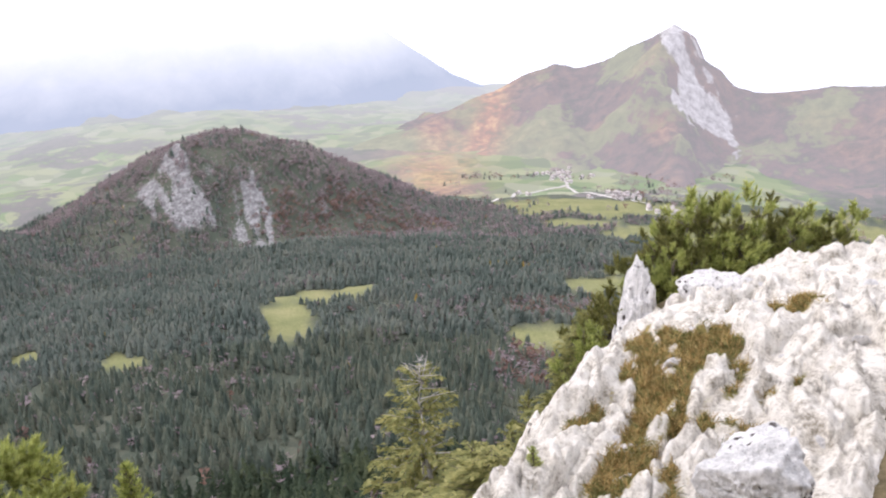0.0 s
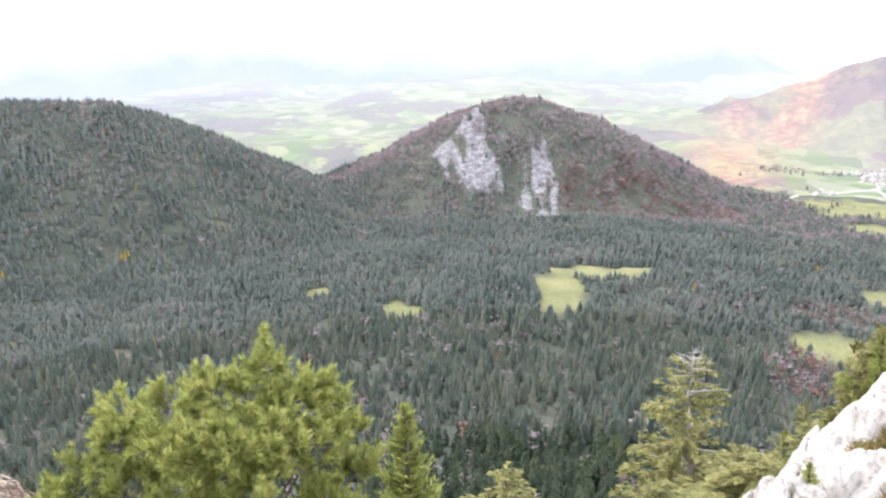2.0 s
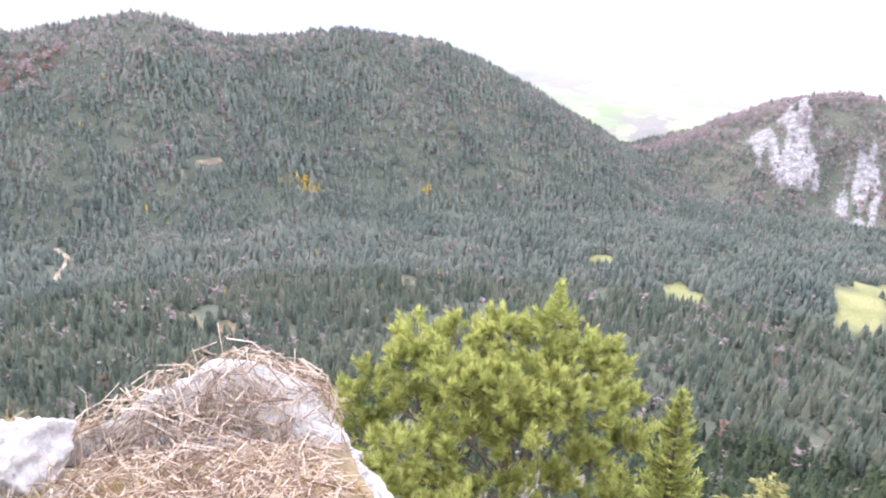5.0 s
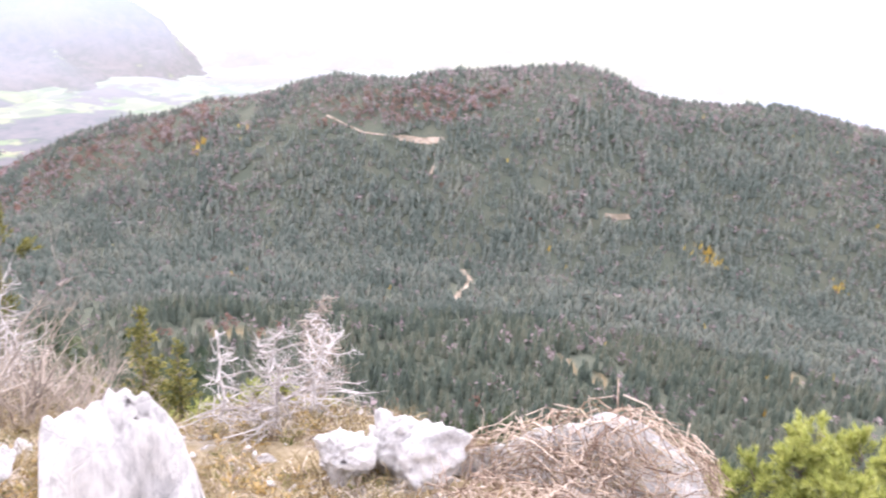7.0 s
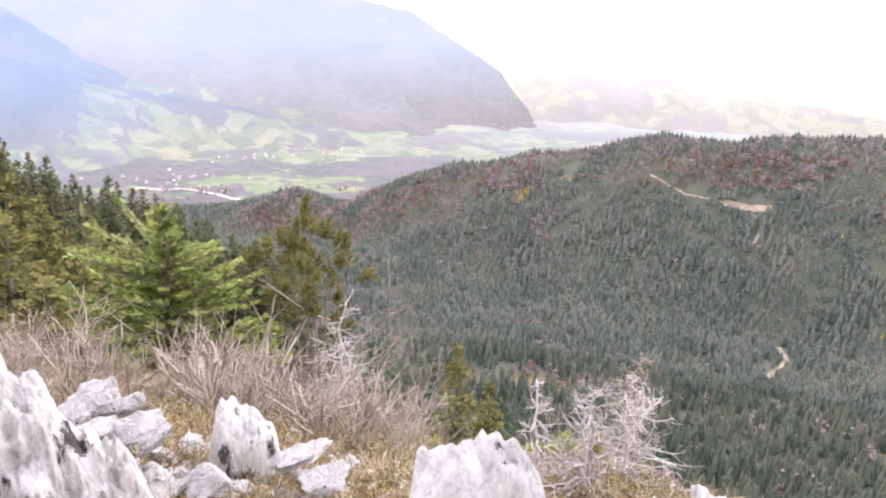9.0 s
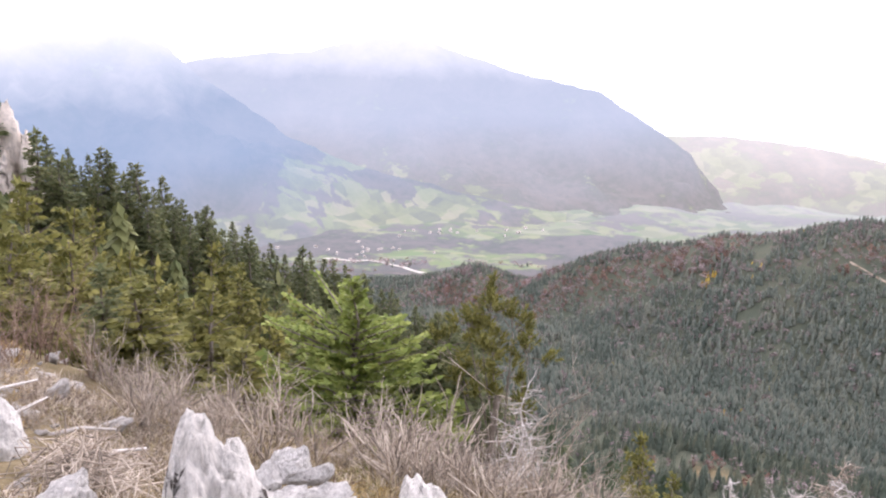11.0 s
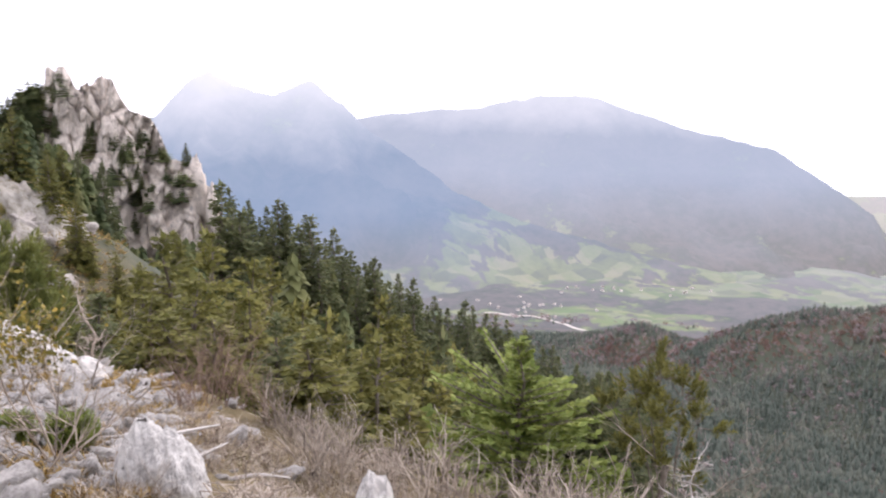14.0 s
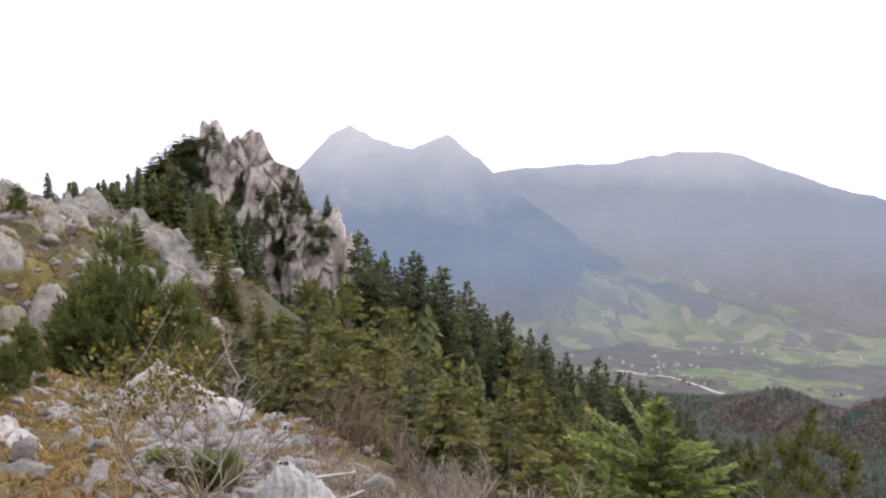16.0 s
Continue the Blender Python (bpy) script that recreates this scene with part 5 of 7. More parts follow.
# ---- the crag and the knoll ----
def blocks(u, v, seed):
    """Broken rock: a chance height for each jointed block, and the nearness of its joint."""
    p = np.stack([np.ravel(u), np.ravel(v)], 1)
    i = np.floor(p).astype(np.int64)
    d1, d2, val = np.full(len(p), 9.0), np.full(len(p), 9.0), np.zeros(len(p))
    for dx in (-1, 0, 1):
        for dy in (-1, 0, 1):
            cx, cy = i[:, 0] + dx, i[:, 1] + dy
            jx, jy = lattice(cx, cy, cx * 0 + 1, seed), lattice(cx, cy, cx * 0 + 2, seed)
            d = np.hypot(cx + jx - p[:, 0], cy + jy - p[:, 1])
            near_ = d < d1
            d2 = np.where(near_, d1, np.minimum(d2, d))
            val = np.where(near_, lattice(cx, cy, cx * 0 + 3, seed), val)
            d1 = np.where(near_, d, d1)
    return val.reshape(np.shape(u)), np.clip((d2 - d1) / 0.14, 0, 1).reshape(np.shape(u))


CRAG_A = [128, 126, 124.8, 123.8, 122.1, 120.5, 119.7, 119.2, 118.6, 118.0, 117.4, 116.8, 116.1, 115.5, 114.6, 113.9, 113.2, 112.7, 112.2, 111.9, 111.4, 110.9, 110.2, 109.5]
CRAG_E = [-12, -9.5, -7.4, -6.0, -4.6, -3.5, -2.7, -2.6, -3.7, -3.4, -2.9, -3.2, -4.9, -5.1, -5.6, -7.4, -7.5, -7.6, -9.2, -9.1, -9.6, -12.2, -14, -17]
U, V = np.meshgrid(np.linspace(109.5, 128, 330), np.concatenate([np.linspace(0, 1, 210), np.linspace(1.02, 1.6, 24)]))
top = 107 * np.tan(np.radians(np.interp(U, CRAG_A[::-1], CRAG_E[::-1])))
low = -36.0
s_m = U * 1.87
h_m = np.where(V <= 1, low + (top - low) * V, top - (V - 1) * 34)
rr0 = np.where(V <= 1, 96 + 11 * V ** 1.3, 107 + (V - 1) * 22)
b1, j1 = blocks(s_m / 4.0 + 0.35 * h_m / 6, h_m / 8.5, 5)
b2, j2 = blocks(s_m / 1.7 + 0.4 * h_m / 4, h_m / 3.6, 6)
q = np.stack([s_m.ravel() / 6, h_m.ravel() / 7, V.ravel() * 0], 1)
b3, j3 = blocks(s_m / 0.8 + 0.3 * h_m / 2, h_m / 1.5, 8)
rr0 = rr0 - 3.4 * (b1 - 0.4) - 1.7 * (b2 - 0.5) - 0.75 * (b3 - 0.5) + 0.7 * (1 - j1) + 0.35 * (1 - j2) + 0.2 * (1 - j3) + 1.5 * fbm(q, 7, 6).reshape(U.shape) - 3.5 * np.exp(-((U - 113.4) / 1.2) ** 2) * np.clip(V, 0, 1)
h_m = h_m + np.clip(V, 0, 1) * (0.5 * (b2 - 0.5) + 0.5 * (b1 - 0.5))
cx, cy = polar(U, rr0)
nv, nu = U.shape
ids = np.arange(nv * nu).reshape(nv, nu)
cm = make_mesh("crag_face", np.stack([cx, cy, h_m], -1), np.stack([ids[:-1, :-1], ids[:-1, 1:], ids[1:, 1:], ids[1:, :-1]], -1).reshape(-1, 4), M_CRAG)
crag = tagged(new("crag"), "jagged grey limestone crag rising from spruces", "crag")
mesh_part("rock_face", cm, crag)
for k, (az, el, r, size) in enumerate([(119.4, -2.45, 107, (4.5, 4, 7)), (117.0, -2.95, 106, (3.6, 4, 6)), (112.9, -7.4, 102, (3.2, 3.4, 9)), (111.75, -9.0, 101, (1.7, 2.4, 7))]):
    mesh = rock_mesh("pinnacle", size, 300 + k, M_CRAG, 5, 16, 0.12, 0.05, 0.5, 1.2)
    zmax = max(v.co.z for v in mesh.vertices)
    x_, y_ = polar(az, r)
    o = mesh_part("pinnacle", mesh, crag)
    o.matrix_basis = Matrix.Translation((float(x_), float(y_), r * math.tan(radians(el)) - zmax)) @ Matrix.Rotation(radians(az), 4, 'Z')


def crag_ground(az, h):
    """A place on the crag's face at the height h."""
    j = int(np.argmin(np.abs(U[0] - az)))
    i = int(np.argmin(np.abs(h_m[:210, j] - h)))
    return Vector((float(cx[i, j]), float(cy[i, j]), float(h_m[i, j])))


# ---- spruces of the slope ----
slope_kinds = [spruce_meshes("slope_spruce%d" % k, 500 + k, 10, 4.0 + 0.3 * (k % 3), 40, 6, 0.58, 0.24, M_NEEDLE_DARK, M_BARK, 0.04, 0.04, 0.78, 0.0, 0.30) for k in range(5)]
olive_kinds = [spruce_meshes("olive_spruce%d" % k, 520 + k, 8, 4.4, 30, 9, 0.44, 0.22, M_NEEDLE_OLIVE, M_BARK, 0.10, 0.05, 0.75, 0.0, 0.32) for k in range(4)]
first = {}


def stand(kinds, k, base_h, place, h, girth, label, group, name="spruce_tree"):
    key = (kinds[k][0][1].name)
    turn = (place.x * 7.3 + place.y * 3.1) % 6.28
    s = h / base_h
    if key not in first:
        first[key] = plant(name, kinds[k], place, label, "tree", group, turn, (s * girth, s * girth, s))
        return first[key]
    o = copy_thing(first[key], Matrix.Translation(place) @ Matrix.Rotation(turn, 4, 'Z'))
    o.scale = (s * girth, s * girth, s)
    return o


rt = random.Random(11)
SLOPE_LABEL = "dark green spruce on the steep mountain slope"
az = 84.5
def skyline(az):
    return float(np.interp(az, [70, 78, 84, 88, 94, 98, 103, 108.7, 111.5, 113, 118, 121], [-34, -27.2, -21.8, -20.0, -17.5, -15.9, -13.0, -9.9, -8.9, -11.4, -12.4, -12]))


while az < 112.2:
    r = rt.uniform(90, 112)
    p = on_land(az, r, -0.3)
    stand(slope_kinds, rt.randrange(5), 10, p, max(2.5, r * math.tan(radians(skyline(az) + rt.uniform(-1.5, 0.25))) - p.z), rt.uniform(0.9, 1.3), SLOPE_LABEL, "spruces on the slope")
    az += rt.uniform(0.18, 0.48)
slope_hi = [bough_tree(18, 8, np.random.default_rng(k + 60), 0.20) for k in range(6)]
joined = []
for _ in range(260):
    az, r = rt.uniform(78, 117), rt.uniform(56, 98)
    p = on_land(az, r, -0.3)
    room = r * math.tan(radians(skyline(az) - 0.4)) - p.z
    if room > 2.5:
        joined.append((p.x, p.y, p.z, min(rt.uniform(5.0, 10.0), room), rt.uniform(0.9, 1.25)))
for _ in range(480):
    az, r = rt.uniform(118.0, 129), rt.uniform(46, 98)
    p = on_land(az, r, -0.3)
    room = r * math.tan(radians(float(np.interp(az, [118, 121, 124, 126.5, 129], [-8, -4.2, -4.3, -5.8, -7.0])) - rt.uniform(0.3, 4))) - p.z
    if room > -2.0:
        joined.append((p.x, p.y, p.z, min(max(room, 2.2), rt.uniform(4, 8)), rt.uniform(0.9, 1.4)))
wood("hillside_spruces", M_HILLSIDE, np.array(joined), slope_hi, "dark green spruces crowding the steep hillside", "forest")
for az, r, h in [(119.8, 96, 11), (120.6, 94, 12), (119.0, 95, 9), (120.2, 90, 11), (121.3, 92, 10), (118.3, 96, 7), (116.2, 99, 6), (121.9, 88, 8), (122.6, 90, 8), (123.3, 96, 8), (123.9, 100, 8),
                 (122.3, 104, 6), (123.0, 106, 6), (124.5, 104, 7), (125.2, 98, 6), (117.5, 95, 5), (124.4, 84, 6), (123.2, 80, 6)]:
    stand(slope_kinds, rt.randrange(5), 10, on_land(az, r, -0.3), h, rt.uniform(0.85, 1.15), "dark spruce at the foot of the crag", "spruces on the slope")
for _ in range(34):
    az = rt.uniform(120.3, 126.5)
    topz = 107 * math.tan(radians(float(np.interp(az, CRAG_A[::-1], CRAG_E[::-1]))))
    stand(slope_kinds, rt.randrange(5), 10, crag_ground(az, topz - abs(rt.gauss(1.5, 5)) - 0.3) - Vector((0, 0, 0.4)), rt.uniform(1.6, 3.4), rt.uniform(1.1, 1.6), "small spruce clinging to the crag", "spruces on the slope")
for az, dz in [(rt.uniform(119.6, 126), rt.uniform(0.5, 9)) for _ in range(30)] + [(rt.uniform(111.5, 119), rt.uniform(3, 22)) for _ in range(16)] + [(118.2, 6), (117.6, 9), (116.5, 7), (118.9, 9), (115.6, 9), (119.8, 8), (116.0, 12), (119.3, 13), (117.0, 14), (113.0, 0.2)]:
    topz = 107 * math.tan(radians(float(np.interp(az, CRAG_A[::-1], CRAG_E[::-1]))))
    stand(slope_kinds, rt.randrange(5), 10, crag_ground(az, topz - dz) - Vector((0, 0, 0.3)), rt.uniform(1.2, 3.2), rt.uniform(1.0, 1.5), "small spruce clinging to the crag", "spruces on the slope")
bush_form = [bough_tree(7, 9, np.random.default_rng(k + 80), 0.62) for k in range(4)]
tufts = []
for _ in range(420):
    az = rt.uniform(110.8, 126)
    topz = 107 * math.tan(radians(float(np.interp(az, CRAG_A[::-1], CRAG_E[::-1]))))
    p = crag_ground(az, topz - rt.uniform(0.3, 22))
    if fbm2(np.array([az * 1.87]), np.array([p.z]), 5.0, 87, 3)[0] > 0.02:
        tufts.append((p.x, p.y, p.z - 0.3, rt.uniform(0.7, 1.9), rt.uniform(0.9, 1.5)))
for _ in range(640):
    az = rt.uniform(120.6, 127)
    topz = 107 * math.tan(radians(float(np.interp(az, CRAG_A[::-1], CRAG_E[::-1]))))
    p = crag_ground(az, topz - rt.uniform(0.0, 13 * min(1.0, (az - 120) / 2.0)))
    tufts.append((p.x, p.y, p.z - 0.3, rt.uniform(0.7, 2.0), rt.uniform(1.0, 1.7)))
wood("crag_bushes", M_HILLSIDE, np.array(tufts), bush_form, "low dark bushes in the crag's clefts", "shrub")
for _ in range(26):
    az, r = rt.uniform(117.4, 121.6), rt.uniform(62, 92)
    p = on_land(az, r, -0.4)
    h = r * math.tan(radians(float(np.interp(az, [117.4, 119, 120.5, 121.6], [-9.5, -7.2, -7.2, -9.5])) - rt.uniform(0, 3.0))) - p.z
    stand(slope_kinds, rt.randrange(5), 10, p, min(max(h, 3.0), 12.5), rt.uniform(0.9, 1.25), "dark spruce at the foot of the crag", "spruces on the slope")
for az, r, h in [(117.8, 52, 5), (118.4, 56, 6), (119.0, 52, 5), (119.6, 58, 6), (120.2, 54, 5), (120.8, 60, 5.5), (118.0, 62, 7), (117.2, 58, 6)]:
    stand(slope_kinds, rt.randrange(5), 10, on_land(az, r, -0.3), h, 1.1, "dark spruce at the foot of the crag", "spruces on the slope")
for _ in range(22):
    az, r = rt.uniform(113.2, 119.6), rt.uniform(38, 53)
    p = on_land(az, r, -0.3)
    h = min(5.0, r * math.tan(radians(-11.3 - rt.uniform(0, 3.0))) - p.z)
    if h > 1.2:
        stand(olive_kinds, rt.randrange(4), 8, p, h, rt.uniform(1.0, 1.4), "olive spruce on the ridge before the crag", "spruces near the viewpoint")
OLIVE_LABEL = "olive-green spruce with drooping sprays on the slope"
for az, el, r, g in [(112.5, -11.5, 27, 1.0), (108.9, -13.2, 33, 0.8), (102.1, -15.6, 32, 0.9), (99.0, -19.8, 25, 0.9), (105.6, -16.5, 25, 0.9), (106.8, -18.5, 20, 0.8), (110.6, -15.0, 24, 0.9),
                     (96.8, -20.0, 24, 0.9), (103.8, -18.6, 22, 0.9), (114.8, -11.6, 30, 1.1), (116.4, -13.6, 31, 1.0), (117.6, -15.2, 28, 0.8), (113.6, -14.0, 24, 0.9), (110.0, -13.2, 29, 1.0), (94.0, -21.0, 26, 0.8), (100.6, -17.0, 38, 0.7), (101.3, -21.3, 18, 0.9)]:
    p = on_land(az, r, -0.2)
    h = r * math.tan(radians(el)) - p.z
    stand(olive_kinds, rt.randrange(4), 8, p, h, g * 12.5 / h, OLIVE_LABEL, "spruces near the viewpoint")

for _ in range(34):
    az, r = rt.uniform(95, 119), rt.uniform(17, 40)
    p = on_land(az, r, -0.2)
    h = r * math.tan(radians(min(skyline(az), -12.5) - rt.uniform(2.0, 6.0))) - p.z
    if h > 2.5:
        if rt.random() < 0.40:
            stand(slope_kinds, rt.randrange(5), 10, p, h, rt.uniform(9, 12) / h, "dark green spruce among olive ones", "spruces near the viewpoint")
        else:
            stand(olive_kinds, rt.randrange(4), 8, p, h, rt.uniform(8, 12) / h, OLIVE_LABEL, "spruces near the viewpoint")

# spruces below the brink
brink_kinds = [spruce_meshes("brink_spruce%d" % k, 540 + k, 8, 4.2, 30, 8, 0.44, 0.30, M_NEEDLE_YELLOW, M_BARK, 0.16, 0.05, 0.65, 0.0, 0.27) for k in range(3)]
for az, el, r, w in [(7.7, -35.7, 18, 1.0), (-8.3, -33.0, 22, 1.2), (-3.2, -35.6, 20, 1.2), (-1.4, -37.6, 18, 1.1), (-6.6, -34.2, 26, 1.2), (-12.9, -30.8, 27, 1.0), (-10.5, -33.5, 25, 1.0), (3.6, -38.0, 20, 0.9), (-14.2, -28.6, 30, 0.9), (-12.0, -29.8, 33, 1.0), (-10.9, -31.4, 30, 1.0), (-15.6, -25.0, 26, 0.7), (-15.0, -26.2, 25, 0.8), (-13.6, -30.6, 24, 0.8), (-9.6, -35.2, 20, 0.8), (11.0, -38.5, 18, 0.8), (0.5, -39, 24, 0.9), (-6.5, -38, 19, 0.9)]:
    p = on_land(az, r, -0.2)
    h = max(2.0, r * math.tan(radians(el)) - p.z)
    stand(brink_kinds, rt.randrange(3), 8, p, h, w * 9.0 / h, "yellow-green spruce rooted on the steep slope", "spruces near the viewpoint")
p = on_land(-4.7, 24, -0.2)
h = 24 * math.tan(radians(-27.7)) - p.z
plant("spruce_tree", spruce_meshes("deadtop_spruce", 560, h, 6.2, 34, 9, 0.46, 0.32, M_NEEDLE_YELLOW, M_DEADWOOD, 0.22, 0.05, 0.55, 0.07, 0.26), p, "ragged yellow-green spruce with a bare dead top", "tree", "spruces near the viewpoint")
p = on_land(14.9, 10.6, -0.2)
h = 10.6 * math.tan(radians(-31.7)) - p.z
plant("spruce_tree", spruce_meshes("narrow_spruce", 561, h, 1.75, 44, 11, 0.17, -0.20, M_NEEDLE_PINE, M_BARK, 0.05, 0.05, 0.75), p, "narrow bright green young conifer beside the pine", "tree", "spruces near the viewpoint")
p = on_land(-12.6, 13.2, -0.1)
plant("spruce_tree", spruce_meshes("little_spruce", 562, 0.9, 0.6, 16, 8, 0.11, 0.0, M_NEEDLE_PINE, M_BARK, 0.05, 0.05, 0.7), p, "small young spruce at the edge of the limestone", "tree", "spruces near the viewpoint")

# the bushy mountain pine
rp = np.random.default_rng(3)
base = on_land(26.0, 8.9, -0.2)
lobes = []
for az, el, r, rad in [(22.9, -29.3, 8.9, 0.24), (21.0, -31.0, 8.9, 0.32), (23.9, -31.1, 8.8, 0.34), (26.3, -30.4, 8.9, 0.34), (29.0, -30.8, 8.8, 0.34), (31.5, -30.9, 8.9, 0.32), (32.6, -32.4, 8.7, 0.32),
                       (34.6, -33.6, 8.7, 0.30), (36.6, -34.6, 8.7, 0.26), (38.2, -35.4, 8.6, 0.24), (19.6, -31.2, 9.0, 0.28), (18.2, -33.2, 9.0, 0.28), (17.6, -35.6, 8.9, 0.28), (23.0, -33.2, 8.3, 0.38),
                       (26.2, -33.4, 8.2, 0.38), (29.4, -33.4, 8.2, 0.40), (20.4, -34.0, 8.5, 0.36), (32.0, -35.4, 8.2, 0.36), (35.0, -36.4, 8.3, 0.30), (24.4, -36.2, 7.9, 0.36), (28.2, -36.6, 7.8, 0.36),
                       (20.2, -37.2, 8.4, 0.36), (22.2, -39.2, 8.0, 0.36), (26.0, -39.8, 7.8, 0.38), (30.6, -39.2, 7.8, 0.36), (17.8, -38.6, 8.8, 0.30), (24.0, -34.0, 9.3, 0.45), (29.0, -34.5, 9.2, 0.45),
                       (33.2, -37.0, 7.3, 0.22), (34.0, -39.2, 7.2, 0.26), (32.4, -40.4, 7.2, 0.26), (28.2, -40.6, 7.0, 0.20), (36.4, -38.4, 8.0, 0.28)]:
    q = spot(az, el, r) - base
    lobes.append((q.x, q.y, q.z, rad * 0.92))
plant("pine_tree", pine_meshes("bushy_pine", 570, 4.5, lobes, 1000, M_NEEDLE_PINE, M_BARK, 0.095, 34), base, "bushy bright green mountain pine with bare grey twigs inside", "tree", "pines")
snag, _ = bush_meshes("bare_twigs", 571, 0.8, 3, 2, M_DEADWOOD, 0.7, 3, 0.016, 0.1, 0.3)
o = new("bare_branch", snag)
o.location = spot(25.0, -41.5, 7.0)
tagged(o, "bleached bare pine branch in front of the green crown", "branch")

# pines along the limestone ledge
ledge_lobes = [[(0, 0, 1.6, 0.75), (0.6, 0.2, 1.2, 0.7), (-0.6, -0.1, 1.1, 0.7), (0.1, 0.5, 0.8, 0.7), (-0.2, -0.5, 0.6, 0.7)], [(0, 0, 2.0, 0.6), (0.4, 0.1, 1.4, 0.7), (-0.5, 0.2, 1.0, 0.7), (0.2, -0.4, 0.6, 0.8)]]
ledge_kinds = [pine_meshes("ledge_pine%d" % k, 580 + k, 2.4, ledge_lobes[k], 150, M_NEEDLE_PINE if k else M_NEEDLE_OLIVE, M_BARK, 0.15, 26) for k in range(2)]
for k, (az, el, r, s) in enumerate([(-19.9, -19.6, 27.5, 1.0), (-21.5, -18.7, 28, 1.1), (-22.9, -18.2, 28.5, 1.0), (-24.7, -18.1, 29, 1.1), (-26.1, -17.9, 29.5, 1.0), (-20.6, -22.3, 26.5, 0.9), (-22.0, -21.6, 27, 0.9),
                                   (-28.3, -18.6, 30, 1.1), (-16.9, -23.6, 26, 0.7), (-15.8, -26.5, 24, 0.9), (-14.8, -28.5, 22, 0.9), (-30.5, -18.2, 30, 1.2), (-18.3, -24.6, 25, 0.6), (-23.6, -20.2, 28, 1.0), (-25.4, -20.0, 29, 0.9), (-27.3, -19.4, 29, 1.0), (-21.0, -20.6, 27.5, 1.0), (-19.2, -22.0, 26.5, 0.8), (-29.4, -18.6, 30, 1.1)]):
    q = spot(az, el, r)
    top = 2.35 * s
    x, y = q.x, q.y
    gz0 = float(land(np.array([x]), np.array([y]))[0])
    s = min(2.4, max(0.7, (q.z - gz0) / 2.35))
    key = ledge_kinds[k % 2][0][1].name
    m = Matrix.Translation((x, y, gz0 - 0.1)) @ Matrix.Rotation(k * 1.3, 4, 'Z')
    if key not in first:
        first[key] = plant("pine_tree", ledge_kinds[k % 2], Vector((x, y, gz0 - 0.1)), "dark olive mountain pine behind the limestone slope", "tree", "pines", k * 1.3)
        o = first[key]
    else:
        o = copy_thing(first[key], m)
    o.scale = (s, s, s)

# bright fir beyond the brushwood
base = on_land(94.9, 13.4, -0.2)
h = 13.6 * math.tan(radians(-17.4)) - base.z
plant("fir_tree", spruce_meshes("bright_fir", 590, h, 3.9, 30, 14, 0.25, 0.06, M_NEEDLE_GREEN, M_BARK, 0.06, 0.05, 0.36, 0.0, 0.36, 0.82), base, "fresh green young fir with layered flat boughs", "tree")
# half-bare tree beside it
base = on_land(85.5, 13.0, -0.2)
lob = []
for az, el, r, rad in [(84.4, -20.2, 13, 0.34), (83.0, -21.2, 13, 0.36), (85.8, -21.0, 13.1, 0.34), (87.0, -22.2, 13, 0.30), (82.0, -22.6, 13, 0.32), (84.8, -22.4, 12.8, 0.36), (86.2, -24.0, 13, 0.30), (83.2, -23.8, 12.9, 0.30), (84.6, -25.2, 12.8, 0.26), (82.4, -25.4, 13, 0.24)]:
    q = spot(az, el, r) - base
    lob.append((q.x, q.y, q.z, rad))
half = plant("pine_tree", pine_meshes("thin_pine", 591, 3, lob, 420, M_NEEDLE_OLIVE, M_BARK, 0.10, 24), base, "half-bare olive pine with a twisted pale trunk", "tree", "pines")
q = base
mesh, _ = bush_meshes("tangle", 592, 0.8 * (12.6 * math.tan(radians(-21.0)) - base.z), 16, 3, M_TWIG, 0.75, 3, 0.030, 0.10, 0.30, 4, 0.45, 0.48)
tagged(mesh_part("bare_tangle", mesh, half, "tangled grey bare limbs"), kind="stuff")
for k, (az, el, r, hh) in enumerate([(76.5, -25.8, 15, 0.9), (74.4, -27.8, 14, 0.8), (71.6, -31, 12, 0.7), (79.5, -29.5, 13.5, 0.8)]):
    p = on_land(az, r, -0.2)
    h = max(1.2, r * math.tan(radians(el)) - p.z)
    stand(olive_kinds, k, 8, p, h, hh * 4.2 / h, "small yellow-green conifer on the slope below the brushwood", "spruces near the viewpoint")

# ---- boulders round the viewpoint ----
def boulder(name, az, el_top, r, size, seed, label, material=None, level=5, turn=0.0, group="", category="boulder", **kw):
    mesh = rock_mesh(name, size, seed, material or M_ROCK, level, **kw)
    zmax = max(v.co.z for v in mesh.vertices)
    o = new(name, mesh)
    p = spot(az, el_top, r)
    o.matrix_basis = Matrix.Translation((p.x, p.y, p.z - zmax)) @ Matrix.Rotation(radians(az + turn), 4, 'Z')
    return tagged(o, label, category, group)


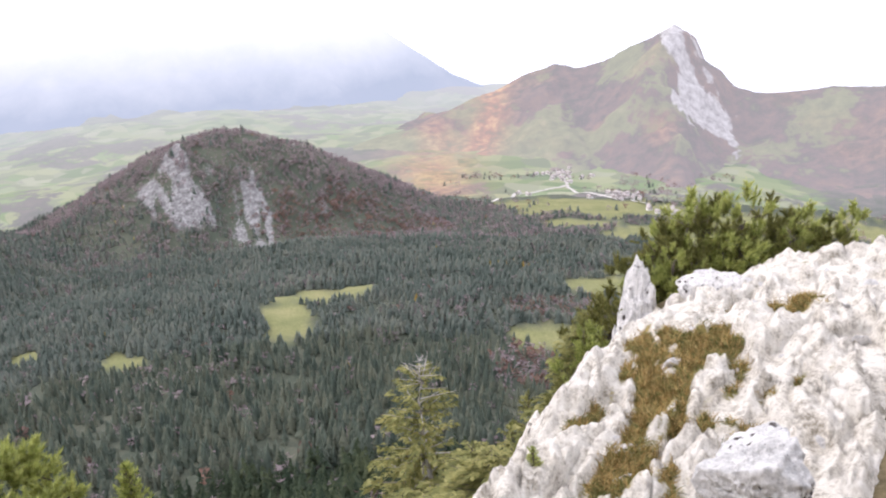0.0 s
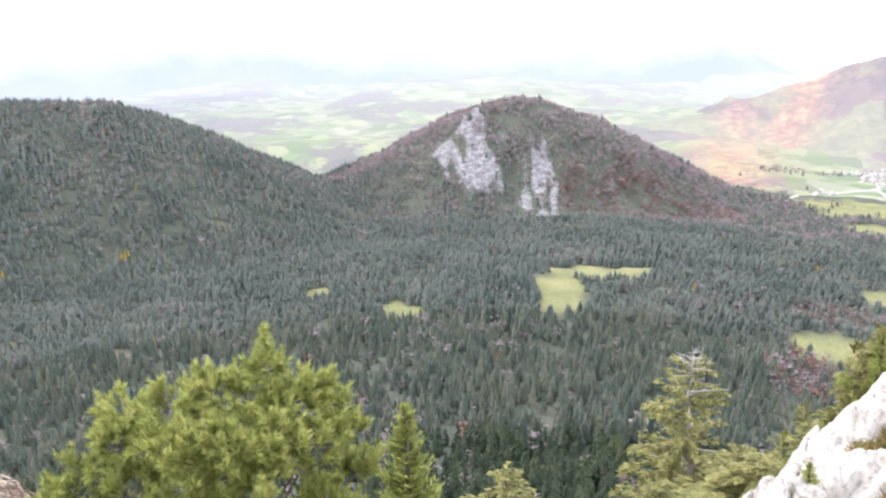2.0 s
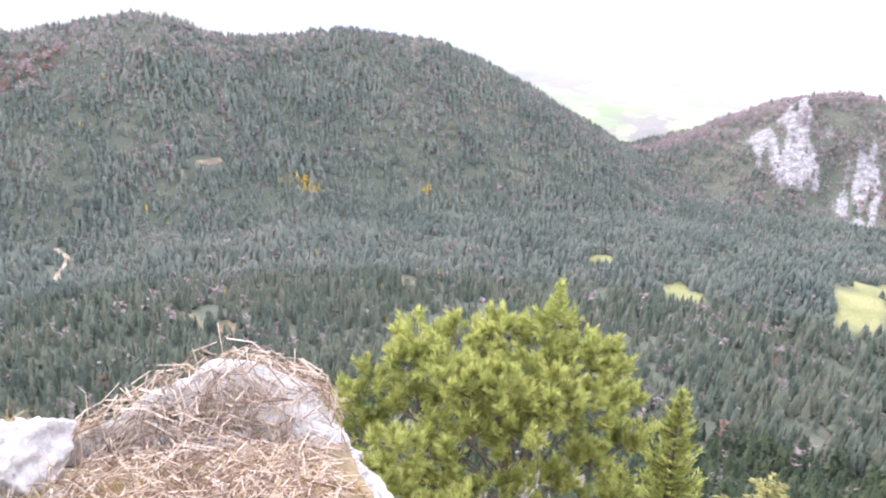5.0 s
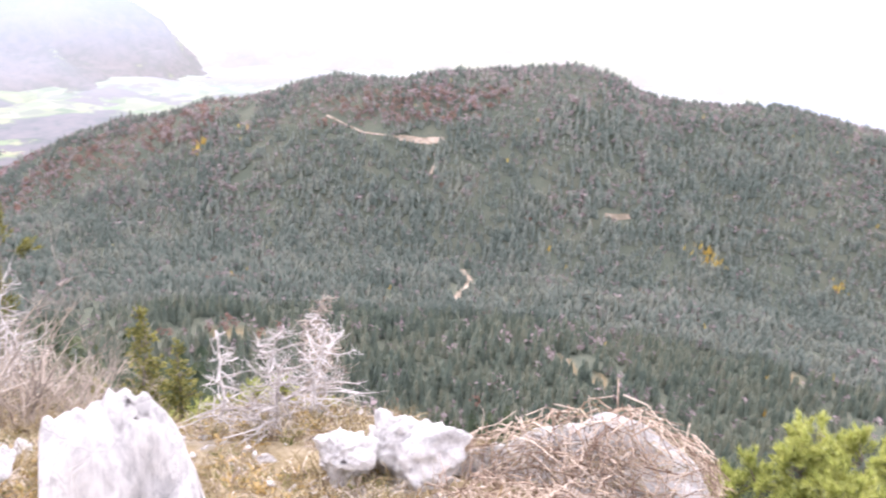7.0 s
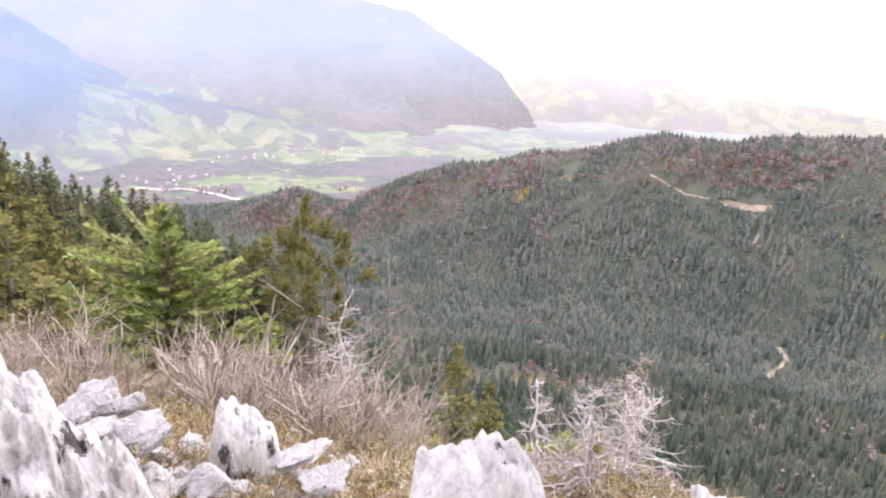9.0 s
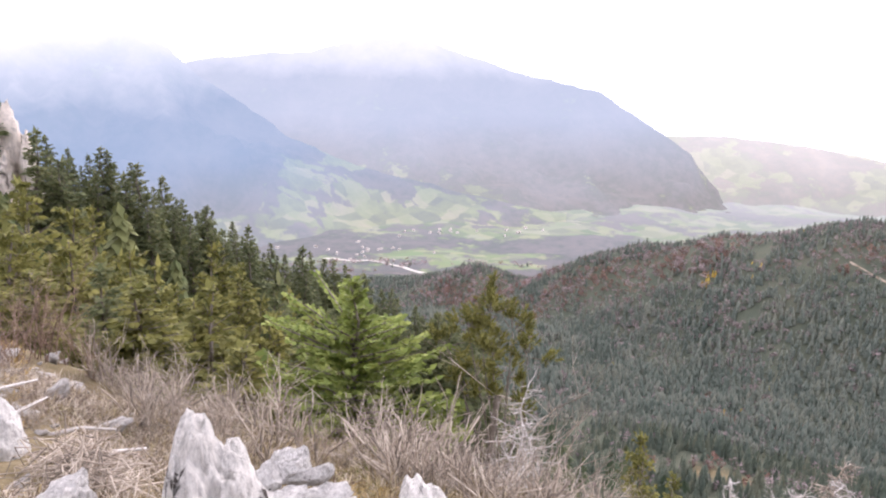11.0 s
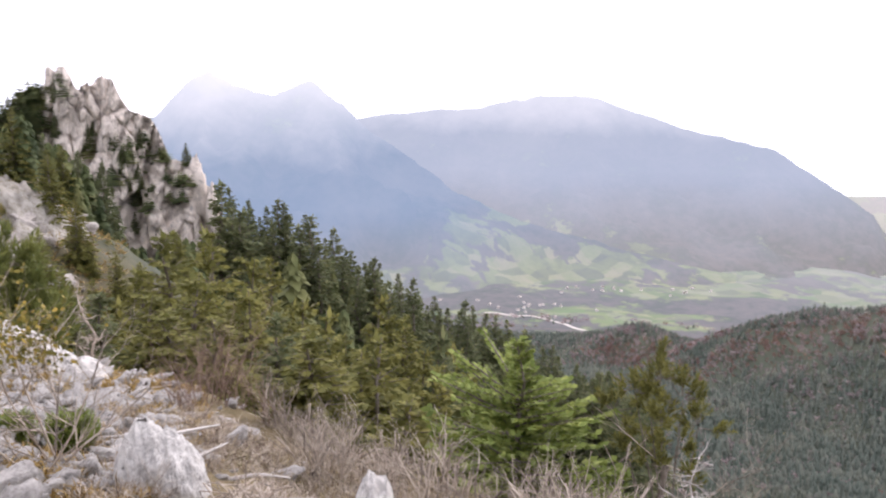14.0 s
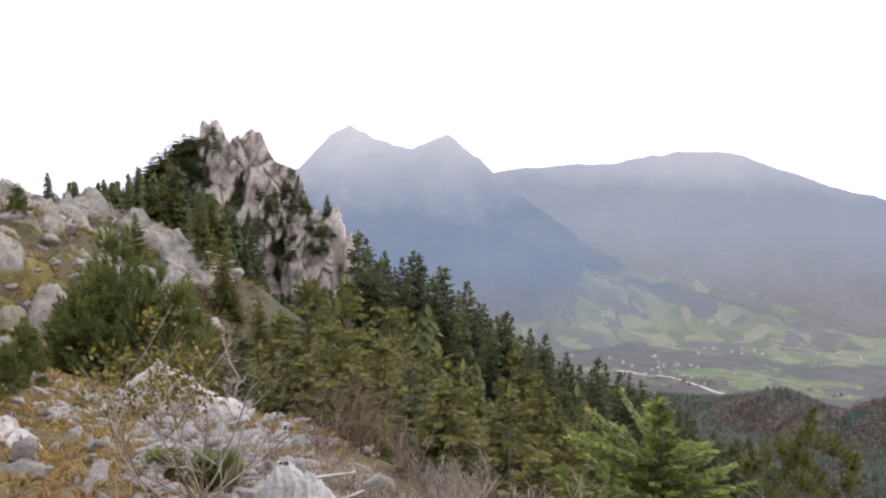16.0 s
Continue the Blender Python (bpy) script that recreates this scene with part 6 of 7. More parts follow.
def fin_rock(name, az, r, prof, base, depth, seed, label, material, flute=0.08, pits=14, nu=150, nv=64):
    """An upright rock with a ragged crest. prof: rows of degrees to the right of az and height angle of the crest."""
    rng = np.random.default_rng(seed)
    px_, pe = np.radians([q[0] for q in prof]), np.radians([q[1] for q in prof])
    X = np.linspace(r * math.tan(px_[0]), r * math.tan(px_[-1]), nu)
    crest_z = np.interp(X, r * np.tan(px_), r * np.tan(pe)) + 0.02 * fbm2(X * 14, X * 0, 1.0, seed, 4)
    edge = np.clip(np.minimum(X - X[0], X[-1] - X) / (0.22 * (X[-1] - X[0])), 0, 1) ** 0.5
    ph = np.linspace(-0.25, np.pi + 0.1, nv)
    P, XX = np.meshgrid(ph, X, indexing="ij")
    dd = depth * (0.30 + 0.70 * edge)[None] * (1 + 0.3 * fbm2(XX * 2.0, P * 0, 1.0, seed + 1, 3))
    up = np.sign(np.sin(P)) * np.abs(np.sin(P)) ** 0.62
    Y = -dd * np.cos(P) * (1.0 + 0.25 * (1 - np.clip(up, 0, 1)))
    Z = base + (crest_z[None] - base) * up
    q = np.stack([XX.ravel(), Y.ravel(), Z.ravel()], 1)
    run = np.abs(fbm(q * np.array([6.5, 5.0, 0.9]) + seed, seed + 2, 4, 0.55)).reshape(P.shape)
    dig = flute * (1.2 * run - 0.35) + 0.09 * depth * fbm(q * 9 + seed, seed + 3, 4).reshape(P.shape)
    for _ in range(pits):
        c = q[rng.integers(0, len(q))]
        w = rng.uniform(0.018, 0.045)
        d = ((q - c) / np.array([w, w, w * rng.uniform(1.0, 2.6)]))
        dig += rng.uniform(0.025, 0.07) * np.exp(-(d * d).sum(1)).reshape(P.shape)
    Y = Y + dig * np.cos(P)
    Z = Z - dig * np.clip(np.sin(P), 0, 1)
    ids = np.arange(P.size).reshape(P.shape)
    mesh = make_mesh(name, np.stack([XX, Y, Z], -1), np.stack([ids[:-1, :-1], ids[:-1, 1:], ids[1:, 1:], ids[1:, :-1]], -1).reshape(-1, 4), material, True)
    o = new(name, mesh)
    p = spot(az, 0, r)
    o.matrix_basis = Matrix.Translation((p.x, p.y, 0)) @ Matrix.Rotation(radians(az), 4, 'Z')
    return tagged(o, label, "boulder")


fin_rock("boulder", 72.6, 1.72, [(-6.9, -44), (-6.2, -37), (-5.7, -33.2), (-5.2, -32.7), (-4.0, -32.8), (-2.8, -32.4), (-1.5, -32.0), (-0.5, -31.6), (0.1, -31.4), (0.8, -31.8), (1.8, -32.6), (2.9, -34.2), (4.2, -36.4), (5.6, -39.5), (6.8, -44)],
         -2.4, 0.24, 612, "white angular limestone boulder with dark solution holes", M_ROCK_GREY, 0.045, 40)
fin_rock("boulder", 114.5, 8.2, [(-3.2, -28), (-2.4, -25), (-1.6, -23.1), (-0.9, -22.4), (-0.3, -22.4), (0.5, -22.8), (1.4, -23.1), (2.2, -23.9), (3.0, -25), (3.8, -28)],
         -4.9, 0.45, 620, "pale limestone boulder among grey brushwood", M_ROCK, 0.04, 10)
fin_rock("boulder", 87.9, 5.4, [(-2.4, -35), (-2.1, -32), (-1.7, -30.4), (-1.3, -29.9), (-0.6, -29.8), (0, -30.1), (1.2, -30.6), (2.0, -31.2), (2.5, -33), (3.0, -35)],
         -4.2, 0.30, 613, "grey-white fluted limestone block among dry grass", M_ROCK_GREY, 0.06, 8)
fin_rock("boulder", 101.3, 3.8, [(-3.2, -36), (-2.4, -32.5), (-1.8, -29.8), (-1.2, -28), (-0.6, -26.3), (-0.2, -25.7), (0.1, -25.7), (0.6, -26.2), (1.0, -26.7), (1.9, -27.0), (2.5, -27.4), (2.9, -27.8), (3.4, -28.8),
         (4.0, -30), (4.8, -31), (5.5, -31.5), (6.3, -31.4), (6.9, -31.8), (8, -33), (9.2, -34.6), (10, -36.5)],
         -3.3, 0.34, 614, "pointed fluted limestone spike with dark holes", M_ROCK_GREY, 0.11, 70, 240, 90)
boulder("boulder", 106.4, -28.8, 3.9, (0.5, 0.5, 1.1), 615, "fluted grey limestone block beside the spike", M_ROCK_GREY, 5, 0, taper=0.4, rough=0.08, flute=0.09)
cap_rock = boulder("boulder", 46.4, -32.7, 5.6, (3.0, 1.7, 1.9), 617, "white limestone boulder capped with matted dry grass", None, 6, 0, taper=0.3, rough=0.08)
boulder("boulder", 57.9, -32.8, 5.4, (0.75, 0.6, 0.8), 618, "white limestone block beside the grass-capped boulder", M_ROCK_STONE, 5, 0, rough=0.20, cut=(0.4, 0.9))
boulder("boulder", 62.0, -34.2, 5.2, (0.42, 0.4, 0.6), 619, "white limestone block in dry grass", M_ROCK_STONE, 5, 0, rough=0.20, cut=(0.4, 0.9))
boulder("boulder", 122.0, -15.8, 16.5, (2.7, 2.0, 3.2), 621, "grey limestone outcrop above rubble", M_ROCK_GREY, 5, 0, taper=1.1, rough=0.13, flute=0.06)
boulder("boulder", 131.2, -18.3, 11.0, (0.9, 0.8, 0.8), 622, "tilted limestone slab in rusty turf", M_ROCK_GREY, 5, 20, rough=0.1)
boulder("boulder", -18.8, -21.9, 24.5, (1.9, 2.2, 5.2), 623, "upright pale limestone tooth on the slope's rim", M_ROCK_GREY, 5, 0, taper=0.9, rough=0.12, flute=0.05)
boulder("boulder", -26.8, -31.5, 10.0, (1.4, 1.6, 1.6), 624, "large bright white limestone block", None, 6, 0, rough=0.1)
boulder("boulder", -24.4, -22.2, 23.5, (2.4, 1.8, 1.6), 625, "pale limestone ledge on the slope's rim", M_ROCK_GREY, 5, 0, rough=0.12)

# ---- the limestone slope ----
def slope_material(name, pale):
    """Bare ribbed limestone with dry turf in the hollows."""
    m, nt, bsdf, out = start(name)
    vec = nt.nodes.new("ShaderNodeNewGeometry").outputs["Position"]
    at = nt.nodes.new("ShaderNodeAttribute")
    at.attribute_name = "cover"
    sep = nt.nodes.new("ShaderNodeSeparateColor")
    nt.links.new(at.outputs["Color"], sep.inputs[0])
    fine, mid_, big = noise_node(nt, vec, 13.0, 8, 0.74), noise_node(nt, vec, 2.2, 6, 0.65), noise_node(nt, vec, 0.5, 4)
    rc = ramp_node(nt, [(q, tuple(pale * v for v in col)) for q, col in ((0.36, (0.24, 0.205, 0.155)), (0.43, (0.44, 0.395, 0.32)), (0.49, (0.64, 0.59, 0.50)), (0.60, (0.80, 0.755, 0.67)))])
    nt.links.new(math_node(nt, 'ADD', math_node(nt, 'MULTIPLY', fine, 0.5), math_node(nt, 'MULTIPLY', mid_, 0.5)), rc.inputs[0])
    tc = ramp_node(nt, [(0.32, (0.09, 0.09, 0.03)), (0.46, (0.21, 0.18, 0.06)), (0.58, (0.36, 0.28, 0.10)), (0.7, (0.45, 0.37, 0.18))])
    nt.links.new(math_node(nt, 'ADD', math_node(nt, 'MULTIPLY', fine, 0.6), math_node(nt, 'MULTIPLY', big, 0.4)), tc.inputs[0])
    k = math_node(nt, 'ADD', sep.outputs[0], math_node(nt, 'MULTIPLY', math_node(nt, 'SUBTRACT', fine, 0.5), 0.9))
    k = math_node(nt, 'MULTIPLY', math_node(nt, 'SUBTRACT', k, 0.42), 7.0, True)
    nt.links.new(mix_col(nt, k, rc.outputs[0], tc.outputs[0]), bsdf.inputs["Base Color"])
    bsdf.inputs["Roughness"].default_value = 0.95
    bsdf.inputs["Specular IOR Level"].default_value = 0.15
    bump_to(nt, bsdf, math_node(nt, 'ADD', fine, mid_), 0.9, 0.10)
    return m


A, R = np.meshgrid(np.arange(-36, 2.0, 0.15), np.arange(8.6, 33, 0.10))
x, y = polar(A, R)
z0 = land(x, y)
side = ledge_side(A, R)
# ribs run along the rim; hollows between them hold turf
ux, uy = x * 0.517 + y * 0.856, -x * 0.856 + y * 0.517
warp = 0.35 * fbm2(x, y, 2.4, 146, 3)
ribs = 1 - np.abs(fbm2(ux / 4.5, uy + warp, 0.95, 141, 4))
small = 1 - np.abs(fbm2(ux / 3.6, uy + warp, 0.34, 142, 3))
lump = fbm2(x, y, 1.6, 143, 5)
tiny = 1 - np.abs(fbm2(ux / 2.6, uy, 0.16, 145, 2))
sb, sj = blocks((uy + warp) / 0.62, ux / 1.5, 25)
sb2, sj2 = blocks((uy + warp) / 0.26, ux / 0.55, 26)
z = z0 + 0.45 * (ribs - 0.66) + 0.18 * (small - 0.6) + 0.07 * (tiny - 0.6) + 0.11 * lump + 0.30 * (sb - 0.5) + 0.13 * (sb2 - 0.5) - 0.16 * (1 - sj) - 0.07 * (1 - sj2)
z = np.maximum(z, z0 - 0.12) + 0.26
rim_fade = np.clip((side + 2.5) / 1.0, 0, 1) * np.clip((R - 8.6) / 1.5, 0, 1) * np.clip((33 - R) / 3, 0, 1) * np.clip((A + 36) / 2, 0, 1)
z = np.where(rim_fade > 0, z * rim_fade + (z0 - 0.35) * (1 - rim_fade), z0 - 0.35)
# the long turf strip, and smaller ones beside it
hollow = 0.0 - 0.9 * (ribs - 0.62) - 0.4 * (small - 0.6) - 0.25 * (sb - 0.5) + 0.40 * fbm2(x, y, 2.6, 144, 3)
for (a_0, r_0), (a_1, r_1), w_, k_ in (((-24.4, 19.4), (-19.8, 13.0), 0.85, 0.75), ((-16.5, 16.5), (-14.0, 13.4), 0.35, 0.35), ((-20.5, 20.2), (-18.4, 17.2), 0.35, 0.35), ((-30, 17), (-25, 11.5), 0.6, 0.45)):
    (x_0, y_0), (x_1, y_1) = polar(a_0, r_0), polar(a_1, r_1)
    t_ = np.clip(((x - x_0) * (x_1 - x_0) + (y - y_0) * (y_1 - y_0)) / ((x_1 - x_0) ** 2 + (y_1 - y_0) ** 2), 0, 1)
    hollow = hollow + k_ * np.exp(-(((x - x_0 - t_ * (x_1 - x_0)) ** 2 + (y - y_0 - t_ * (y_1 - y_0)) ** 2) / w_ ** 2))
hollow = np.clip(hollow, 0, 1)
n, m_ = A.shape
ids = np.arange(n * m_).reshape(n, m_)
me = make_mesh("limestone_slope", np.stack([x, y, z], -1), np.stack([ids[:-1, :-1], ids[1:, :-1], ids[1:, 1:], ids[:-1, 1:]], -1).reshape(-1, 4), slope_material("ribbed_limestone", 1.12), False)
cv = np.stack([hollow, hollow * 0, hollow * 0, hollow * 0 + 1], -1)
at = me.color_attributes.new("cover", 'FLOAT_COLOR', 'POINT')
at.data.foreach_set("color", cv.astype(np.float32).ravel())
tagged(new("limestone_slope", me), "ribbed white limestone slope with yellow turf in its hollows", "rock slope", kind="structure")
slope_grid = (A, R, x, y, z, hollow)

# ---- the rocky knoll ----
A, R = np.meshgrid(np.arange(117.5, 138, 0.13), np.arange(22, 56, 0.11))
x, y = polar(A, R)
z0 = land(x, y)
kb, kj = blocks(x / 1.5 + y / 4, y / 1.1, 15)
kb2, kj2 = blocks(x / 0.6, y / 0.5 + x / 2, 16)
z = z0 + 0.25 + 0.95 * (kb - 0.35) + 0.6 * (kb2 - 0.4) - 0.35 * (1 - kj) - 0.15 * (1 - kj2) + 0.5 * fbm2(x, y, 1.4, 151, 6)
rough_ = 0.72 + 0.28 * np.clip(fbm2(x, y, 7.0, 152, 3) * 2, -1, 1)
fade = np.clip((A - 118) / 3, 0, 1) * np.clip((R - 23) / 4, 0, 1) * np.clip((55 - R) / 4, 0, 1) * rough_
z = z0 - 0.5 + (z - z0 + 0.5) * fade
turf_k = np.clip(0.30 - 0.6 * (kb - 0.4) - 0.25 * (kb2 - 0.5) + 0.4 * fbm2(x, y, 5, 153, 3), 0, 1)
n, m_ = A.shape
ids = np.arange(n * m_).reshape(n, m_)
me = make_mesh("rocky_knoll", np.stack([x, y, z], -1), np.stack([ids[:-1, :-1], ids[1:, :-1], ids[1:, 1:], ids[:-1, 1:]], -1).reshape(-1, 4), slope_material("broken_knoll_limestone", 0.66), True)
at = me.color_attributes.new("cover", 'FLOAT_COLOR', 'POINT')
at.data.foreach_set("color", np.stack([turf_k, turf_k * 0, turf_k * 0, turf_k * 0 + 1], -1).astype(np.float32).ravel())
tagged(new("rocky_knoll", me), "broken grey limestone knoll with patches of rusty turf", "rock slope", kind="structure")

# ---- stones and rubble ----
stone_kinds = [rock_mesh("stone%d" % k, (1.0, 0.66 + 0.1 * (k % 3), 0.52 + 0.1 * (k % 2)), 700 + k, M_ROCK_STONE, 4, 9, 0.10, cut=(0.34, 0.72), grain=1.4) for k in range(8)]
for mesh in stone_kinds:
    mesh.polygons.foreach_set("use_smooth", np.zeros(len(mesh.polygons), bool))
rs = random.Random(21)


def stone(p, s, group, label, sink=0.2):
    o = new("stone", stone_kinds[rs.randrange(8)])
    o.matrix_basis = Matrix.Translation((p.x, p.y, p.z + s * (0.32 - sink))) @ Euler((rs.uniform(-0.5, 0.5), rs.uniform(-0.5, 0.5), rs.uniform(0, 6.28))).to_matrix().to_4x4()
    o.scale = (s * rs.uniform(0.8, 1.4), s, s * rs.uniform(0.7, 1.1))
    return tagged(o, label, "stone", group)


for _ in range(46):
    stone(on_land(rs.gauss(96, 3.2), rs.gauss(5.6, 0.7)), rs.choice([0.12, 0.16, 0.2, 0.28, 0.36]), "white stones by the viewpoint", "white limestone stone lying in dry turf")
for _ in range(70):
    stone(on_land(rs.uniform(58, 108), rs.uniform(2.6, 7.5)), rs.choice([0.08, 0.1, 0.14, 0.2, 0.3]), "white stones by the viewpoint", "white limestone stone lying in dry turf")


# leaning white slabs between the spike and the fluted block
for az, el, r, s in [(99.0, -29.9, 5.5, 0.22), (97.6, -29.6, 5.4, 0.34), (96.1, -28.7, 5.7, 0.42), (96.9, -30.6, 5.2, 0.34), (95.2, -29.2, 5.6, 0.30), (94.6, -30.6, 5.3, 0.36), (93.4, -31.3, 5.1, 0.34),
                     (96.0, -31.8, 5.0, 0.36), (94.9, -33.0, 4.8, 0.34), (90.3, -33.4, 4.8, 0.34), (98.0, -31.2, 5.1, 0.2), (108.6, -28.8, 5.0, 0.36), (110.2, -30.0, 4.8, 0.30), (111.8, -30.4, 4.9, 0.34), (109.4, -31.4, 4.6, 0.3), (85.0, -33.0, 4.9, 0.3), (83.0, -34.2, 4.8, 0.34)]:
    p = spot(az, el, r)
    o = new("stone", stone_kinds[rs.randrange(8)])
    o.matrix_basis = Matrix.Translation((p.x, p.y, p.z - 0.22 * s)) @ Matrix.Rotation(radians(az), 4, 'Z') @ Euler((rs.uniform(-0.3, 0.3), rs.uniform(-0.75, -0.35), rs.uniform(-0.5, 0.3))).to_matrix().to_4x4()
    o.scale = (s * 1.1, s, s)
    tagged(o, "white limestone slab leaning in dry turf", "stone", "white stones by the viewpoint")


def rubble(name, rows, material, label):
    """Loose blocks as one heap. rows: place and size."""
    vs, fs, off = [], [], 0
    for k, (p, s) in enumerate(rows):
        src = rubble_forms[2 * (k % 5) + (1 if s > 0.28 else 0)]
        m = Matrix.Translation((p.x, p.y, p.z + (0.12 if s < 0.45 else -0.12) * s)) @ Euler((rs.uniform(-0.6, 0.6), rs.uniform(-0.6, 0.6), rs.uniform(0, 6.28))).to_matrix().to_4x4() @ Matrix.Diagonal((s * rs.uniform(0.8, 1.5), s, s * rs.uniform(0.6, 1.0), 1))
        m = np.array(m)
        vs.append(src[0] @ m[:3, :3].T + m[:3, 3])
        fs.append(src[1] + off)
        off += len(src[0])
    return tagged(new(name, make_mesh(name, np.concatenate(vs), np.concatenate(fs), material, False)), label, "rubble", kind="stuff")


rubble_forms = []
for k in range(10):
    me = rock_mesh("form", (1.2, 0.8 + 0.15 * (k % 3), 0.75), 720 + k, None, 3 if k % 2 else 2, 8, 0.20, cut=(0.30, 0.66), grain=1.5)
    co = np.zeros(len(me.vertices) * 3)
    me.vertices.foreach_get("co", co)
    rubble_forms.append((co.reshape(-1, 3), np.array([q.vertices[:] for q in me.polygons])))
    bpy.data.meshes.remove(me)
heap = [(on_land(rs.gauss(121.5, 4.6), abs(rs.gauss(14, 3.4)) + 1), rs.choice([0.07, 0.09, 0.12, 0.16, 0.2, 0.26, 0.38])) for _ in range(760)]
heap += [(on_land(rs.gauss(121.5, 3.0), rs.uniform(8.5, 13.5)), rs.choice([0.08, 0.1, 0.14, 0.2, 0.28, 0.36])) for _ in range(260)]
rubble("limestone_rubble", heap, M_ROCK_RUBBLE, "grey broken limestone rubble on rusty turf")
crown_rocks = [(on_land(rs.uniform(121.5, 134), rs.uniform(30, 48), 0.1), rs.choice([0.3, 0.4, 0.5, 0.7, 1.0])) for _ in range(260)]
crown_rocks += [(on_land(rs.uniform(119.0, 125.5), rs.uniform(34, 60), 0.1), rs.choice([0.3, 0.4, 0.6, 0.9, 1.2])) for _ in range(260)]
rubble("knoll_rocks", crown_rocks, M_KNOLL_ROCK, "weathered beige limestone blocks strewn over the knoll")
gravel = [(on_land(rs.uniform(56, 112), rs.uniform(2.4, 8)), rs.choice([0.03, 0.04, 0.06, 0.09])) for _ in range(420)]
rubble("stone_chips", gravel, M_ROCK_STONE, "white limestone chips scattered in dry turf")
for _ in range(60):
    a_, r_ = rs.uniform(-33, -8), rs.uniform(10, 27)
    if ledge_side(np.array([a_]), np.array([r_]))[0] > 0.3:
        stone(on_land(a_, r_, 0.15), rs.choice([0.2, 0.3, 0.4]), "blocks on the limestone slope", "white limestone block on the ribbed slope")


# ---- brushwood ----
twig_kinds = [bush_meshes("bare_shrub%d" % k, 740 + k, 0.8, 9, 2, M_TWIG, 0.6, 2, 0.007, 0.10, 0.34, 3, 1.1)[0] for k in range(5)]
red_kinds = [bush_meshes("red_shrub%d" % k, 750 + k, 1.2, 9, 2, M_TWIG_RED, 0.4, 2, 0.008, 0.2, 0.2, 3, 0.7)[0] for k in range(2)]


def shrub(kinds, p, s, label, group):
    o = new("bare_shrub", kinds[rs.randrange(len(kinds))])
    o.matrix_basis = Matrix.Translation(p) @ Matrix.Rotation(rs.uniform(0, 6.28), 4, 'Z')
    o.scale = (s * rs.uniform(0.9, 1.4), s * rs.uniform(0.9, 1.4), s)
    return tagged(o, label, "shrub", group)


TWIG_LABEL = "leafless grey-brown shrub with fine upright twigs"
for _ in range(52):
    a_ = rs.uniform(80, 112)
    shrub(twig_kinds, on_land(a_, float(np.interp(a_, RIM_A, RIM_R)) * rs.uniform(0.80, 1.12), -0.05), rs.uniform(0.45, 0.95), TWIG_LABEL, "bare shrubs along the brink")
for _ in range(16):
    shrub(twig_kinds, on_land(rs.uniform(110, 119), rs.uniform(8, 13), -0.05), rs.uniform(0.35, 0.6), TWIG_LABEL, "bare shrubs along the brink")
for _ in range(14):
    shrub(twig_kinds, on_land(rs.uniform(76, 86), rs.uniform(9.2, 12), -0.05), rs.uniform(0.8, 1.4), TWIG_LABEL, "bare shrubs along the brink")
stem_kinds = [bush_meshes("stem_shrub%d" % k, 745 + k, 0.95, 11, 1, M_TWIG, 0.45, 2, 0.013, 0.12, 0.22, 4, 0.8)[0] for k in range(4)]
for _ in range(30):
    a_ = rs.uniform(82, 111)
    shrub(stem_kinds, on_land(a_, float(np.interp(a_, RIM_A, RIM_R)) * rs.uniform(0.78, 1.0), -0.05), rs.uniform(0.5, 0.95), "leafless shrub of thick pale upright stems", "bare shrubs along the brink")
# tangled brush heaped against the boulder
rb = np.random.default_rng(77)
rods = []
for _ in range(330):
    c = np.array(on_land(rb.normal(111.6, 1.4), rb.normal(7.7, 0.28), rb.random() * 0.24)[:])
    d = rb.normal(size=3) * np.array([1, 1, 0.35])
    d /= np.linalg.norm(d)
    L, bow, w = rb.uniform(0.2, 0.7), rb.normal(size=3) * 0.12 + np.array([0, 0, 0.08]), rb.uniform(0.003, 0.008)
    q = [c - d * L / 2, c + bow * 0.8, c + d * L / 2]
    rods += [(q[0], q[1], w, w * 0.8), (q[1], q[2], w * 0.8, w * 0.5)]
bv, bf = tubes(rods, 4)
tagged(new("brush_pile", make_mesh("brush_pile", bv, bf, M_TWIG)), "heap of tangled grey sticks against the boulder", "brush pile", kind="stuff")
for az, r, L, turn in [(116.6, 10.6, 1.3, 0.3), (117.4, 10.2, 0.9, 1.2), (115.2, 9.6, 1.1, 0.8), (112.0, 9.4, 0.8, -0.2), (118.5, 10.8, 1.4, -0.4), (110.4, 8.6, 0.7, 0.2), (116.0, 9.0, 0.9, 1.9)]:
    p = np.array(on_land(az, r, 0.07)[:])
    d = np.array([math.cos(turn + radians(az)), math.sin(turn + radians(az)), 0.06])
    m_ = p + np.array([0, 0, 0.06]) + d * L * 0.1
    sv, sf = tubes([(p - d * L / 2, m_, 0.028, 0.022), (m_, p + d * L / 2, 0.022, 0.010)], 6)
    tagged(new("fallen_branch", make_mesh("fallen_branch", sv, sf, M_DEADWOOD, True)), "bleached fallen branch lying on the turf", "branch", "fallen branches")
for a_, r_, s_ in [(112.6, 14.2, 0.95), (113.8, 14.0, 0.9), (111.4, 14.4, 0.8), (115.2, 13.4, 0.7), (114.6, 12.8, 0.7), (110.4, 13.6, 0.7)]:
    shrub(red_kinds, on_land(a_, r_, -0.05), s_, "leafless reddish-brown shrub before the spruces", "reddish shrubs")
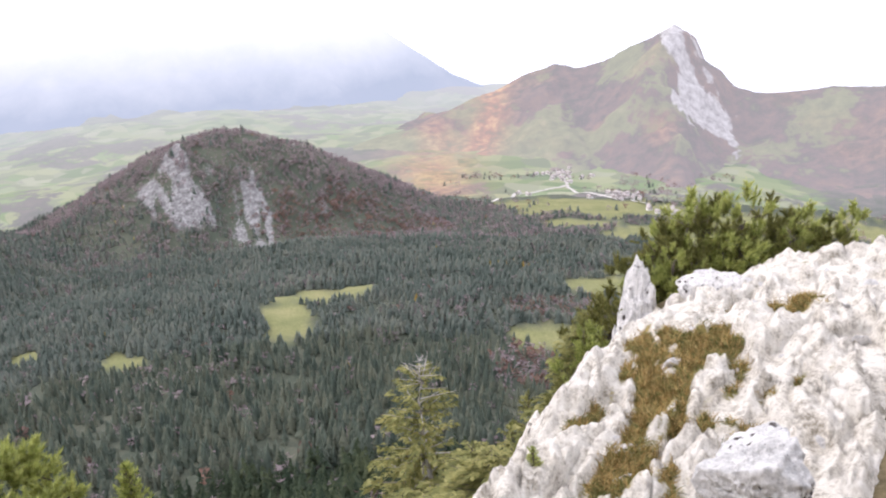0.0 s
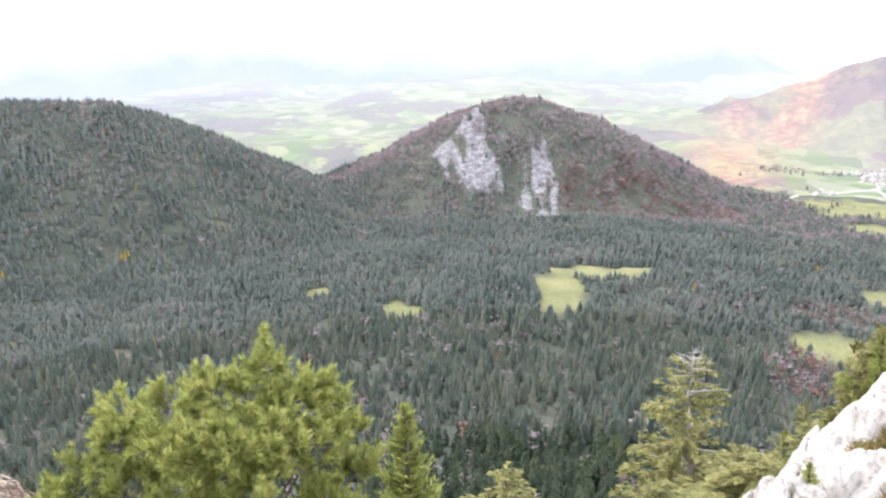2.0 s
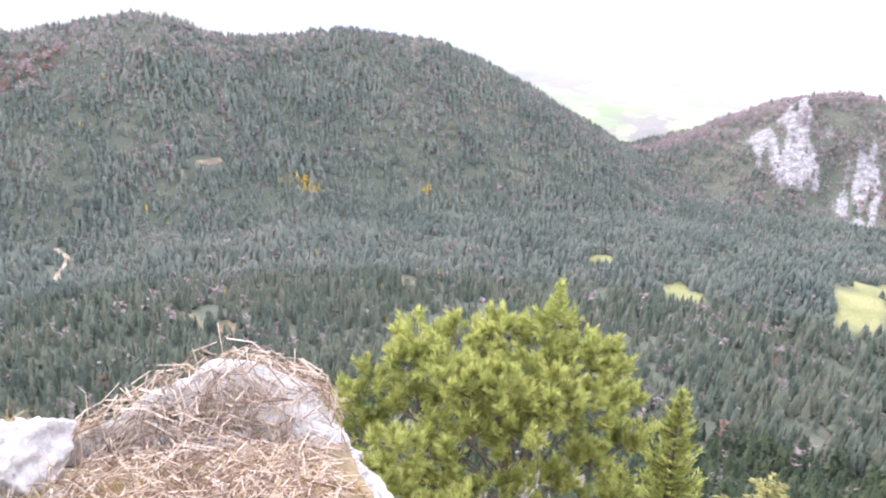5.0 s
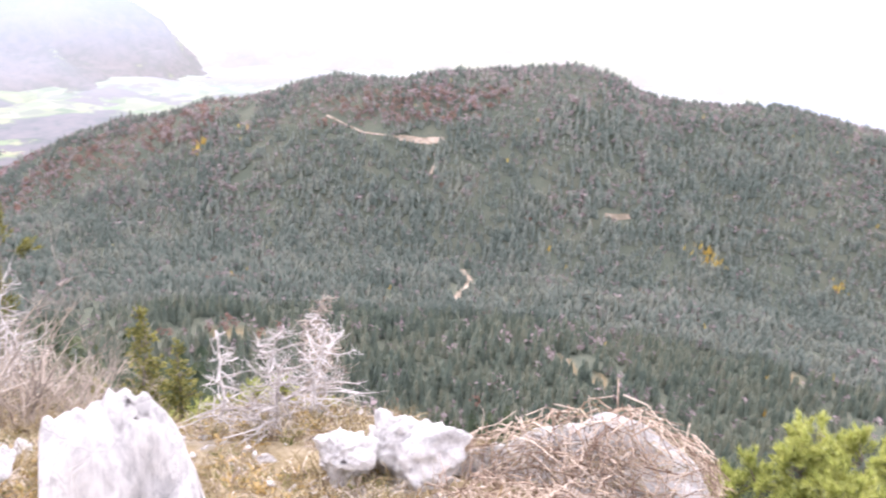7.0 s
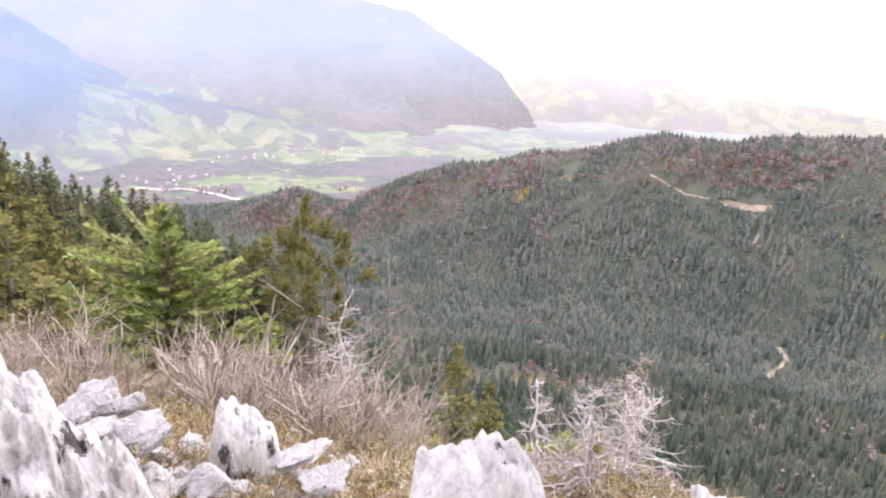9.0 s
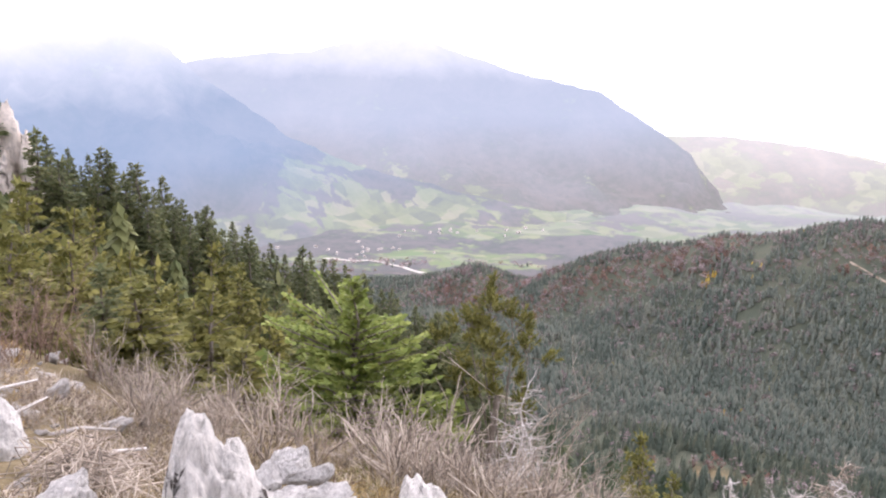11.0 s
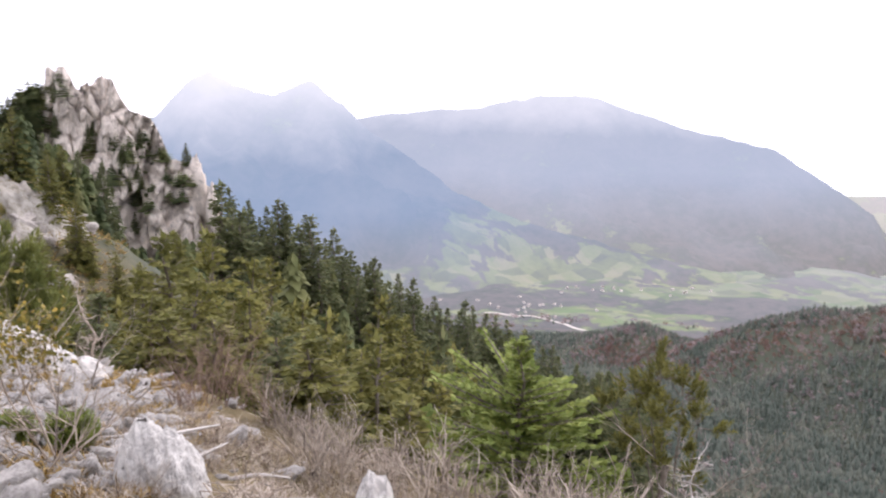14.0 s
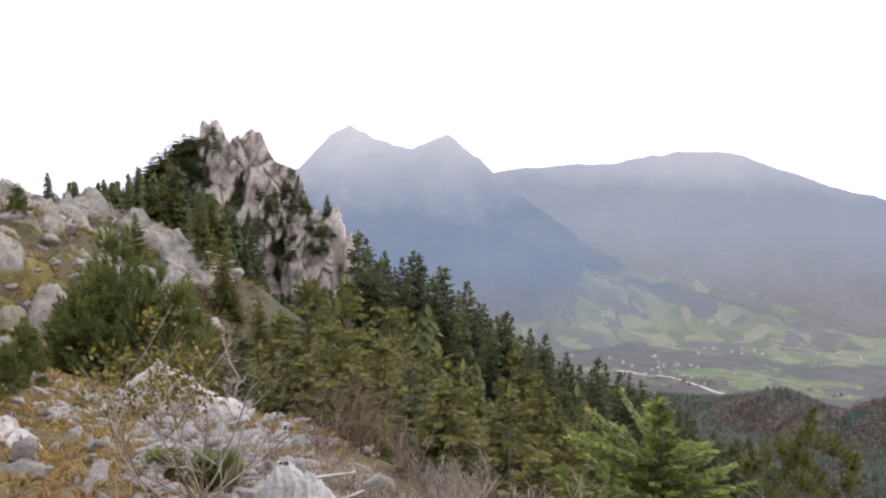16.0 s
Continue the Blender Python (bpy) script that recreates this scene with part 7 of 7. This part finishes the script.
for k, (az, el, r, arms, reach) in enumerate([(70.1, -28.3, 6.8, 72, 0.55), (73.2, -29.4, 7.0, 40, 0.40), (84.8, -23.8, 11.4, 56, 0.42), (67.6, -30.4, 7.2, 48, 0.50), (83.4, -25.5, 11.0, 40, 0.34)]):
    p = on_land(az, r, -0.1)
    h = max(1.0, r * math.tan(radians(el)) - p.z)
    plant("dead_conifer", snag_meshes("dead_conifer%d" % k, 760 + k, h, M_DEADWOOD, arms, reach), p, "dead bleached conifer with crooked bare arms", "dead tree", "dead conifers")
p = on_land(65.6, 9.3, -0.1)
plant("dead_conifer", snag_meshes("brown_dead_conifer", 770, 9.3 * math.tan(radians(-26.4)) - p.z, M_TWIG, 160, 0.30), p, "dead grey-brown conifer full of fine twigs", "dead tree", "dead conifers")
p = on_land(119.6, 20, -0.1)
plant("dead_conifer", snag_meshes("grey_dead_spruce", 771, 20 * math.tan(radians(-13.6)) - p.z, M_TWIG, 80, 0.16), p, "grey dead spruce pole beside the outcrop", "dead tree", "dead conifers")

# rowan bush with the last yellow leaves
rw = np.random.default_rng(9)
base = on_land(123.4, 9.6, -0.05)
mesh, tips = bush_meshes("rowan", 780, 1.9, 7, 2, M_TWIG, 0.65, 3, 0.013, 0.10, 0.18, 5, 1.1, 0.55)
leaf = []
for p, d in tips:
    if p[2] < 1.2 or math.hypot(p[0] - 0.2, p[1] + 0.3) > 0.62:
        continue
    for _ in range(24):
        e = rw.normal(size=3)
        e /= np.linalg.norm(e)
        s = np.cross(e, rw.normal(size=3))
        s /= np.linalg.norm(s)
        kite(leaf, p + rw.normal(size=3) * np.array([0.12, 0.12, 0.07]), e, s, rw.uniform(0.04, 0.08), 0.020, 0.2)
rowan = plant("rowan_shrub", [("stem", mesh), ("foliage", quads_mesh("rowan_foliage", leaf, M_LEAF_YELLOW))], base, "thin rowan shrub with pale stems and yellowing leaves", "shrub")
# low green bushes by the brink
low_bush = spruce_meshes("low_bush", 791, 0.7, 0.7, 14, 9, 0.12, -0.2, M_NEEDLE_PINE, M_BARK, 0.1, 0.03, 0.3)
low0 = None
for az, r, s in [(71.5, 8.6, 0.6), (70.6, 8.2, 0.5), (69.0, 7.8, 0.45), (73, 9.0, 0.8), (82, 10.2, 1.0), (79, 9.6, 0.8), (76, 9.4, 0.9), (84, 10.6, 0.8), (74.5, 10.2, 1.0), (72.2, 8.6, 0.7), (70.8, 8.0, 0.5), (69.6, 8.4, 0.7), (67.4, 8.4, 0.6), (73.6, 8.8, 0.8), (66.0, 8.0, 0.5), (80.5, 9.6, 0.7), (71.4, 9.4, 0.9), (68.4, 9.0, 0.8)]:
    p = on_land(az, r, -0.05)
    if low0 is None:
        low0 = plant("juniper_bush", low_bush, p, "low yellow-green bush at the brink", "shrub", "low green bushes", 0.0, s)
    else:
        copy_thing(low0, Matrix.Translation(p) @ Matrix.Rotation(az, 4, 'Z')).scale = (s, s, s)
# junipers
jun = spruce_meshes("juniper", 790, 0.55, 0.9, 14, 16, 0.13, -0.4, M_NEEDLE_GREEN, M_BARK, 0.0, 0.03, 0.25)
for k, (az, r, s) in enumerate([(124.2, 10.9, 0.6), (121.4, 10.5, 0.75)]):
    p = on_land(az, r, -0.05)
    if k == 0:
        j0 = plant("juniper_bush", jun, p, "low rounded green juniper bush on the turf", "shrub", "junipers", 0.0, s)
    else:
        copy_thing(j0, Matrix.Translation(p)).scale = (s, s, s * 0.9)
# dark pines on the shoulder
rk_ = random.Random(44)
kn = [(0, 0, 5.0, 0.45), (0.1, 0.1, 4.4, 0.55)]
for lift in (4.1, 3.5, 2.9, 2.3, 1.7, 1.1):
    reach = 1.75 * (1 - (lift / 5.6) ** 1.7)
    for j in range(6):
        t_ = j * 1.05 + lift * 2.1 + rk_.uniform(-0.3, 0.3)
        d_ = reach * rk_.uniform(0.55, 1.15)
        kn.append((d_ * math.cos(t_), d_ * math.sin(t_), lift + rk_.uniform(-0.3, 0.3), rk_.uniform(0.42, 0.66)))
dark_pine = pine_meshes("dark_pine", 795, 6, kn, 330, M_NEEDLE_DEEP, M_BARK, 0.17, 20, False)
for k, (az, el, r, s) in enumerate([(125.2, -7.7, 28, 1.0), (123.0, -9.4, 29, 0.9), (127.0, -10.6, 27, 0.8), (130.6, -12.6, 19, 0.75), (130.2, -7.6, 42, 0.9), (121.8, -11.6, 30, 0.9), (132.5, -15.0, 15, 0.6)]):
    p = on_land(az, r, -0.1)
    s = min(1.8, max(0.25, (r * math.tan(radians(el)) - p.z) / 5.5))
    if k == 0:
        d0 = plant("pine_tree", dark_pine, p, "dark green bushy pine on the rocky shoulder", "tree", "pines", 0.0, (0.84 * s, 0.84 * s, s))
    else:
        copy_thing(d0, Matrix.Translation(p) @ Matrix.Rotation(k * 1.1, 4, 'Z')).scale = (0.84 * s, 0.84 * s, s)

for az, r, h in [(120.6, 44, 3.2), (121.4, 40, 2.4), (122.2, 46, 3.4), (123.0, 38, 2.2), (124.2, 42, 2.6), (119.8, 50, 3.8), (120.4, 38, 2.6), (126.0, 36, 1.8), (119.4, 42, 3.0), (121.0, 34, 2.2), (118.8, 38, 2.8)]:
    stand(olive_kinds, rt.randrange(4), 8, on_land(az, r, -0.15), h, 1.15, "small olive spruce among the knoll's rocks", "spruces near the viewpoint")

# ---- dry grass ----
rg = np.random.default_rng(31)


def turf_points(n, a0, a1, r0, r1, power=1.0):
    a = rg.uniform(a0, a1, n)
    r = r0 + (r1 - r0) * rg.random(n) ** power
    x, y = polar(a, r)
    keep = (fbm2(x, y, 1.4, 55, 3) > -0.45) & ((n < 1200) | (a > 60) | (r < 3.4))
    x, y = x[keep], y[keep]
    return np.stack([x, y, land(x, y)], 1)


def grass(name, pts, each, length, width, lay, material, label):
    up = np.tile([0, 0, 1.0], (len(pts), 1))
    return tagged(new(name, blades(rg, pts, up, each, length, width, lay, material, name)), label, "grass", kind="stuff")


grass("dry_grass", turf_points(3600, 38.5, 118, 2.2, 12.5), 13, 0.24, 0.007, 0.8, M_STRAW, "straw-coloured dry grass tufts on the shoulder")
grass("shoulder_grass", turf_points(4600, 102, 122, 3.0, 12.5), 12, 0.22, 0.007, 1.0, M_MAT, "pale dry grass between brushwood and rubble")
grass("rusty_litter", turf_points(1500, 66, 118, 2.3, 8), 10, 0.12, 0.009, 1.4, M_RUST, "orange-brown dry litter between the stones")
grass("mossy_grass", turf_points(1500, 38.5, 122, 2.4, 11), 12, 0.13, 0.008, 0.9, M_MOSS, "olive-green moss and short grass between straw")
grass("knoll_grass", turf_points(3000, 117, 134, 24, 58), 9, 0.36, 0.030, 1.0, M_RUST, "rusty and olive grass over the rocky knoll")
grass("knoll_moss", turf_points(2000, 117, 134, 24, 58), 9, 0.30, 0.035, 1.0, M_MOSS, "olive-green low growth on the rocky knoll")
grass("matted_grass", turf_points(2600, 38.5, 120, 2.2, 11), 10, 0.20, 0.008, 1.6, M_MAT, "matted grey-brown grass stems between stones")
grass("rusty_turf_grass", turf_points(5600, 114, 136, 7, 34, 0.8), 10, 0.20, 0.014, 1.0, M_RUST, "rusty yellow turf grass on the far shoulder")
A, R, x, y, z, hollow = slope_grid
pick = rg.choice(A.size, 60000)
pick = pick[(hollow.ravel()[pick] > 0.55) & (ledge_side(A.ravel()[pick], R.ravel()[pick]) > 0)][:5200]
tuft_at = np.stack([x.ravel()[pick], y.ravel()[pick], z.ravel()[pick]], 1)
grass("slope_grass", tuft_at[::2], 8, 0.26, 0.014, 0.7, M_RUST, "yellow grass tufts in the limestone's hollows")
grass("slope_moss", tuft_at[1::2], 8, 0.20, 0.016, 0.8, M_MOSS, "olive-green turf in the limestone's hollows")
# heap of tangled stems over the boulder, with grass tufts among them
mw = cap_rock.matrix_basis
turn = mw.to_3x3()
pts, nrm, rods = [], [], []
for vtx in cap_rock.data.vertices:
    if vtx.normal.z < -0.35 or vtx.co.x > 0.92 or noise.noise(vtx.co * 2.0) < -0.36:
        continue
    p, nn = mw @ vtx.co, turn @ vtx.normal
    if rg.random() < 0.10:
        pts.append(p)
        nrm.append(nn * 0.7 + Vector((0, 0, 0.3)))
    if rg.random() < 0.55:
        along = nn.cross(Vector(rg.normal(size=3)))
        along.normalize()
        along = (along + Vector((0, 0, -0.25))).normalized()
        L, lift, w = rg.uniform(0.22, 0.62), rg.uniform(0.03, 0.13), rg.uniform(0.0035, 0.0075)
        bow = nn.cross(along) * rg.normal() * 0.16 * L
        q = [p - along * L * 0.5 + nn * 0.01, p - along * L * 0.18 + nn * lift + bow, p + along * L * 0.2 + nn * lift * 0.9 + bow, p + along * L * 0.5 + nn * lift * rg.uniform(0, 1.2)]
        rods += [(q[k][:], q[k + 1][:], w * (1 - 0.2 * k), w * (0.8 - 0.2 * k)) for k in range(3)]
    if vtx.normal.z > 0.55 and rg.random() < 0.012:
        up = (Vector((rg.normal() * 0.35, rg.normal() * 0.35, 1.0))).normalized()
        tip = p + up * rg.uniform(0.12, 0.30)
        rods += [(p[:], tip[:], 0.004, 0.003), (tip[:], (tip + Vector(rg.normal(size=3)) * 0.04 + up * 0.05)[:], 0.003, 0.002)]
for _ in range(1000):
    p = on_land(rg.uniform(41, 60), rg.uniform(3.5, 5.3), 0.0)
    along = Vector((rg.normal(), rg.normal(), rg.normal() * 0.25)).normalized()
    L, lift, w = rg.uniform(0.2, 0.55), rg.uniform(0.04, 0.20), rg.uniform(0.003, 0.0065)
    q = [p - along * L * 0.5, p + Vector((0, 0, lift)), p + along * L * 0.5 + Vector((0, 0, lift * 0.5))]
    rods += [(q[0][:], q[1][:], w, w * 0.8), (q[1][:], q[2][:], w * 0.8, w * 0.5)]
rv_, rf_ = tubes(rods, 3)
tagged(new("stem_heap", make_mesh("stem_heap", rv_, rf_, M_STEM)), "heap of tangled pinkish dead stems on the boulder", "dead stems", kind="stuff")
cap = blades(rg, np.array([q[:] for q in pts]), np.array([q[:] for q in nrm]), 7, 0.20, 0.007, 1.3, M_STRAW, "grass_cap")
tagged(new("grass_cap", cap), "dry yellow grass tufts capping the boulder", "grass", kind="stuff")
grass("yellow_grass", turf_points(110, 39.5, 62, 3.2, 5.0), 12, 0.20, 0.007, 0.8, M_RUST, "tall golden-yellow grass before the boulder")


# ---- villages, road and hedges in the valley ----
def far_ground(x, y):
    r = np.hypot(x, y)
    return np.where(r < 2060, land(x, y), np.interp(r, FLOOR_R, FLOOR_Z) + 26 * fbm2(x, y, 420, 81) - 10)


def far_spot(az, el):
    rr_ = np.linspace(1500 if az < -5 else 2080, 4700, 700)
    x, y = polar(az, rr_)
    k = int(np.argmax(far_ground(x, y) / rr_ > math.tan(radians(el))))
    return float(x[k]), float(y[k]), float(far_ground(x, y)[k])


def house_meshes():
    w, d, h, top = 5.5, 4.2, 5.5, 9.0
    v = [(-w, -d, 0), (w, -d, 0), (w, d, 0), (-w, d, 0), (-w, -d, h), (w, -d, h), (w, d, h), (-w, d, h)]
    body = make_mesh("house_wall", v, [(0, 1, 5, 4), (1, 2, 6, 5), (2, 3, 7, 6), (3, 0, 4, 7), (4, 5, 6, 7)], M_WALL)
    e = 0.8
    rv = []
    for t in (0.0, 0.35):
        rv += [(-w - e, -d - e, h - 0.6 + t), (w + e, -d - e, h - 0.6 + t), (w + e, 0, top + t), (-w - e, 0, top + t), (w + e, d + e, h - 0.6 + t), (-w - e, d + e, h - 0.6 + t)]
    roof = make_mesh("house_roof", rv, [(6, 7, 8, 9), (9, 8, 10, 11), (0, 3, 2, 1), (3, 5, 4, 2), (0, 1, 7, 6), (5, 11, 10, 4), (0, 6, 9, 3), (3, 9, 11, 5), (1, 2, 8, 7), (2, 4, 10, 8)], M_ROOF)
    ch = make_mesh("house_chimney", [(s * 0.5 + 2, t * 0.5 + 1.2, zz) for zz in (7, 10) for s, t in ((-1, -1), (1, -1), (1, 1), (-1, 1))], [(0, 1, 5, 4), (1, 2, 6, 5), (2, 3, 7, 6), (3, 0, 4, 7), (4, 5, 6, 7)], M_WALL)
    return [("wall", body), ("roof", roof), ("chimney", ch)]


hm = house_meshes()
house0 = None
for az0, el0, sa_, se_, n, s in [(-14.0, -17.0, 0.75, 0.22, 26, 1.0), (-17.2, -18.2, 0.9, 0.12, 20, 1.0), (-20.0, -18.9, 0.7, 0.1, 8, 1.0), (-11.2, -18.2, 0.3, 0.05, 3, 1.0), (88.0, -15.4, 1.6, 0.15, 10, 0.75),
                               (93.4, -16.6, 1.6, 0.2, 16, 0.75), (91.5, -17.3, 1.2, 0.15, 8, 0.75), (98.5, -14.6, 0.9, 0.15, 9, 0.75), (90.0, -13.6, 1.2, 0.2, 9, 0.75), (83.0, -15.2, 1.4, 0.2, 8, 0.75)] :
    for _ in range(n):
        x, y, z = far_spot(rs.gauss(az0, sa_), rs.gauss(el0, se_))
        m = Matrix.Translation((x, y, z - 0.5)) @ Matrix.Rotation(rs.uniform(0, 3.14), 4, 'Z')
        if house0 is None:
            house0 = plant("house", hm, Vector((x, y, z - 0.5)), "pale rendered village house with a brown gable roof", "house", "village houses")
            house0.scale = (s, s, s)
        else:
            copy_thing(house0, m).scale = (s * rs.uniform(0.8, 1.4), s, s)


def lane(pts, width, name, label):
    path = [Vector(far_spot(a, e)) for a, e in pts]
    fine_ = []
    for p, q in zip(path, path[1:]):
        fine_ += [p.lerp(q, k / 12) for k in range(12)]
    fine_.append(path[-1])
    v = []
    for k, p in enumerate(fine_):
        d = (fine_[min(k + 1, len(fine_) - 1)] - fine_[max(k - 1, 0)]).normalized()
        s = Vector((-d.y, d.x, 0)).normalized() * width / 2
        for q in (p + s, p - s):
            zz = float(far_ground(np.array([q.x]), np.array([q.y]))[0])
            v.append((q.x, q.y, zz + 1.6))
    f = [(2 * k, 2 * k + 1, 2 * k + 3, 2 * k + 2) for k in range(len(fine_) - 1)]
    return tagged(new(name, make_mesh(name, v, f, M_ROAD)), label, "road", kind="structure")


lane([(-6.6, -18.5), (-7.6, -18.8), (-8.8, -18.8), (-9.9, -18.4), (-11.0, -18.1), (-12.8, -17.9), (-14.2, -17.6), (-15.2, -18.0), (-16.6, -18.2), (-19, -18.5), (-23, -18.9)], 9, "road_village", "pale country road to the village")
lane([(-14.2, -17.6), (-14.0, -17.2), (-13.6, -16.9)], 7, "road_lane", "pale lane into the village")
lane([(99.5, -14.8), (97.0, -14.8), (95.5, -14.6), (95.4, -14.1)], 12, "road_valley", "pale road across the hazy valley")
lane([(95, -17.1), (92.5, -17.2), (90, -17.6), (88.6, -17.9)], 14, "road_town", "pale road at the valley town")
rh = np.random.default_rng(61)
n = 26000
a_ = np.where(rh.random(n) < 0.45, rh.uniform(-34, 26, n), rh.uniform(66, 104, n))
r_ = np.sqrt(rh.uniform(1600 ** 2, 3900 ** 2, n))
x, y = polar(a_, r_)
hedge = np.abs(fbm2(x, y, 260, 95, 3)) < 0.055
clump = fbm2(x, y, 190, 96, 3) > 0.42
keep = (hedge | clump) & ((r_ > 2080) | (a_ < -4)) & (r_ < np.where(a_ > 40, 2450, np.where(a_ > -5, 2000, 2500)))
x, y, r_ = x[keep], y[keep], r_[keep]
rows = np.stack([x, y, far_ground(x, y) - 1, rh.uniform(8, 16, len(x)) * np.where(r_ > 3000, 1.3, 1), rh.uniform(1.0, 1.6, len(x))], 1)
kk = rh.random(len(rows))
wood("valley_hedges", M_BARE, rows[kk < 0.6], rnd_lo, "brown hedges and small woods between far fields", "hedge")
wood("valley_autumn_trees", M_RED, rows[(kk >= 0.6) & (kk < 0.8)], rnd_lo, "rust and orange trees along far fields", "hedge")
wood("valley_spruces", M_SPRUCE_HAZED, rows[kk >= 0.8], lo, "dark spruces between far fields", "hedge")
